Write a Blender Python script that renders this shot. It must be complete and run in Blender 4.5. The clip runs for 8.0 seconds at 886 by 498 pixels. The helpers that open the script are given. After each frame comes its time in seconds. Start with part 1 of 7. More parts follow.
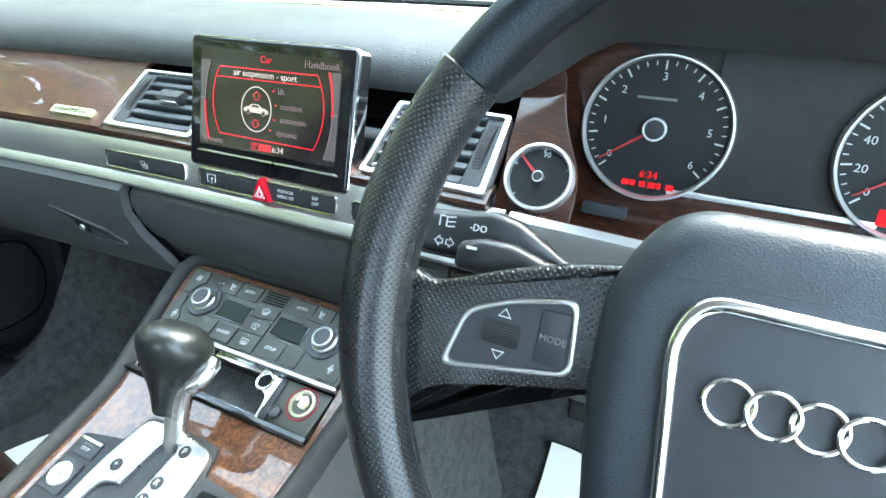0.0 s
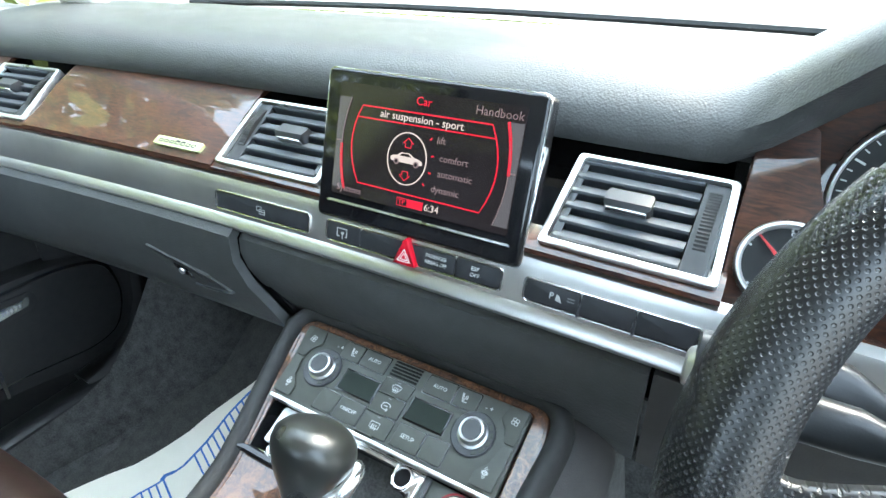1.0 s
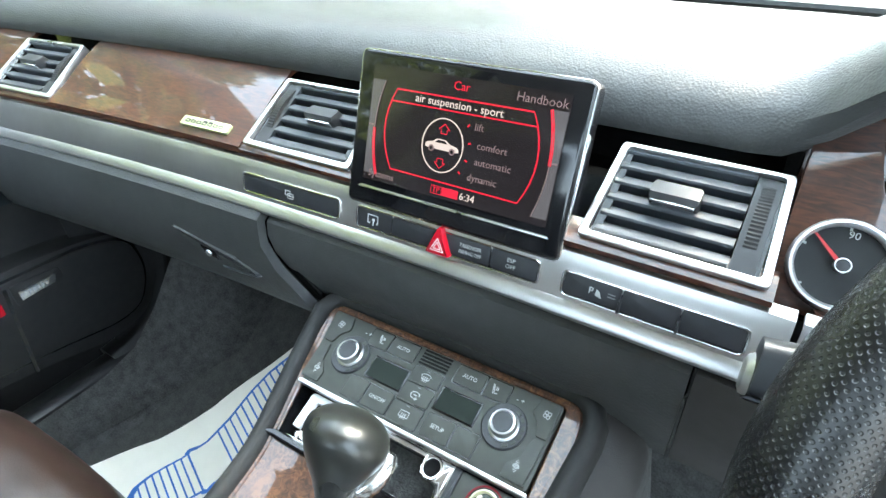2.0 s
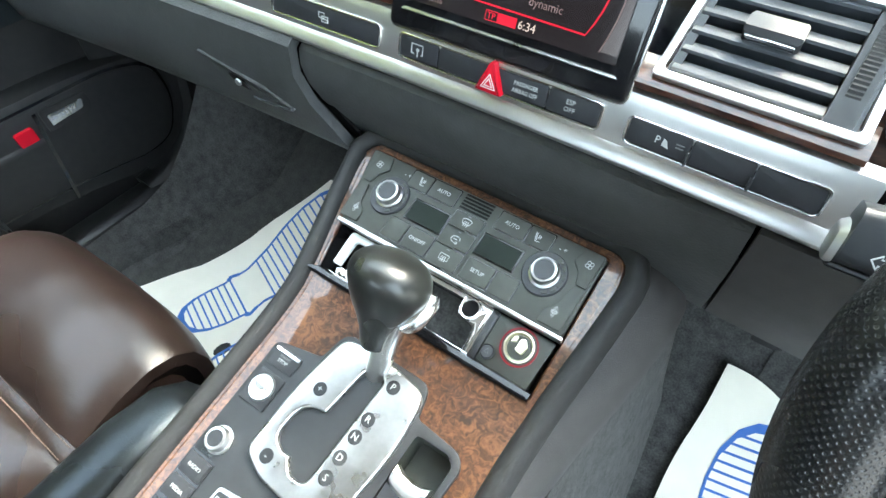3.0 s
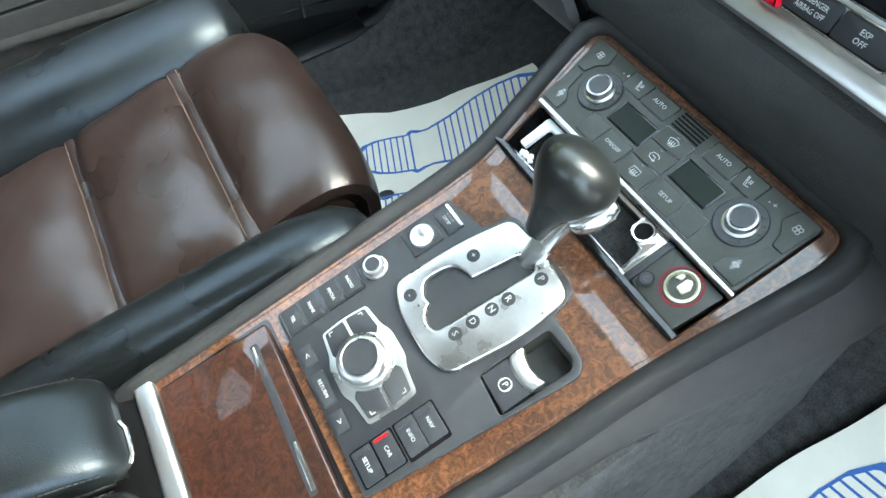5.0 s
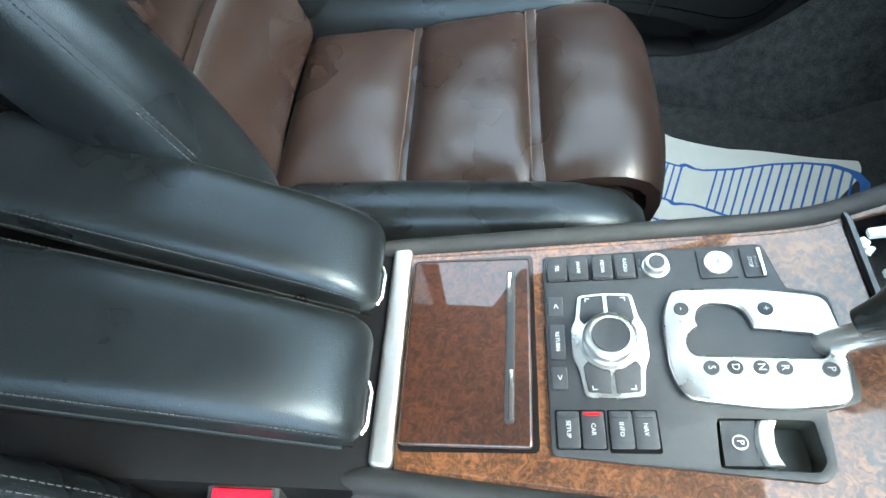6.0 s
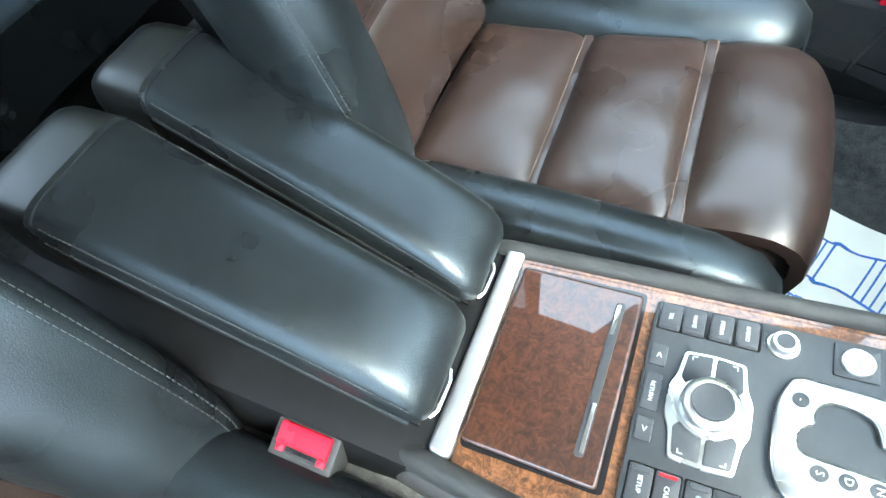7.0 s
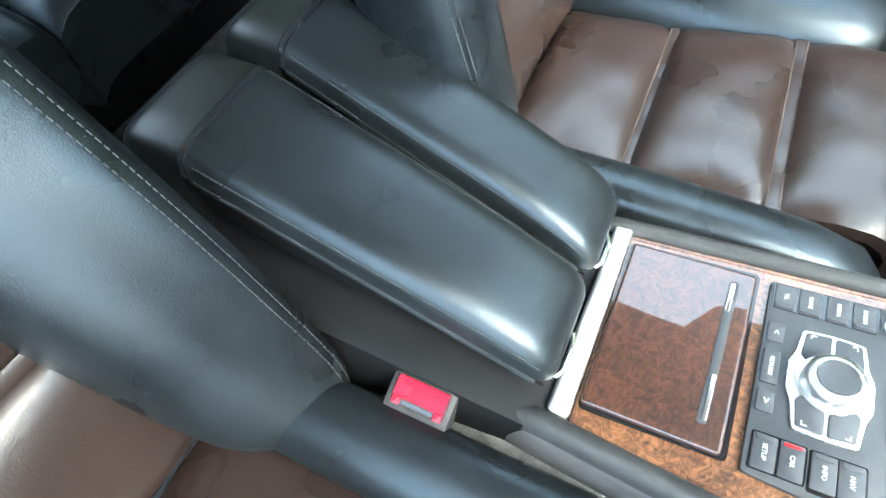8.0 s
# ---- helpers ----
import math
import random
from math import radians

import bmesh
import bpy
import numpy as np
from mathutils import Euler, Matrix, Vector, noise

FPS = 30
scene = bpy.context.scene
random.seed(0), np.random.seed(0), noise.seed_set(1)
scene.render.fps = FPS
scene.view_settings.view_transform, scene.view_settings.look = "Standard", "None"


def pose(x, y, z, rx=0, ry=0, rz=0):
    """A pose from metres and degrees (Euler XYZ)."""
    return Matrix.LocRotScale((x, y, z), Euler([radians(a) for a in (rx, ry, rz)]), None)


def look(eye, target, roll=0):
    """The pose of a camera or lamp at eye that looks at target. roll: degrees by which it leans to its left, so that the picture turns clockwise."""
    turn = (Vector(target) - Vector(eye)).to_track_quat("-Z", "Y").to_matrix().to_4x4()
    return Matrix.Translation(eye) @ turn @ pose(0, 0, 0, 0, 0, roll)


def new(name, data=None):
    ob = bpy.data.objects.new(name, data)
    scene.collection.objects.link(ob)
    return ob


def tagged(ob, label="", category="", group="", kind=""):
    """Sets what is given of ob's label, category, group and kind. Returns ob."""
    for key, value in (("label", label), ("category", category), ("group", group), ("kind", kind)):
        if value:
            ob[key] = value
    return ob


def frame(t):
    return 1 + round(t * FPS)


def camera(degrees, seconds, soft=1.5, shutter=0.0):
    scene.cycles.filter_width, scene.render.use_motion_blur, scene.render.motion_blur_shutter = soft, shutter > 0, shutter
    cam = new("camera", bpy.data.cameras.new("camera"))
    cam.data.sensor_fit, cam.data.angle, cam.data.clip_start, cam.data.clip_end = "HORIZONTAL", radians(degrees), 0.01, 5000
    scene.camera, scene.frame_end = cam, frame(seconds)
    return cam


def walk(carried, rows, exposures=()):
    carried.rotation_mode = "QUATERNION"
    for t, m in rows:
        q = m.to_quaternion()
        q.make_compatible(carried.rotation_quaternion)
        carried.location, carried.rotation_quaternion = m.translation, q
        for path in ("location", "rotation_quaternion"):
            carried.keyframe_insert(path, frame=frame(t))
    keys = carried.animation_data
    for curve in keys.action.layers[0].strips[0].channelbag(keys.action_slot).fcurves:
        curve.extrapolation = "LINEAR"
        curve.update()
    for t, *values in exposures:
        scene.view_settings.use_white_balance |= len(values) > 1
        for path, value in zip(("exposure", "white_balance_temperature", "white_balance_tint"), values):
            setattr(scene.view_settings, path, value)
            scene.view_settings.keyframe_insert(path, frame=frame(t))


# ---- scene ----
cam = camera(77.78, 8.0)
PATH = [
    (0.0, 0.3553, 0.0950, 0.9309, 59.15, 0.80, 26.01),
    (0.3, 0.2931, 0.1119, 0.9439, 59.33, 0.67, 27.43),
    (0.5, 0.2475, 0.1180, 0.9445, 58.86, 0.61, 27.74),
    (1.0, 0.2095, 0.1365, 0.9429, 58.94, 0.93, 29.99),
    (1.2, 0.2016, 0.1442, 0.9436, 58.79, 1.12, 30.84),
    (2.3, 0.1864, 0.1398, 0.9501, 53.12, 0.98, 32.17),
    (2.5, 0.1836, 0.1406, 0.9551, 49.45, 1.02, 32.77),
    (2.8, 0.1769, 0.1441, 0.9429, 44.21, 1.11, 34.30),
    (3.0, 0.1657, 0.1457, 0.9347, 40.05, 0.75, 35.05),
    (3.3, 0.1603, 0.1470, 0.9382, 33.53, 0.98, 36.60),
    (3.5, 0.1548, 0.1450, 0.9369, 31.19, 1.38, 38.72),
    (4.0, 0.1548, 0.1386, 0.9393, 30.52, 1.22, 45.50),
    (4.2, 0.1567, 0.1420, 0.9391, 30.16, 1.91, 48.25),
    (5.3, 0.1573, 0.0968, 0.9244, 30.62, 1.50, 65.90),
    (5.5, 0.1582, 0.0680, 0.9247, 30.80, 0.79, 72.38),
    (6.0, 0.1621, 0.0081, 0.9218, 30.81, -0.51, 92.87),
    (6.5, 0.1576, 0.0040, 0.9215, 30.32, 0.53, 105.72),
    (7.0, 0.1615, -0.0061, 0.9199, 30.22, 0.24, 111.67),
    (7.5, 0.1747, -0.0328, 0.9175, 29.99, -0.34, 114.57),
    (7.8, 0.1996, -0.0629, 0.9142, 29.63, -1.79, 114.65),
    (8.0, 0.2294, -0.0887, 0.9127, 30.07, -1.85, 114.81),
]
walk(cam, [(t, pose(x, y, z, rx, ry, rz)) for t, x, y, z, rx, ry, rz in PATH],
     exposures=[(0.0, 4.02, 6350, 1.0), (1.2, 3.85, 6600, 5.0), (2.7, 3.95, 6900, 5.0), (3.5, 3.75, 7000, 5.0), (5.5, 3.58, 6500, 1.0), (6.5, 4.08, 6350, 0.0), (8.0, 4.32, 6350, 1.0)])

# ---- light ----
world = bpy.data.worlds.new("sky")
scene.world = world
world.use_nodes = True
wn = world.node_tree.nodes
sky = wn.new("ShaderNodeTexSky")
sky.sky_type, sky.sun_disc = "NISHITA", False
sky.dust_density, sky.air_density = 2.5, 1.0
sky.sun_elevation, sky.sun_rotation = radians(48), radians(25)
wn["Background"].inputs[1].default_value = 0.15
veil = wn.new("ShaderNodeMix")
veil.data_type = "RGBA"
veil.inputs["Factor"].default_value = 0.6
veil.inputs["B"].default_value = (4.3, 5.2, 6.2, 1)
world.node_tree.links.new(sky.outputs[0], veil.inputs["A"])
world.node_tree.links.new(veil.outputs["Result"], wn["Background"].inputs[0])
sun_data = bpy.data.lights.new("sun", "SUN")
sun_data.energy, sun_data.angle, sun_data.color = 0.6, radians(24), (1.0, 0.93, 0.84)
sun = new("sun", sun_data)
sun.matrix_world = look((1.7, 3.6, 4.5), (0, 0, 0))


# ---- materials ----
def mat(name, color, rough=0.5, metal=0.0, coat=0.0, scale=40.0, vary=0.25, bump=0.0, bump_scale=400.0, kind="noise", spec=0.5, wear=0.06, creased=0.0):
    """A surface with variation at two scales, a fine relief and uneven gloss."""
    m = bpy.data.materials.new(name)
    m.use_nodes = True
    nt = m.node_tree
    b = nt.nodes["Principled BSDF"]
    b.inputs["Metallic"].default_value, b.inputs["Coat Weight"].default_value = metal, coat
    b.inputs["Coat Roughness"].default_value = 0.04
    b.inputs["Specular IOR Level"].default_value = spec
    co = nt.nodes.new("ShaderNodeTexCoord")
    big, fine = nt.nodes.new("ShaderNodeTexNoise"), nt.nodes.new("ShaderNodeTexNoise")
    big.inputs["Scale"].default_value, big.inputs["Detail"].default_value = scale / 6, 3
    fine.inputs["Scale"].default_value, fine.inputs["Detail"].default_value = scale, 5
    mix = nt.nodes.new("ShaderNodeMath")
    mix.operation = "ADD"
    ramp = nt.nodes.new("ShaderNodeMapRange")
    ramp.inputs[1].default_value, ramp.inputs[2].default_value = 0.6, 1.4
    ramp.inputs[3].default_value, ramp.inputs[4].default_value = 1 - vary, 1 + vary
    mul = nt.nodes.new("ShaderNodeVectorMath")
    mul.operation = "SCALE"
    mul.inputs[0].default_value = color
    ro = nt.nodes.new("ShaderNodeMapRange")
    ro.inputs[1].default_value, ro.inputs[2].default_value = 0.3, 0.7
    ro.inputs[3].default_value, ro.inputs[4].default_value = rough - wear, rough + wear
    for n in (big, fine):
        nt.links.new(co.outputs["Object"], n.inputs["Vector"])
    nt.links.new(big.outputs[0], mix.inputs[0])
    nt.links.new(fine.outputs[0], mix.inputs[1])
    nt.links.new(mix.outputs[0], ramp.inputs[0])
    nt.links.new(ramp.outputs[0], mul.inputs["Scale"])
    nt.links.new(mul.outputs[0], b.inputs["Base Color"])
    nt.links.new(big.outputs[0], ro.inputs[0])
    nt.links.new(ro.outputs[0], b.inputs["Roughness"])
    if bump:
        t = nt.nodes.new("ShaderNodeTexVoronoi" if kind == "leather" else "ShaderNodeTexNoise")
        t.inputs["Scale"].default_value = bump_scale
        bp = nt.nodes.new("ShaderNodeBump")
        bp.inputs["Strength"].default_value, bp.inputs["Distance"].default_value = bump, 0.0006
        nt.links.new(co.outputs["Object"], t.inputs["Vector"])
        nt.links.new(t.outputs[0], bp.inputs["Height"])
        if kind == "leather":
            # soft creases over the grain
            cr = nt.nodes.new("ShaderNodeTexNoise")
            cr.inputs["Scale"].default_value, cr.inputs["Detail"].default_value, cr.inputs["Distortion"].default_value = 15, 3, 0.4
            b2 = nt.nodes.new("ShaderNodeBump")
            b2.inputs["Strength"].default_value, b2.inputs["Distance"].default_value = 0.10 * float(creased), 0.0045
            nt.links.new(co.outputs["Object"], cr.inputs["Vector"])
            nt.links.new(cr.outputs[0], b2.inputs["Height"])
            # fine wrinkles, drawn out across the panel
            mp, fw, b3 = nt.nodes.new("ShaderNodeMapping"), nt.nodes.new("ShaderNodeTexNoise"), nt.nodes.new("ShaderNodeBump")
            mp.inputs["Scale"].default_value = (1.0, 2.6, 1.6)
            fw.inputs["Scale"].default_value, fw.inputs["Detail"].default_value, fw.inputs["Distortion"].default_value = 34, 4, 1.2
            b3.inputs["Strength"].default_value, b3.inputs["Distance"].default_value = 0.09 * float(creased), 0.0016
            nt.links.new(co.outputs["Object"], mp.inputs[0])
            nt.links.new(mp.outputs[0], fw.inputs["Vector"])
            nt.links.new(fw.outputs[0], b3.inputs["Height"])
            nt.links.new(b2.outputs[0], b3.inputs["Normal"])
            nt.links.new(b3.outputs[0], bp.inputs["Normal"])
        nt.links.new(bp.outputs[0], b.inputs["Normal"])
    return m


def burl(name, dark, mid, light, scale, stretch=(1, 1, 1), curl=1.0):
    """Lacquered burr wood: curled fine figure, dark eyes and slow changes of tone under a clear coat."""
    m = bpy.data.materials.new(name)
    m.use_nodes = True
    nt = m.node_tree
    b = nt.nodes["Principled BSDF"]
    b.inputs["Roughness"].default_value = 0.45
    b.inputs["Specular IOR Level"].default_value = 0.25
    b.inputs["Coat Weight"].default_value, b.inputs["Coat Roughness"].default_value = 1.0, 0.02
    co, mp = nt.nodes.new("ShaderNodeTexCoord"), nt.nodes.new("ShaderNodeMapping")
    mp.inputs["Scale"].default_value = stretch
    nt.links.new(co.outputs["Object"], mp.inputs[0])
    # the field is bent by a coarse noise before the figure is drawn
    bend = nt.nodes.new("ShaderNodeTexNoise")
    bend.inputs["Scale"].default_value, bend.inputs["Detail"].default_value = scale * 0.9, 2
    off = nt.nodes.new("ShaderNodeVectorMath")
    off.operation = "SCALE"
    off.inputs["Scale"].default_value = 2.6 * curl / scale
    warped = nt.nodes.new("ShaderNodeVectorMath")
    warped.operation = "ADD"
    nt.links.new(mp.outputs[0], bend.inputs["Vector"])
    nt.links.new(bend.outputs["Color"], off.inputs[0])
    nt.links.new(mp.outputs[0], warped.inputs[0])
    nt.links.new(off.outputs[0], warped.inputs[1])
    fig = nt.nodes.new("ShaderNodeTexNoise")
    fig.inputs["Scale"].default_value, fig.inputs["Detail"].default_value, fig.inputs["Distortion"].default_value = scale * 1.6, 7, 1.5
    fig.inputs["Roughness"].default_value = 0.62
    eye = nt.nodes.new("ShaderNodeTexVoronoi")
    eye.inputs["Scale"].default_value = scale * 2.4
    tone = nt.nodes.new("ShaderNodeTexNoise")
    tone.inputs["Scale"].default_value, tone.inputs["Detail"].default_value = scale / 5, 3
    for n in (fig, eye):
        nt.links.new(warped.outputs[0], n.inputs["Vector"])
    nt.links.new(mp.outputs[0], tone.inputs["Vector"])
    a1, a2 = nt.nodes.new("ShaderNodeMath"), nt.nodes.new("ShaderNodeMath")
    a1.operation = a2.operation = "MULTIPLY_ADD"
    a1.inputs[1].default_value, a2.inputs[1].default_value = 0.30, 0.34
    nt.links.new(eye.outputs["Distance"], a1.inputs[0])
    nt.links.new(fig.outputs[0], a1.inputs[2])
    nt.links.new(tone.outputs[0], a2.inputs[0])
    nt.links.new(a1.outputs[0], a2.inputs[2])
    ramp = nt.nodes.new("ShaderNodeValToRGB")
    ramp.color_ramp.elements[0].position, ramp.color_ramp.elements[0].color = 0.62, (*dark, 1)
    ramp.color_ramp.elements[1].position, ramp.color_ramp.elements[1].color = 1.0, (*light, 1)
    ramp.color_ramp.elements.new(0.80).color = (*mid, 1)
    nt.links.new(a2.outputs[0], ramp.inputs[0])
    nt.links.new(ramp.outputs[0], b.inputs["Base Color"])
    return m


def glow(name, color, strength):
    m = bpy.data.materials.new(name)
    m.use_nodes = True
    b = m.node_tree.nodes["Principled BSDF"]
    b.inputs["Base Color"].default_value = (*[c * 0.12 for c in color], 1)
    b.inputs["Roughness"].default_value = 0.12
    b.inputs["Emission Color"].default_value, b.inputs["Emission Strength"].default_value = (*color, 1), strength
    return m


LEATHER = mat("black_leather", (0.0052, 0.0063, 0.0069), 0.31, scale=60, bump=0.20, bump_scale=900, kind="leather", spec=0.35, wear=0.08, creased=0.7)
# blue of the sky's reflection is put into the sheen by this tint
LEATHER.node_tree.nodes["Principled BSDF"].inputs["Specular Tint"].default_value = (0.73, 0.88, 1.0, 1)
BROWN = mat("brown_leather", (0.0138, 0.0084, 0.0068), 0.30, spec=0.40, scale=40, bump=0.12, vary=0.10, bump_scale=700, kind="leather", creased=0.8)
DASH = mat("dash_skin", (0.040, 0.042, 0.042), 0.46, scale=80, bump=0.45, bump_scale=560, kind="leather", spec=0.42)
HUB = mat("airbag_skin", (0.0165, 0.0208, 0.0250), 0.45, scale=80, bump=0.25, bump_scale=1100, kind="leather", spec=0.42)
SOFT = mat("grey_plastic", (0.034, 0.0322, 0.0318), 0.55, scale=80, bump=0.3, bump_scale=900, spec=0.30)
RUBBER = mat("dark_rubber", (0.0185, 0.0188, 0.0190), 0.6, scale=90, bump=0.25, bump_scale=1100, spec=0.26)
PANEL = mat("panel_black", (0.0165, 0.018, 0.02025), 0.45, scale=120, bump=0.12, bump_scale=1500, spec=0.42)
BUTTON = mat("button_black", (0.0195, 0.021, 0.024), 0.42, scale=150, bump=0.08, bump_scale=1500, spec=0.42)
CLIMATE = mat("climate_grey", (0.0335, 0.0368, 0.0300), 0.5, scale=120, bump=0.1, bump_scale=1500, spec=0.42)
GLOSS = mat("gloss_black", (0.006, 0.006, 0.00675), 0.08, scale=30, wear=0.03, spec=0.42)
SILVER = mat("satin_metal", (0.62, 0.62, 0.61), 0.32, metal=1.0, scale=200, vary=0.06, bump=0.05, bump_scale=1500)
BRUSHED = mat("brushed_metal", (0.47, 0.47, 0.46), 0.30, metal=1.0, scale=260, vary=0.10, bump=0.08, bump_scale=2200)
CHROME = mat("chrome", (0.8, 0.8, 0.8), 0.14, metal=1.0, scale=90, vary=0.05, wear=0.04)
POLISHED = mat("polished_metal", (0.62, 0.62, 0.60), 0.27, metal=1.0, scale=90, vary=0.05, wear=0.05)
TRIM = mat("silver_trim", (0.58, 0.58, 0.566), 0.34, metal=0.92, scale=60, vary=0.06, bump=0.03, bump_scale=900)
CARPET = mat("carpet", (0.052, 0.052, 0.050), 0.95, scale=420, vary=0.75, bump=1.0, bump_scale=900, spec=0.42)
MATPILE = mat("mat_pile", (0.046, 0.046, 0.042), 0.95, scale=420, vary=0.6, bump=1.0, bump_scale=800, spec=0.42)
PAPER = mat("paper", (0.86, 0.82, 0.7), 0.7, scale=30, vary=0.05, bump=0.3, bump_scale=60)
INK = mat("blue_ink", (0.03, 0.14, 0.46), 0.6, scale=90, vary=0.15)
MARK = mat("pale_print", (0.42, 0.43, 0.42), 0.6, scale=90, vary=0.05)
LIGHTPLASTIC = mat("slat_grey", (0.036, 0.041, 0.047), 0.42, scale=90, bump=0.15, bump_scale=1200, spec=0.42)
DOORSKIN = mat("door_plastic", (0.0215, 0.0215, 0.0218), 0.5, scale=80, bump=0.3, bump_scale=900, spec=0.22)
# near black: shade on rear, low and recessed parts is put into the colour
SHADESKIN = mat("rear_plastic", (0.0028, 0.0028, 0.0031), 0.6, scale=80, bump=0.3, bump_scale=900, spec=0.12)
SILLSKIN = mat("sill_plastic", (0.01575, 0.0162, 0.0168), 0.36, scale=80, bump=0.1, bump_scale=900, spec=0.34)
WHITE = mat("white_mark", (0.75, 0.76, 0.75), 0.5, scale=90, vary=0.05)
GREYMARK = mat("grey_mark", (0.13, 0.135, 0.135), 0.5, scale=90, vary=0.05)
RED = mat("red_plastic", (0.42, 0.006, 0.018), 0.25, spec=0.2, scale=90, vary=0.1)
PILLAR = mat("pillar_cloth", (0.42, 0.41, 0.38), 0.9, scale=90, vary=0.1, bump=0.4, bump_scale=900)
LINING = mat("headlining", (0.42, 0.4, 0.36), 0.9, scale=90, vary=0.1, bump=0.4, bump_scale=900)
TAN = mat("brown_thread", (0.1125, 0.0825, 0.0675), 0.8, scale=200, spec=0.42)
WELT = mat("welt_skin", (0.0060, 0.0072, 0.0084), 0.22, spec=0.5, scale=60)
CAPSKIN = mat("cap_skin", (0.0050, 0.0056, 0.0058), 0.36, spec=0.20, scale=60, bump=0.1, bump_scale=900)
BARMETAL = mat("bar_metal", (0.70, 0.70, 0.685), 0.38, metal=1.0, scale=60, vary=0.05)
THREAD = mat("grey_thread", (0.024, 0.027, 0.029), 0.8, scale=200, spec=0.42)


def perforated():
    """Black leather with rows of small punched holes, in the parts' own surface measure."""
    m = mat("perforated_leather", (0.018, 0.018, 0.018), 0.27, scale=80, spec=0.50)
    nt = m.node_tree
    b = nt.nodes["Principled BSDF"]
    uv, mp = nt.nodes.new("ShaderNodeUVMap"), nt.nodes.new("ShaderNodeMapping")
    mp.inputs["Rotation"].default_value = (0, 0, radians(45))
    mp.inputs["Scale"].default_value = (400, 400, 400)
    v = nt.nodes.new("ShaderNodeTexVoronoi")
    v.voronoi_dimensions = "2D"
    v.inputs["Randomness"].default_value, v.inputs["Scale"].default_value = 0.0, 1.0
    hole = nt.nodes.new("ShaderNodeMapRange")
    hole.interpolation_type = "SMOOTHSTEP"
    hole.inputs[1].default_value, hole.inputs[2].default_value = 0.18, 0.34
    bp = nt.nodes.new("ShaderNodeBump")
    bp.inputs["Strength"].default_value, bp.inputs["Distance"].default_value = 0.55, 0.0008
    mx = nt.nodes.new("ShaderNodeMix")
    mx.data_type = "RGBA"
    mx.inputs["B"].default_value = (0.0075, 0.0078, 0.0082, 1)
    mx.inputs["A"].default_value = (0.0145, 0.0150, 0.0155, 1)
    nt.links.new(uv.outputs[0], mp.inputs[0])
    nt.links.new(mp.outputs[0], v.inputs["Vector"])
    nt.links.new(v.outputs["Distance"], hole.inputs[0])
    nt.links.new(hole.outputs[0], bp.inputs["Height"])
    nt.links.new(hole.outputs[0], mx.inputs["Factor"])
    nt.links.new(mx.outputs["Result"], b.inputs["Base Color"])
    nt.links.new(bp.outputs[0], b.inputs["Normal"])
    return m


PADDLE = perforated()
WOOD = burl("burr_wood", (0.0189, 0.0062, 0.0024), (0.0567, 0.0200, 0.0076), (0.1242, 0.0513, 0.0196), 80)
LIDWOOD = burl("red_burr_wood", (0.0075, 0.0021, 0.0010), (0.0215, 0.0062, 0.0025), (0.0430, 0.0140, 0.0058), 62)
DASHWOOD = burl("dark_grained_wood", (0.0095, 0.0026, 0.0013), (0.0290, 0.0082, 0.0034), (0.0600, 0.0190, 0.0076), 34, (1, 4, 4), 0.5)
LED = glow("red_led", (1.0, 0.02, 0.03), 0.075)
DARKRED = mat("dark_red", (0.2, 0.004, 0.01), 0.4, spec=0.2, scale=60)
NEEDLE = mat("red_needle", (0.34, 0.014, 0.018), 0.5, scale=60)
SCREEN_RED = glow("screen_red", (0.75, 0.02, 0.05), 0.075)
SCREEN_WHITE = glow("screen_white", (0.72, 0.60, 0.56), 0.075)
SCREEN_GREY = glow("screen_grey", (0.40, 0.28, 0.29), 0.035)
SCREEN_DARK = glow("screen_ground", (0.035, 0.028, 0.032), 0.035)
SCREEN_SIDE = glow("screen_side", (0.10, 0.095, 0.105), 0.09)


# ---- builders ----
def thing(name, at, label, category, group="", kind=""):
    return tagged(bpy.data.objects and _empty(name, at), label, category, group, kind)


def _empty(name, at):
    e = new(name)
    e.empty_display_size = 0.05
    e.location = at
    return e


def part(name, bm, material, parent=None, label="", smooth=True, kind=""):
    """Links a bmesh, in world places, as one mesh under a thing or a part."""
    bmesh.ops.recalc_face_normals(bm, faces=bm.faces)
    me = bpy.data.meshes.new(name)
    bm.to_mesh(me)
    bm.free()
    me.materials.append(material)
    if smooth:
        for p in me.polygons:
            p.use_smooth = True
        me.set_sharp_from_angle(angle=radians(38))
    ob = new(name, me)
    if parent is not None:
        ob.parent = parent
        if parent.data is None:
            ob.matrix_parent_inverse = Matrix.Translation(-parent.location)
    return tagged(ob, label, kind=kind)


def mapped(bm, f):
    for v in bm.verts:
        v.co = f(*v.co)
    return bm


def rounded(pts, r, n=4):
    """The outline with its corners rounded; r: one radius or one for each corner."""
    out, k = [], len(pts)
    for i, p in enumerate(pts):
        p = Vector(p)
        a, b = Vector(pts[i - 1]) - p, Vector(pts[(i + 1) % k]) - p
        q = r[i] if isinstance(r, (list, tuple)) else r
        q = min(q, a.length * 0.49, b.length * 0.49)
        if q <= 0:
            out.append(p)
            continue
        s, e = p + a.normalized() * q, p + b.normalized() * q
        for j in range(n + 1):
            t = j / n
            out.append(s * (1 - t) ** 2 + p * 2 * t * (1 - t) + e * t * t)
    return out


def rect(x0, x1, y0, y1, r=0.0, n=4):
    return rounded([(x0, y0), (x1, y0), (x1, y1), (x0, y1)], r, n) if r else [Vector(p) for p in ((x0, y0), (x1, y0), (x1, y1), (x0, y1))]


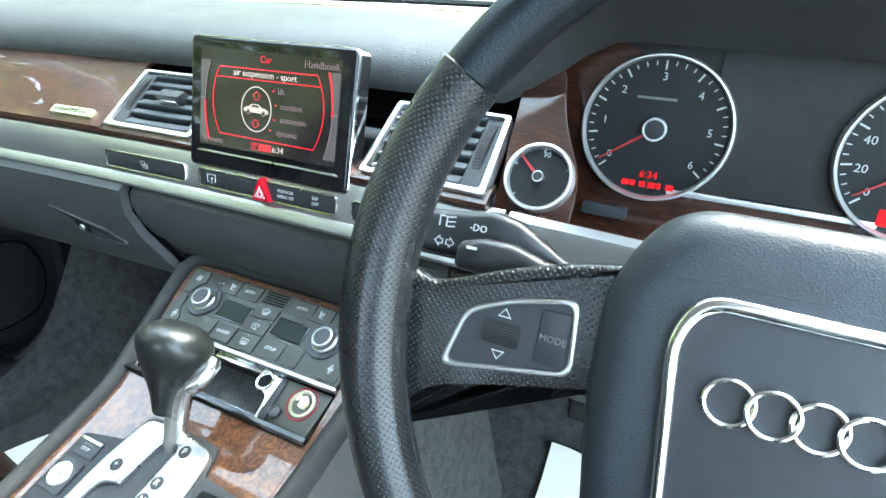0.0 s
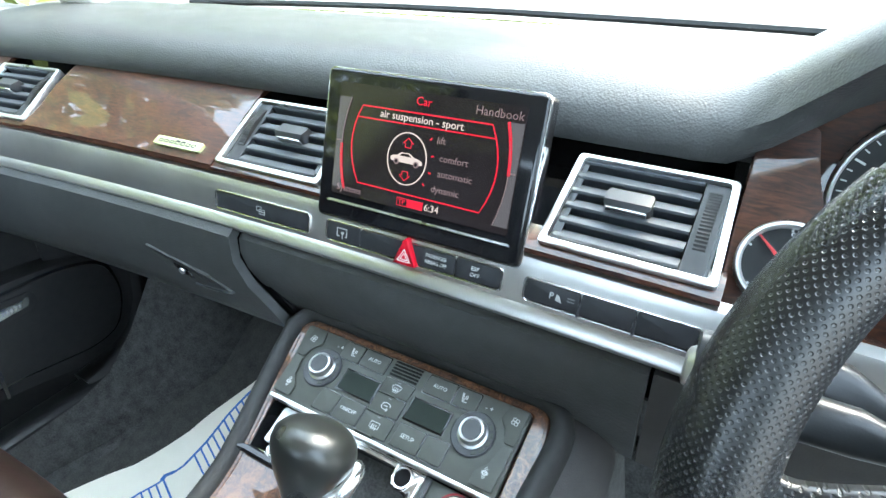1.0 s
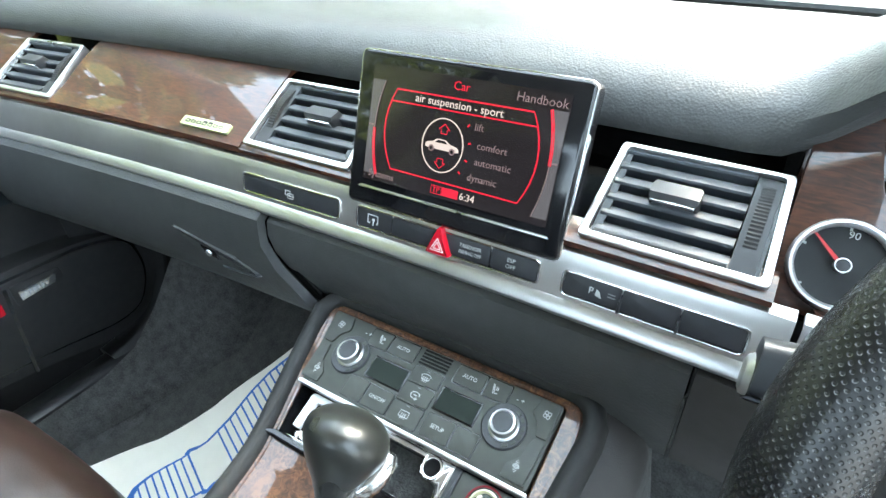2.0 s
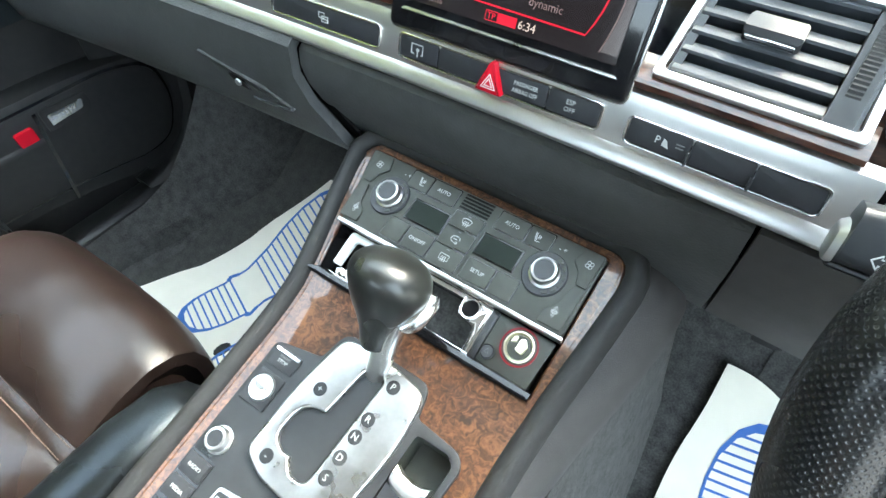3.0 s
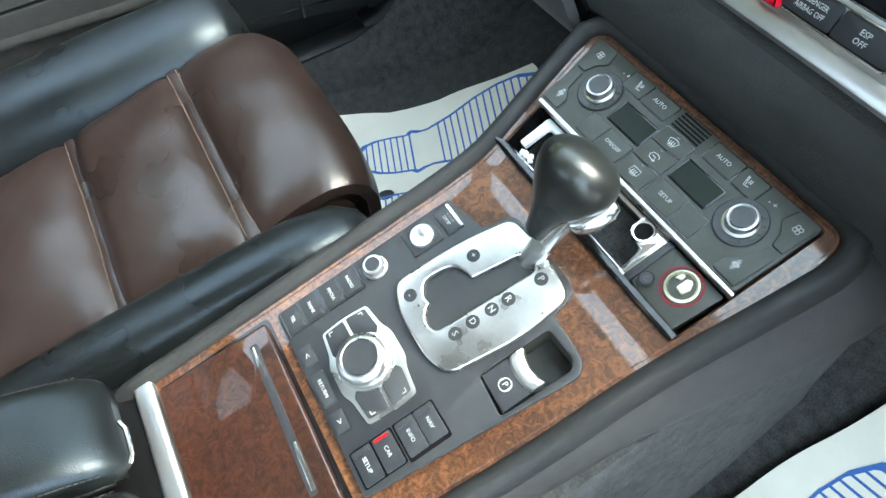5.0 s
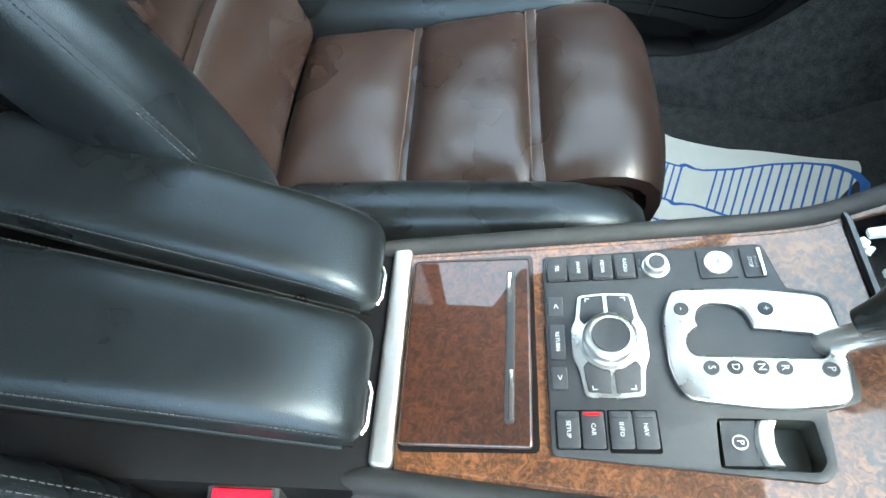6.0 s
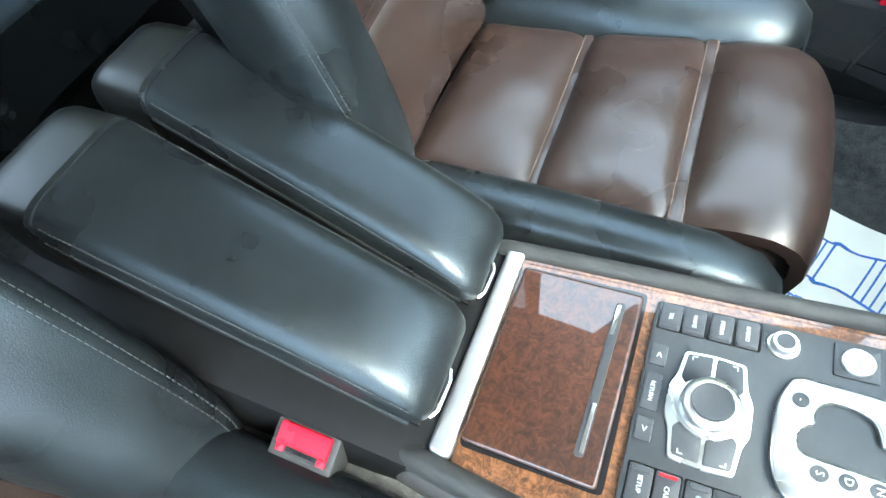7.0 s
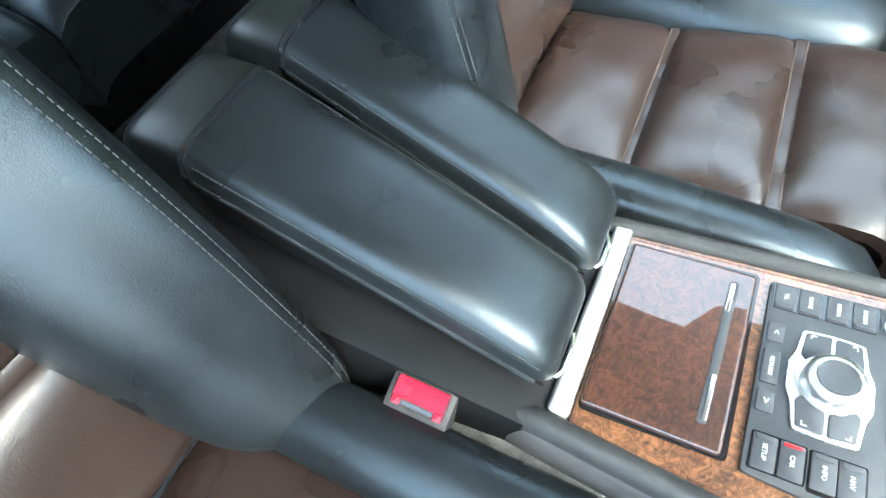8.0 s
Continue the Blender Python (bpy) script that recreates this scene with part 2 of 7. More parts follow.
def circle(cx, cy, r, n=24, ry=None):
    return [Vector((cx + r * math.cos(2 * math.pi * i / n), cy + (ry or r) * math.sin(2 * math.pi * i / n))) for i in range(n)]


def plate(outlines, z0, z1, bevel=0.0, seg=2):
    """A slab with the first outline as its edge and the others as holes, its upper edges rounded."""
    bm = bmesh.new()
    edges = []
    for o in outlines:
        vs = [bm.verts.new((p[0], p[1], z1)) for p in o]
        edges += [bm.edges.new((vs[i - 1], vs[i])) for i in range(len(vs))]
    if len(outlines) == 1:
        bm.faces.new([e.verts[1] for e in edges])
    else:
        bmesh.ops.triangle_fill(bm, edges=edges, use_beauty=True)
    top = list(bm.faces)
    rim = [e for e in bm.edges if len(e.link_faces) == 1]
    g = bmesh.ops.extrude_face_region(bm, geom=top)
    moved = [v for v in g["geom"] if isinstance(v, bmesh.types.BMVert)]
    for v in moved:
        v.co.z = z0
    bmesh.ops.recalc_face_normals(bm, faces=bm.faces)
    if bevel:
        rim = [e for e in bm.edges if len(e.link_faces) == 2 and all(abs(v.co.z - z1) < 1e-7 for v in e.verts)
               and any(abs(v.co.z - z0) < 1e-7 for f in e.link_faces for v in f.verts)]
        bmesh.ops.bevel(bm, geom=rim, offset=bevel, segments=seg, affect="EDGES", profile=0.6)
    return bm


def join(*bms):
    out = bmesh.new()
    for b in bms:
        me = bpy.data.meshes.new("join")
        b.to_mesh(me)
        b.free()
        out.from_mesh(me)
        bpy.data.meshes.remove(me)
    return out


def loft(rings, closed=True, caps=True):
    """A skin over rings of equally many places."""
    bm = bmesh.new()
    vs = [[bm.verts.new(p) for p in r] for r in rings]
    n = len(rings[0])
    for a, b in zip(vs, vs[1:]):
        for i in range(n if closed else n - 1):
            j = (i + 1) % n
            bm.faces.new((a[i], a[j], b[j], b[i]))
    if caps and closed:
        bm.faces.new(vs[0])
        bm.faces.new(vs[-1])
    return bm


def slab(rows, thick):
    """A curved sheet through a grid of places, given a thickness against its normal."""
    bm = loft(rows, closed=False)
    bmesh.ops.recalc_face_normals(bm, faces=bm.faces)
    bmesh.ops.solidify(bm, geom=list(bm.faces), thickness=thick)
    return bm


def tube(points, r, n=8, closed=False, flat=1.0):
    """A round bar along places; r: one radius or one for each."""
    P = [Vector(p) for p in points]
    rings = []
    up = Vector((0, 0, 1))
    for i, p in enumerate(P):
        d = (P[(i + 1) % len(P)] - P[i - 1]) if closed else (P[min(i + 1, len(P) - 1)] - P[max(i - 1, 0)])
        d.normalize()
        side = d.cross(up)
        side = side.normalized() if side.length > 0.05 else d.cross(Vector((1, 0, 0))).normalized()
        top = side.cross(d)
        q = r[i] if isinstance(r, (list, tuple)) else r
        rings.append([p + side * q * math.cos(2 * math.pi * k / n) + top * q * flat * math.sin(2 * math.pi * k / n) for k in range(n)])
    if closed:
        rings.append(rings[0])
        bm = loft(rings, caps=False)
        bmesh.ops.remove_doubles(bm, verts=bm.verts, dist=1e-6)
        return bm
    return loft(rings)


def pillow(x0, x1, y0, y1, top, thick, puff, nu=18, nv=14, power=4.0, edge=0.012):
    """A stuffed panel: top(x, y, up) is its place, puff its crown, edge the fall at its border; its sides go down by thick."""
    bm = bmesh.new()
    grid, foot = [], {}
    for i in range(nu + 1):
        u = -math.cos(math.pi * i / nu)
        row = []
        for j in range(nv + 1):
            v = -math.cos(math.pi * j / nv)
            x, y = (x0 + x1) / 2 + (x1 - x0) / 2 * u, (y0 + y1) / 2 + (y1 - y0) / 2 * v
            up = puff * (1 - u * u) * (1 - v * v) - edge * (abs(u) ** (power * 3) + abs(v) ** (power * 3))
            row.append(bm.verts.new(Vector(top(x, y, up))))
            if i in (0, nu) or j in (0, nv):
                foot[(i, j)] = bm.verts.new(Vector(top(x, y, up - thick)))
        grid.append(row)
    for a, b in zip(grid, grid[1:]):
        for j in range(nv):
            bm.faces.new((a[j], b[j], b[j + 1], a[j + 1]))
    border = [(i, 0) for i in range(nu)] + [(nu, j) for j in range(nv)] + [(i, nv) for i in range(nu, 0, -1)] + [(0, j) for j in range(nv, 0, -1)]
    for p, q in zip(border, border[1:] + border[:1]):
        bm.faces.new((grid[p[0]][p[1]], foot[p], foot[q], grid[q[0]][q[1]]))
    bm.faces.new([foot[p] for p in border])
    return bm


_letters = {}


def words(text, size, f, material, parent, name="lettering", lift=0.0004, slant=0.0, squeeze=1.0, align="CENTER", depth=0.0003):
    """Letters of the built-in font, laid by f(x, y, h)."""
    key = (text, align)
    if key not in _letters:
        c = bpy.data.curves.new("letters", "FONT")
        c.body, c.align_x, c.align_y, c.size, c.resolution_u = text, align, "CENTER", 1.0, 2
        c.extrude = 0.0
        o = new("letters", c)
        dg = bpy.context.evaluated_depsgraph_get()
        me = bpy.data.meshes.new_from_object(o.evaluated_get(dg))
        _letters[key] = me
        bpy.data.objects.remove(o)
    bm = bmesh.new()
    bm.from_mesh(_letters[key])
    g = bmesh.ops.extrude_face_region(bm, geom=list(bm.faces))
    for v in g["geom"]:
        if isinstance(v, bmesh.types.BMVert):
            v.co.z = depth / size
    for v in bm.verts:
        x, y, z = v.co
        v.co = f((x + slant * y) * size * squeeze, y * size, lift + z * size)
    return part(name, bm, material, parent, smooth=False)


def frame_map(origin, xdir, ydir):
    """Local places to world places on a plane."""
    o, a = Vector(origin), Vector(xdir).normalized()
    b = (Vector(ydir) - a * a.dot(Vector(ydir))).normalized()
    n = a.cross(b)
    return lambda x, y, h=0.0: o + a * x + b * y + n * h


def unwrapped(bm, f):
    """Gives each corner the surface measure f(place), in metres."""
    lay = bm.loops.layers.uv.new("UVMap")
    for face in bm.faces:
        for l in face.loops:
            l[lay].uv = f(l.vert.co)
    return bm


def line(points, w, material, parent, h=0.0009, closed=False, f=None):
    """A drawn line of the given width on a plane."""
    pts = [Vector(p) for p in points]
    n = len(pts)
    left, right = [], []
    for i in range(n):
        a = pts[i - 1] if (closed or i) else pts[i]
        b = pts[(i + 1) % n] if (closed or i < n - 1) else pts[i]
        d = (b - a).normalized()
        q = Vector((-d.y, d.x)) * w / 2
        left.append(pts[i] + q)
        right.append(pts[i] - q)
    bm = bmesh.new()
    L = [bm.verts.new((p.x, p.y, h)) for p in left]
    R = [bm.verts.new((p.x, p.y, h)) for p in right]
    for i in range(n if closed else n - 1):
        j = (i + 1) % n
        bm.faces.new((L[i], L[j], R[j], R[i]))
    g = bmesh.ops.extrude_face_region(bm, geom=list(bm.faces))
    for v in g["geom"]:
        if isinstance(v, bmesh.types.BMVert):
            v.co.z += 0.0003
    return part("drawn_line", mapped(bm, f or sf), material, parent, smooth=False)


def at_map(f, x0, y0, h0=0.0):
    return lambda x, y, h=0.0: f(x + x0, y + y0, h + h0)


def lerp(x, xs, ys):
    return float(np.interp(x, xs, ys))


def eased(x, xs, ys):
    """Like lerp, but rounded through the knots."""
    if x <= xs[0] or x >= xs[-1]:
        return lerp(x, xs, ys)
    i = max(k for k in range(len(xs) - 1) if xs[k] <= x)
    slope = lambda k: (ys[min(k + 1, len(xs) - 1)] - ys[max(k - 1, 0)]) / (xs[min(k + 1, len(xs) - 1)] - xs[max(k - 1, 0)])
    d, t = xs[i + 1] - xs[i], (x - xs[i]) / (xs[i + 1] - xs[i])
    return (2 * t ** 3 - 3 * t * t + 1) * ys[i] + (t ** 3 - 2 * t * t + t) * d * slope(i) + (3 * t * t - 2 * t ** 3) * ys[i + 1] + (t ** 3 - t * t) * d * slope(i + 1)


# ---- the console's surface ----
S1, S2, YB = 0.2126, 0.345, 0.302
A1, A2 = math.atan(S1), math.atan(S2)


def top_z(y):
    return 0.4905 + S1 * y if y < YB else 0.4905 + S1 * YB + S2 * (y - YB)


def C(x, y, h=0.0):
    """A place over the console: x across, y along the car, h off its surface."""
    a = A1 + (A2 - A1) * min(1, max(0, (y - YB + 0.008) / 0.016))
    return Vector((x, y - h * math.sin(a), top_z(y) + h * math.cos(a)))


def on_console(x0, y0, h0=0.0):
    return lambda x, y, h=0.0: C(x0 + x, y0 + y, h0 + h)


def half_width(y):
    return sum(lerp(y + d, (-0.12, -0.05, 0.1, 0.2, 0.3, 0.36, 0.42, 0.48), (0.0865, 0.094, 0.110, 0.116, 0.117, 0.125, 0.131, 0.137)) for d in (-0.036, -0.024, -0.012, 0.0, 0.012, 0.024, 0.036)) / 7


def left_width(y):
    """The passenger's edge of the wood, which runs straight and opens only at the climate unit."""
    return sum(lerp(y + d, (-0.12, -0.05, 0.1, 0.27, 0.31, 0.36, 0.42, 0.48), (0.088, 0.0915, 0.0925, 0.0945, 0.0985, 0.1120, 0.1275, 0.137)) for d in (-0.02, -0.01, 0.0, 0.01, 0.02)) / 5


def subdivided(bm, cut_y):
    """Cuts the mesh across at the given places along y, so that it can bend there."""
    for y in cut_y:
        bmesh.ops.bisect_plane(bm, geom=list(bm.verts) + list(bm.edges) + list(bm.faces), plane_co=(0, y, 0), plane_no=(0, 1, 0))
    return bm


FOLD = (YB - 0.008, YB - 0.004, YB, YB + 0.004, YB + 0.008)



def floor_height(y):
    return lerp(y, (-1.6, 0.38, 0.46, 0.60, 0.78, 0.88), (0.19, 0.19, 0.215, 0.30, 0.42, 0.56))


# ---- shell of the car ----
floor_pan = part("floor", slab([[(x, y, z) for x in (-0.74, -0.3, -0.16, 0.16, 0.3, 0.74)] for y, z in
                                ((-1.6, 0.19), (-0.6, 0.19), (0.38, 0.19), (0.46, 0.215), (0.60, 0.30), (0.78, 0.42), (0.88, 0.56), (0.92, 0.74))], 0.02), CARPET)
tagged(floor_pan, "dark grey carpeted floor of the car", "floor", kind="structure")
tunnel = part("tunnel_carpet", loft([[(-0.185, y, 0.18), (-0.160, y, 0.30), (-0.126, y, top_z(y) - 0.045), (0.155, y, top_z(y) - 0.04), (0.205, y, 0.30), (0.235, y, 0.18)]
                                     for y in (-0.6, -0.3, 0.0, 0.15, 0.3, 0.42, 0.55)], closed=True), CARPET)
tagged(tunnel, "grey carpet over the transmission tunnel", "carpet", kind="structure")
roof = part("ceiling", slab([[(x, y, z - 0.035 * abs(x / 0.47) ** 3) for x in (-0.47, -0.25, 0, 0.25, 0.47)] for y, z in ((-1.05, 1.26), (-0.5, 1.345), (-0.1, 1.36), (0.28, 1.30))], 0.03), LINING)
tagged(roof, "pale cloth headlining of the roof", "ceiling", kind="structure")


def glass_material():
    m = bpy.data.materials.new("glass")
    m.use_nodes = True
    b = m.node_tree.nodes["Principled BSDF"]
    b.inputs["Transmission Weight"].default_value, b.inputs["Roughness"].default_value, b.inputs["IOR"].default_value = 1.0, 0.0, 1.1
    b.inputs["Base Color"].default_value = (0.93, 0.97, 0.95, 1)
    return m


GLASS = glass_material()


def base_line(x):
    """Foot of the windscreen."""
    return 1.05 - 0.20 * (abs(x) / 0.74) ** 2.4


windscreen = part("window_1", slab([[(x * (1 - 0.44 * k), base_line(x) * (1 - k) + 0.30 * k, 0.795 + 0.02 * (abs(x) / 0.74) ** 2 + k * 0.48 + 0.06 * math.sin(math.pi * k)) for x in
                                     (-0.74, -0.6, -0.4, -0.2, 0, 0.2, 0.4, 0.6, 0.74)] for k in (0, 0.25, 0.5, 0.75, 1)], 0.004), GLASS)
windscreen.visible_shadow = False
# unseen rear windows, their dark tint added to cut light in the rear
TINT = glass_material()
TINT.name = "tinted_glass"
TINT.node_tree.nodes["Principled BSDF"].inputs["Base Color"].default_value = (0.30, 0.32, 0.31, 1)
for n, sx in enumerate((-1, 1)):
    tint = part("window_%d" % (n + 2), slab([[(sx * (0.735 - 0.25 * k), y, 0.82 + 0.45 * k) for k in (0, 0.5, 1)] for y in (-1.24, -0.8, -0.47)], 0.004), TINT)
    tagged(tint, "unseen rear side window, grey tint added to dim the rear", "window", kind="structure")
frit = part("trim_windscreen_seal", tube([(x, base_line(x) - 0.012, 0.809 + 0.012 * (abs(x) / 0.74) ** 2) for x in [-0.73 + 1.46 * i / 40 for i in range(41)]], 0.006, 6), RUBBER)
tagged(frit, "black rubber seal along the windscreen foot", "seal", kind="structure")
tagged(windscreen, "sloping clear windscreen above the dashboard", "windscreen", kind="structure")
for sx in (-1, 1):
    pillar = part("trim_pillar", tube([(sx * 0.755, 0.70, 0.80), (sx * 0.69, 0.56, 0.95), (sx * 0.59, 0.42, 1.11), (sx * 0.475, 0.27, 1.26)], [0.035, 0.028, 0.026, 0.026], 10, flat=0.6), PILLAR)
    tagged(pillar, "pale cloth-covered windscreen pillar", "pillar", kind="structure")
    rail = part("trim_rail", tube([(sx * 0.475, 0.27, 1.255), (sx * 0.485, -0.2, 1.315), (sx * 0.485, -0.8, 1.28), (sx * 0.51, -1.15, 1.12), (sx * 0.55, -1.5, 0.88)], 0.022, 8), LINING)
    tagged(rail, "pale lining along the roof edge", "roof rail", kind="structure")
    # post and rear walls below: the rear cabin's shade is in their colour
    post = part("trim_post", tube([(sx * 0.73, -0.42, 0.2), (sx * 0.73, -0.40, 0.8), (sx * 0.485, -0.46, 1.28)], [0.06, 0.045, 0.025], 8), SHADESKIN)
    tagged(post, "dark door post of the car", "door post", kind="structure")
back_wall = part("wall_back", slab([[(x, y, z) for x in (-0.76, 0, 0.76)] for y, z in ((-1.62, 0.15), (-1.62, 0.8), (-1.5, 0.85))], 0.03), SHADESKIN)
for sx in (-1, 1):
    side = part("wall_side", slab([[(sx * x, y, z) for x, z in ((0.76, 0.2), (0.76, 0.6), (0.74, 0.80), (0.735, 0.815))] for y in (-1.62, -1.0, -0.40)], 0.04), SHADESKIN)
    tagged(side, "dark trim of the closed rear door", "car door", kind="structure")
    quarter = part("wall_quarter", slab([[(sx * (0.735 - 0.25 * k), y, 0.815 + 0.38 * k) for k in (0, 0.5, 1)] for y in (-1.62, -1.25)], 0.04), SHADESKIN)
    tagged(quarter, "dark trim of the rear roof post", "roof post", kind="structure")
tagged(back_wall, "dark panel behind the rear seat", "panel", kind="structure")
ground = part("ground", slab([[(x, y, -0.12) for x in (-600, -20, 0, 20, 600)] for y in (-600, -20, 0, 20, 600)], 0.2),
              mat("asphalt", (0.3, 0.29, 0.27), 0.9, scale=6, vary=0.3, bump=0.5, bump_scale=90))
tagged(ground, "pale worn tarmac round the car", "ground", kind="structure")


# ---- passenger door ----
FLAP_OUT = [(-0.355, 0.371), (0.33, 0.336), (0.461, 0.313), (0.511, 0.323), (0.541, 0.385), (0.530, 0.459), (0.461, 0.480), (-0.355, 0.490)]


def door(sx, name, label):
    d = thing(name, (sx * 0.75, 0.1, 0.25), label, "car door", kind="structure")
    f = lambda x, y, h=0.0: Vector((sx * (0.735 - h), x, y))
    part("door_card", mapped(plate([rounded([(-0.40, 0.24), (0.66, 0.24), (0.72, 0.55), (0.70, 0.80), (-0.40, 0.84)], [0.02, 0.12, 0.1, 0.03, 0.02])], -0.03, 0.0, 0.01), f), DOORSKIN, d)
    part("arm_ledge", mapped(plate([rounded([(-0.38, 0.60), (0.52, 0.58), (0.60, 0.63), (-0.38, 0.66)], 0.02)], 0.0, 0.055, 0.015), f), LEATHER, d, "black leather door armrest")
    part("map_pocket", mapped(plate([rounded([(-0.36, 0.345), (0.30, 0.318), (0.45, 0.283), (0.525, 0.303), (0.566, 0.385), (0.548, 0.457), (0.50, 0.480), (0.40, 0.493), (-0.36, 0.505)], [0.01, 0.1, 0.04, 0.05, 0.05, 0.03, 0.03, 0.05, 0.01], 6)], 0.0, 0.045, 0.012), f), DOORSKIN, d, "dark plastic map pocket")
    part("pocket_flap", mapped(plate([rounded([(-0.35, 0.375), (0.33, 0.340), (0.46, 0.317), (0.508, 0.326), (0.537, 0.385), (0.526, 0.455), (0.46, 0.476), (-0.35, 0.486)], [0.01, 0.1, 0.04, 0.04, 0.05, 0.03, 0.03, 0.01], 6)], 0.045, 0.050, 0.004), f), DOORSKIN, d)
    part("flap_groove", mapped(plate([rounded(FLAP_OUT, [0.01, 0.1, 0.04, 0.04, 0.05, 0.03, 0.03, 0.01], 6)], 0.044, 0.0458), f), GLOSS, d)
    part("pocket_ledge", mapped(loft([[Vector((x, z + k, h)) for k, h in ((-0.006, 0.049), (-0.004, 0.0535), (0.004, 0.0535), (0.010, 0.049))] for x, z in ((-0.35, 0.458), (0.0, 0.443), (0.330, 0.425))]), f), DOORSKIN, d, "slim ledge along the pocket")
    lamp = part("lamp_surround", mapped(plate([rounded([(0.343, 0.436), (0.402, 0.438), (0.414, 0.447), (0.412, 0.468), (0.343, 0.472)], 0.006)], 0.048, 0.0535, 0.002), f), DOORSKIN, d)
    part("reflector", mapped(plate([rect(0.299, 0.325, 0.436, 0.457, 0.003)], 0.048, 0.0565, 0.001), f), RED, d, "red warning reflector")
    part("courtesy_lens", mapped(plate([rounded([(0.350, 0.444), (0.400, 0.448), (0.404, 0.461), (0.350, 0.462)], 0.003)], 0.053, 0.0555, 0.001), f), POLISHED, lamp, "clear ribbed courtesy lamp lens")
    for k in range(6):
        part("lens_rib", mapped(plate([rect(0.357 + 0.006 * k, 0.360 + 0.006 * k, 0.451, 0.457)], 0.055, 0.0562), f), CHROME, lamp)
    part("split_line", mapped(plate([rounded([(0.335, 0.470), (0.340, 0.470), (0.326, 0.318), (0.321, 0.318)], 0.001)], 0.0480, 0.0512), f), GLOSS, d)
    return d


door(-1, "door_1", "dark grey passenger door trim with map pocket")
for sx in (-1, 1):
    sill = part("sill_trim", loft([[(sx * 0.668, y, 0.205), (sx * 0.672, y, 0.248), (sx * 0.680, y, 0.254), (sx * 0.715, y, 0.254), (sx * 0.735, y, 0.240), (sx * 0.735, y, 0.15), (sx * 0.668, y, 0.15)] for y in (-0.45, 0.0, 0.462)]), SILLSKIN)
    tagged(sill, "dark plastic door sill strip", "door sill", kind="structure")
    kick = part("trim_kick_panel", slab([[(sx * 0.735, y, z) for z in (0.25, 0.45, 0.66)] if i == 0 else [(sx * (0.735 - 0.02 * i), y, z) for z in (0.22, 0.45, 0.66)] for i, y in enumerate((0.46, 0.52, 0.62, 0.9))], 0.02), DOORSKIN)
    tagged(kick, "dark kick panel beside the footwell", "panel", kind="structure")


curve = [(0.430, 0.250), (0.470, 0.256), (0.505, 0.276), (0.535, 0.312), (0.555, 0.360), (0.564, 0.420), (0.566, 0.500), (0.560, 0.600)]
rings = []
for i, (y, z) in enumerate(curve):
    a, b = Vector(curve[max(i - 1, 0)]), Vector(curve[min(i + 1, len(curve) - 1)])
    d = (b - a).normalized()
    ny, nz = -d.y, d.x
    rings.append([Vector((-x, y + ny * h, z + nz * h)) for x, h in ((0.738, -0.012), (0.736, 0.004), (0.722, 0.012), (0.700, 0.011), (0.684, 0.003), (0.678, -0.006), (0.680, -0.014))])
kick_curve = part("trim_kick_curve", loft(rings), SILLSKIN)
tagged(kick_curve, "smooth dark plastic trim curving up from the sill", "trim", kind="structure")
outer = part("wall_outer", slab([[(-0.752, y, z) for y in (-0.45, 0.3, 0.95)] for z in (0.05, 0.4, 0.80)], 0.02), DOORSKIN)
tagged(outer, "outer skin behind the passenger door trim", "car door", kind="structure")
for sx in (-1, 1):
    arch = part("wall_arch_carpet", slab([[(sx * x0, y, floor_height(y) - 0.004), (sx * (x0 + 0.012), y, floor_height(y) + 0.02), (sx * (x0 + 0.6 * (x1 - x0)), y, 0.5 * (floor_height(y) + z1)), (sx * x1, y, z1)] for y, x0, x1, z1 in
                                          ((-0.45, 0.648, 0.676, 0.240), (0.20, 0.645, 0.676, 0.240), (0.32, 0.636, 0.676, 0.240), (0.40, 0.610, 0.672, 0.245), (0.46, 0.575, 0.662, 0.27), (0.51, 0.525, 0.640, 0.34), (0.555, 0.490, 0.600, 0.45), (0.61, 0.490, 0.56, 0.60), (0.80, 0.49, 0.53, 0.66))], 0.008), CARPET)
    tagged(arch, "dark carpet up the side of the footwell", "carpet", kind="structure")


# ---- dashboard ----
def dy(x):
    return -0.085 * x * x


def dash_map(x, y, z):
    return Vector((x, y + dy(x), z))


XS = [-0.74 + 1.48 * i / 36 for i in range(37)]
dashboard = thing("dashboard", (0, 0.7, 0.6), "black grained dashboard with wood and silver strips", "dashboard")


def hood(x):
    """Rise of the pad over the instruments."""
    t = max(0.0, min(1.0, (x - 0.19) / 0.10)) * max(0.0, min(1.0, (0.66 - x) / 0.10))
    return t * t * (3 - 2 * t)


def pad_profile(x):
    k = hood(x)
    fr = base_line(x) + 0.01
    low = [(0.530, 0.798), (0.527, 0.806), (0.530, 0.820), (0.545, 0.834), (0.575, 0.843), (0.64, 0.845), (0.75, 0.835), (0.88, 0.815)]
    high = [(0.560, 0.850), (0.515, 0.880), (0.492, 0.893), (0.500, 0.907), (0.560, 0.910), (0.64, 0.898), (0.75, 0.862), (0.88, 0.822)]
    pts = [(a[0] * (1 - k) + b[0] * k, a[1] * (1 - k) + b[1] * k) for a, b in zip(low, high)]
    out = []
    for y, z in pts:
        w = max(0.0, (y - 0.56) / 0.32)
        out.append(Vector((x, (y + dy(x)) * (1 - w) + w * min(y, fr - 0.16 + 0.16 * w), z)))
    out.append(Vector((x, fr, 0.785)))
    return out


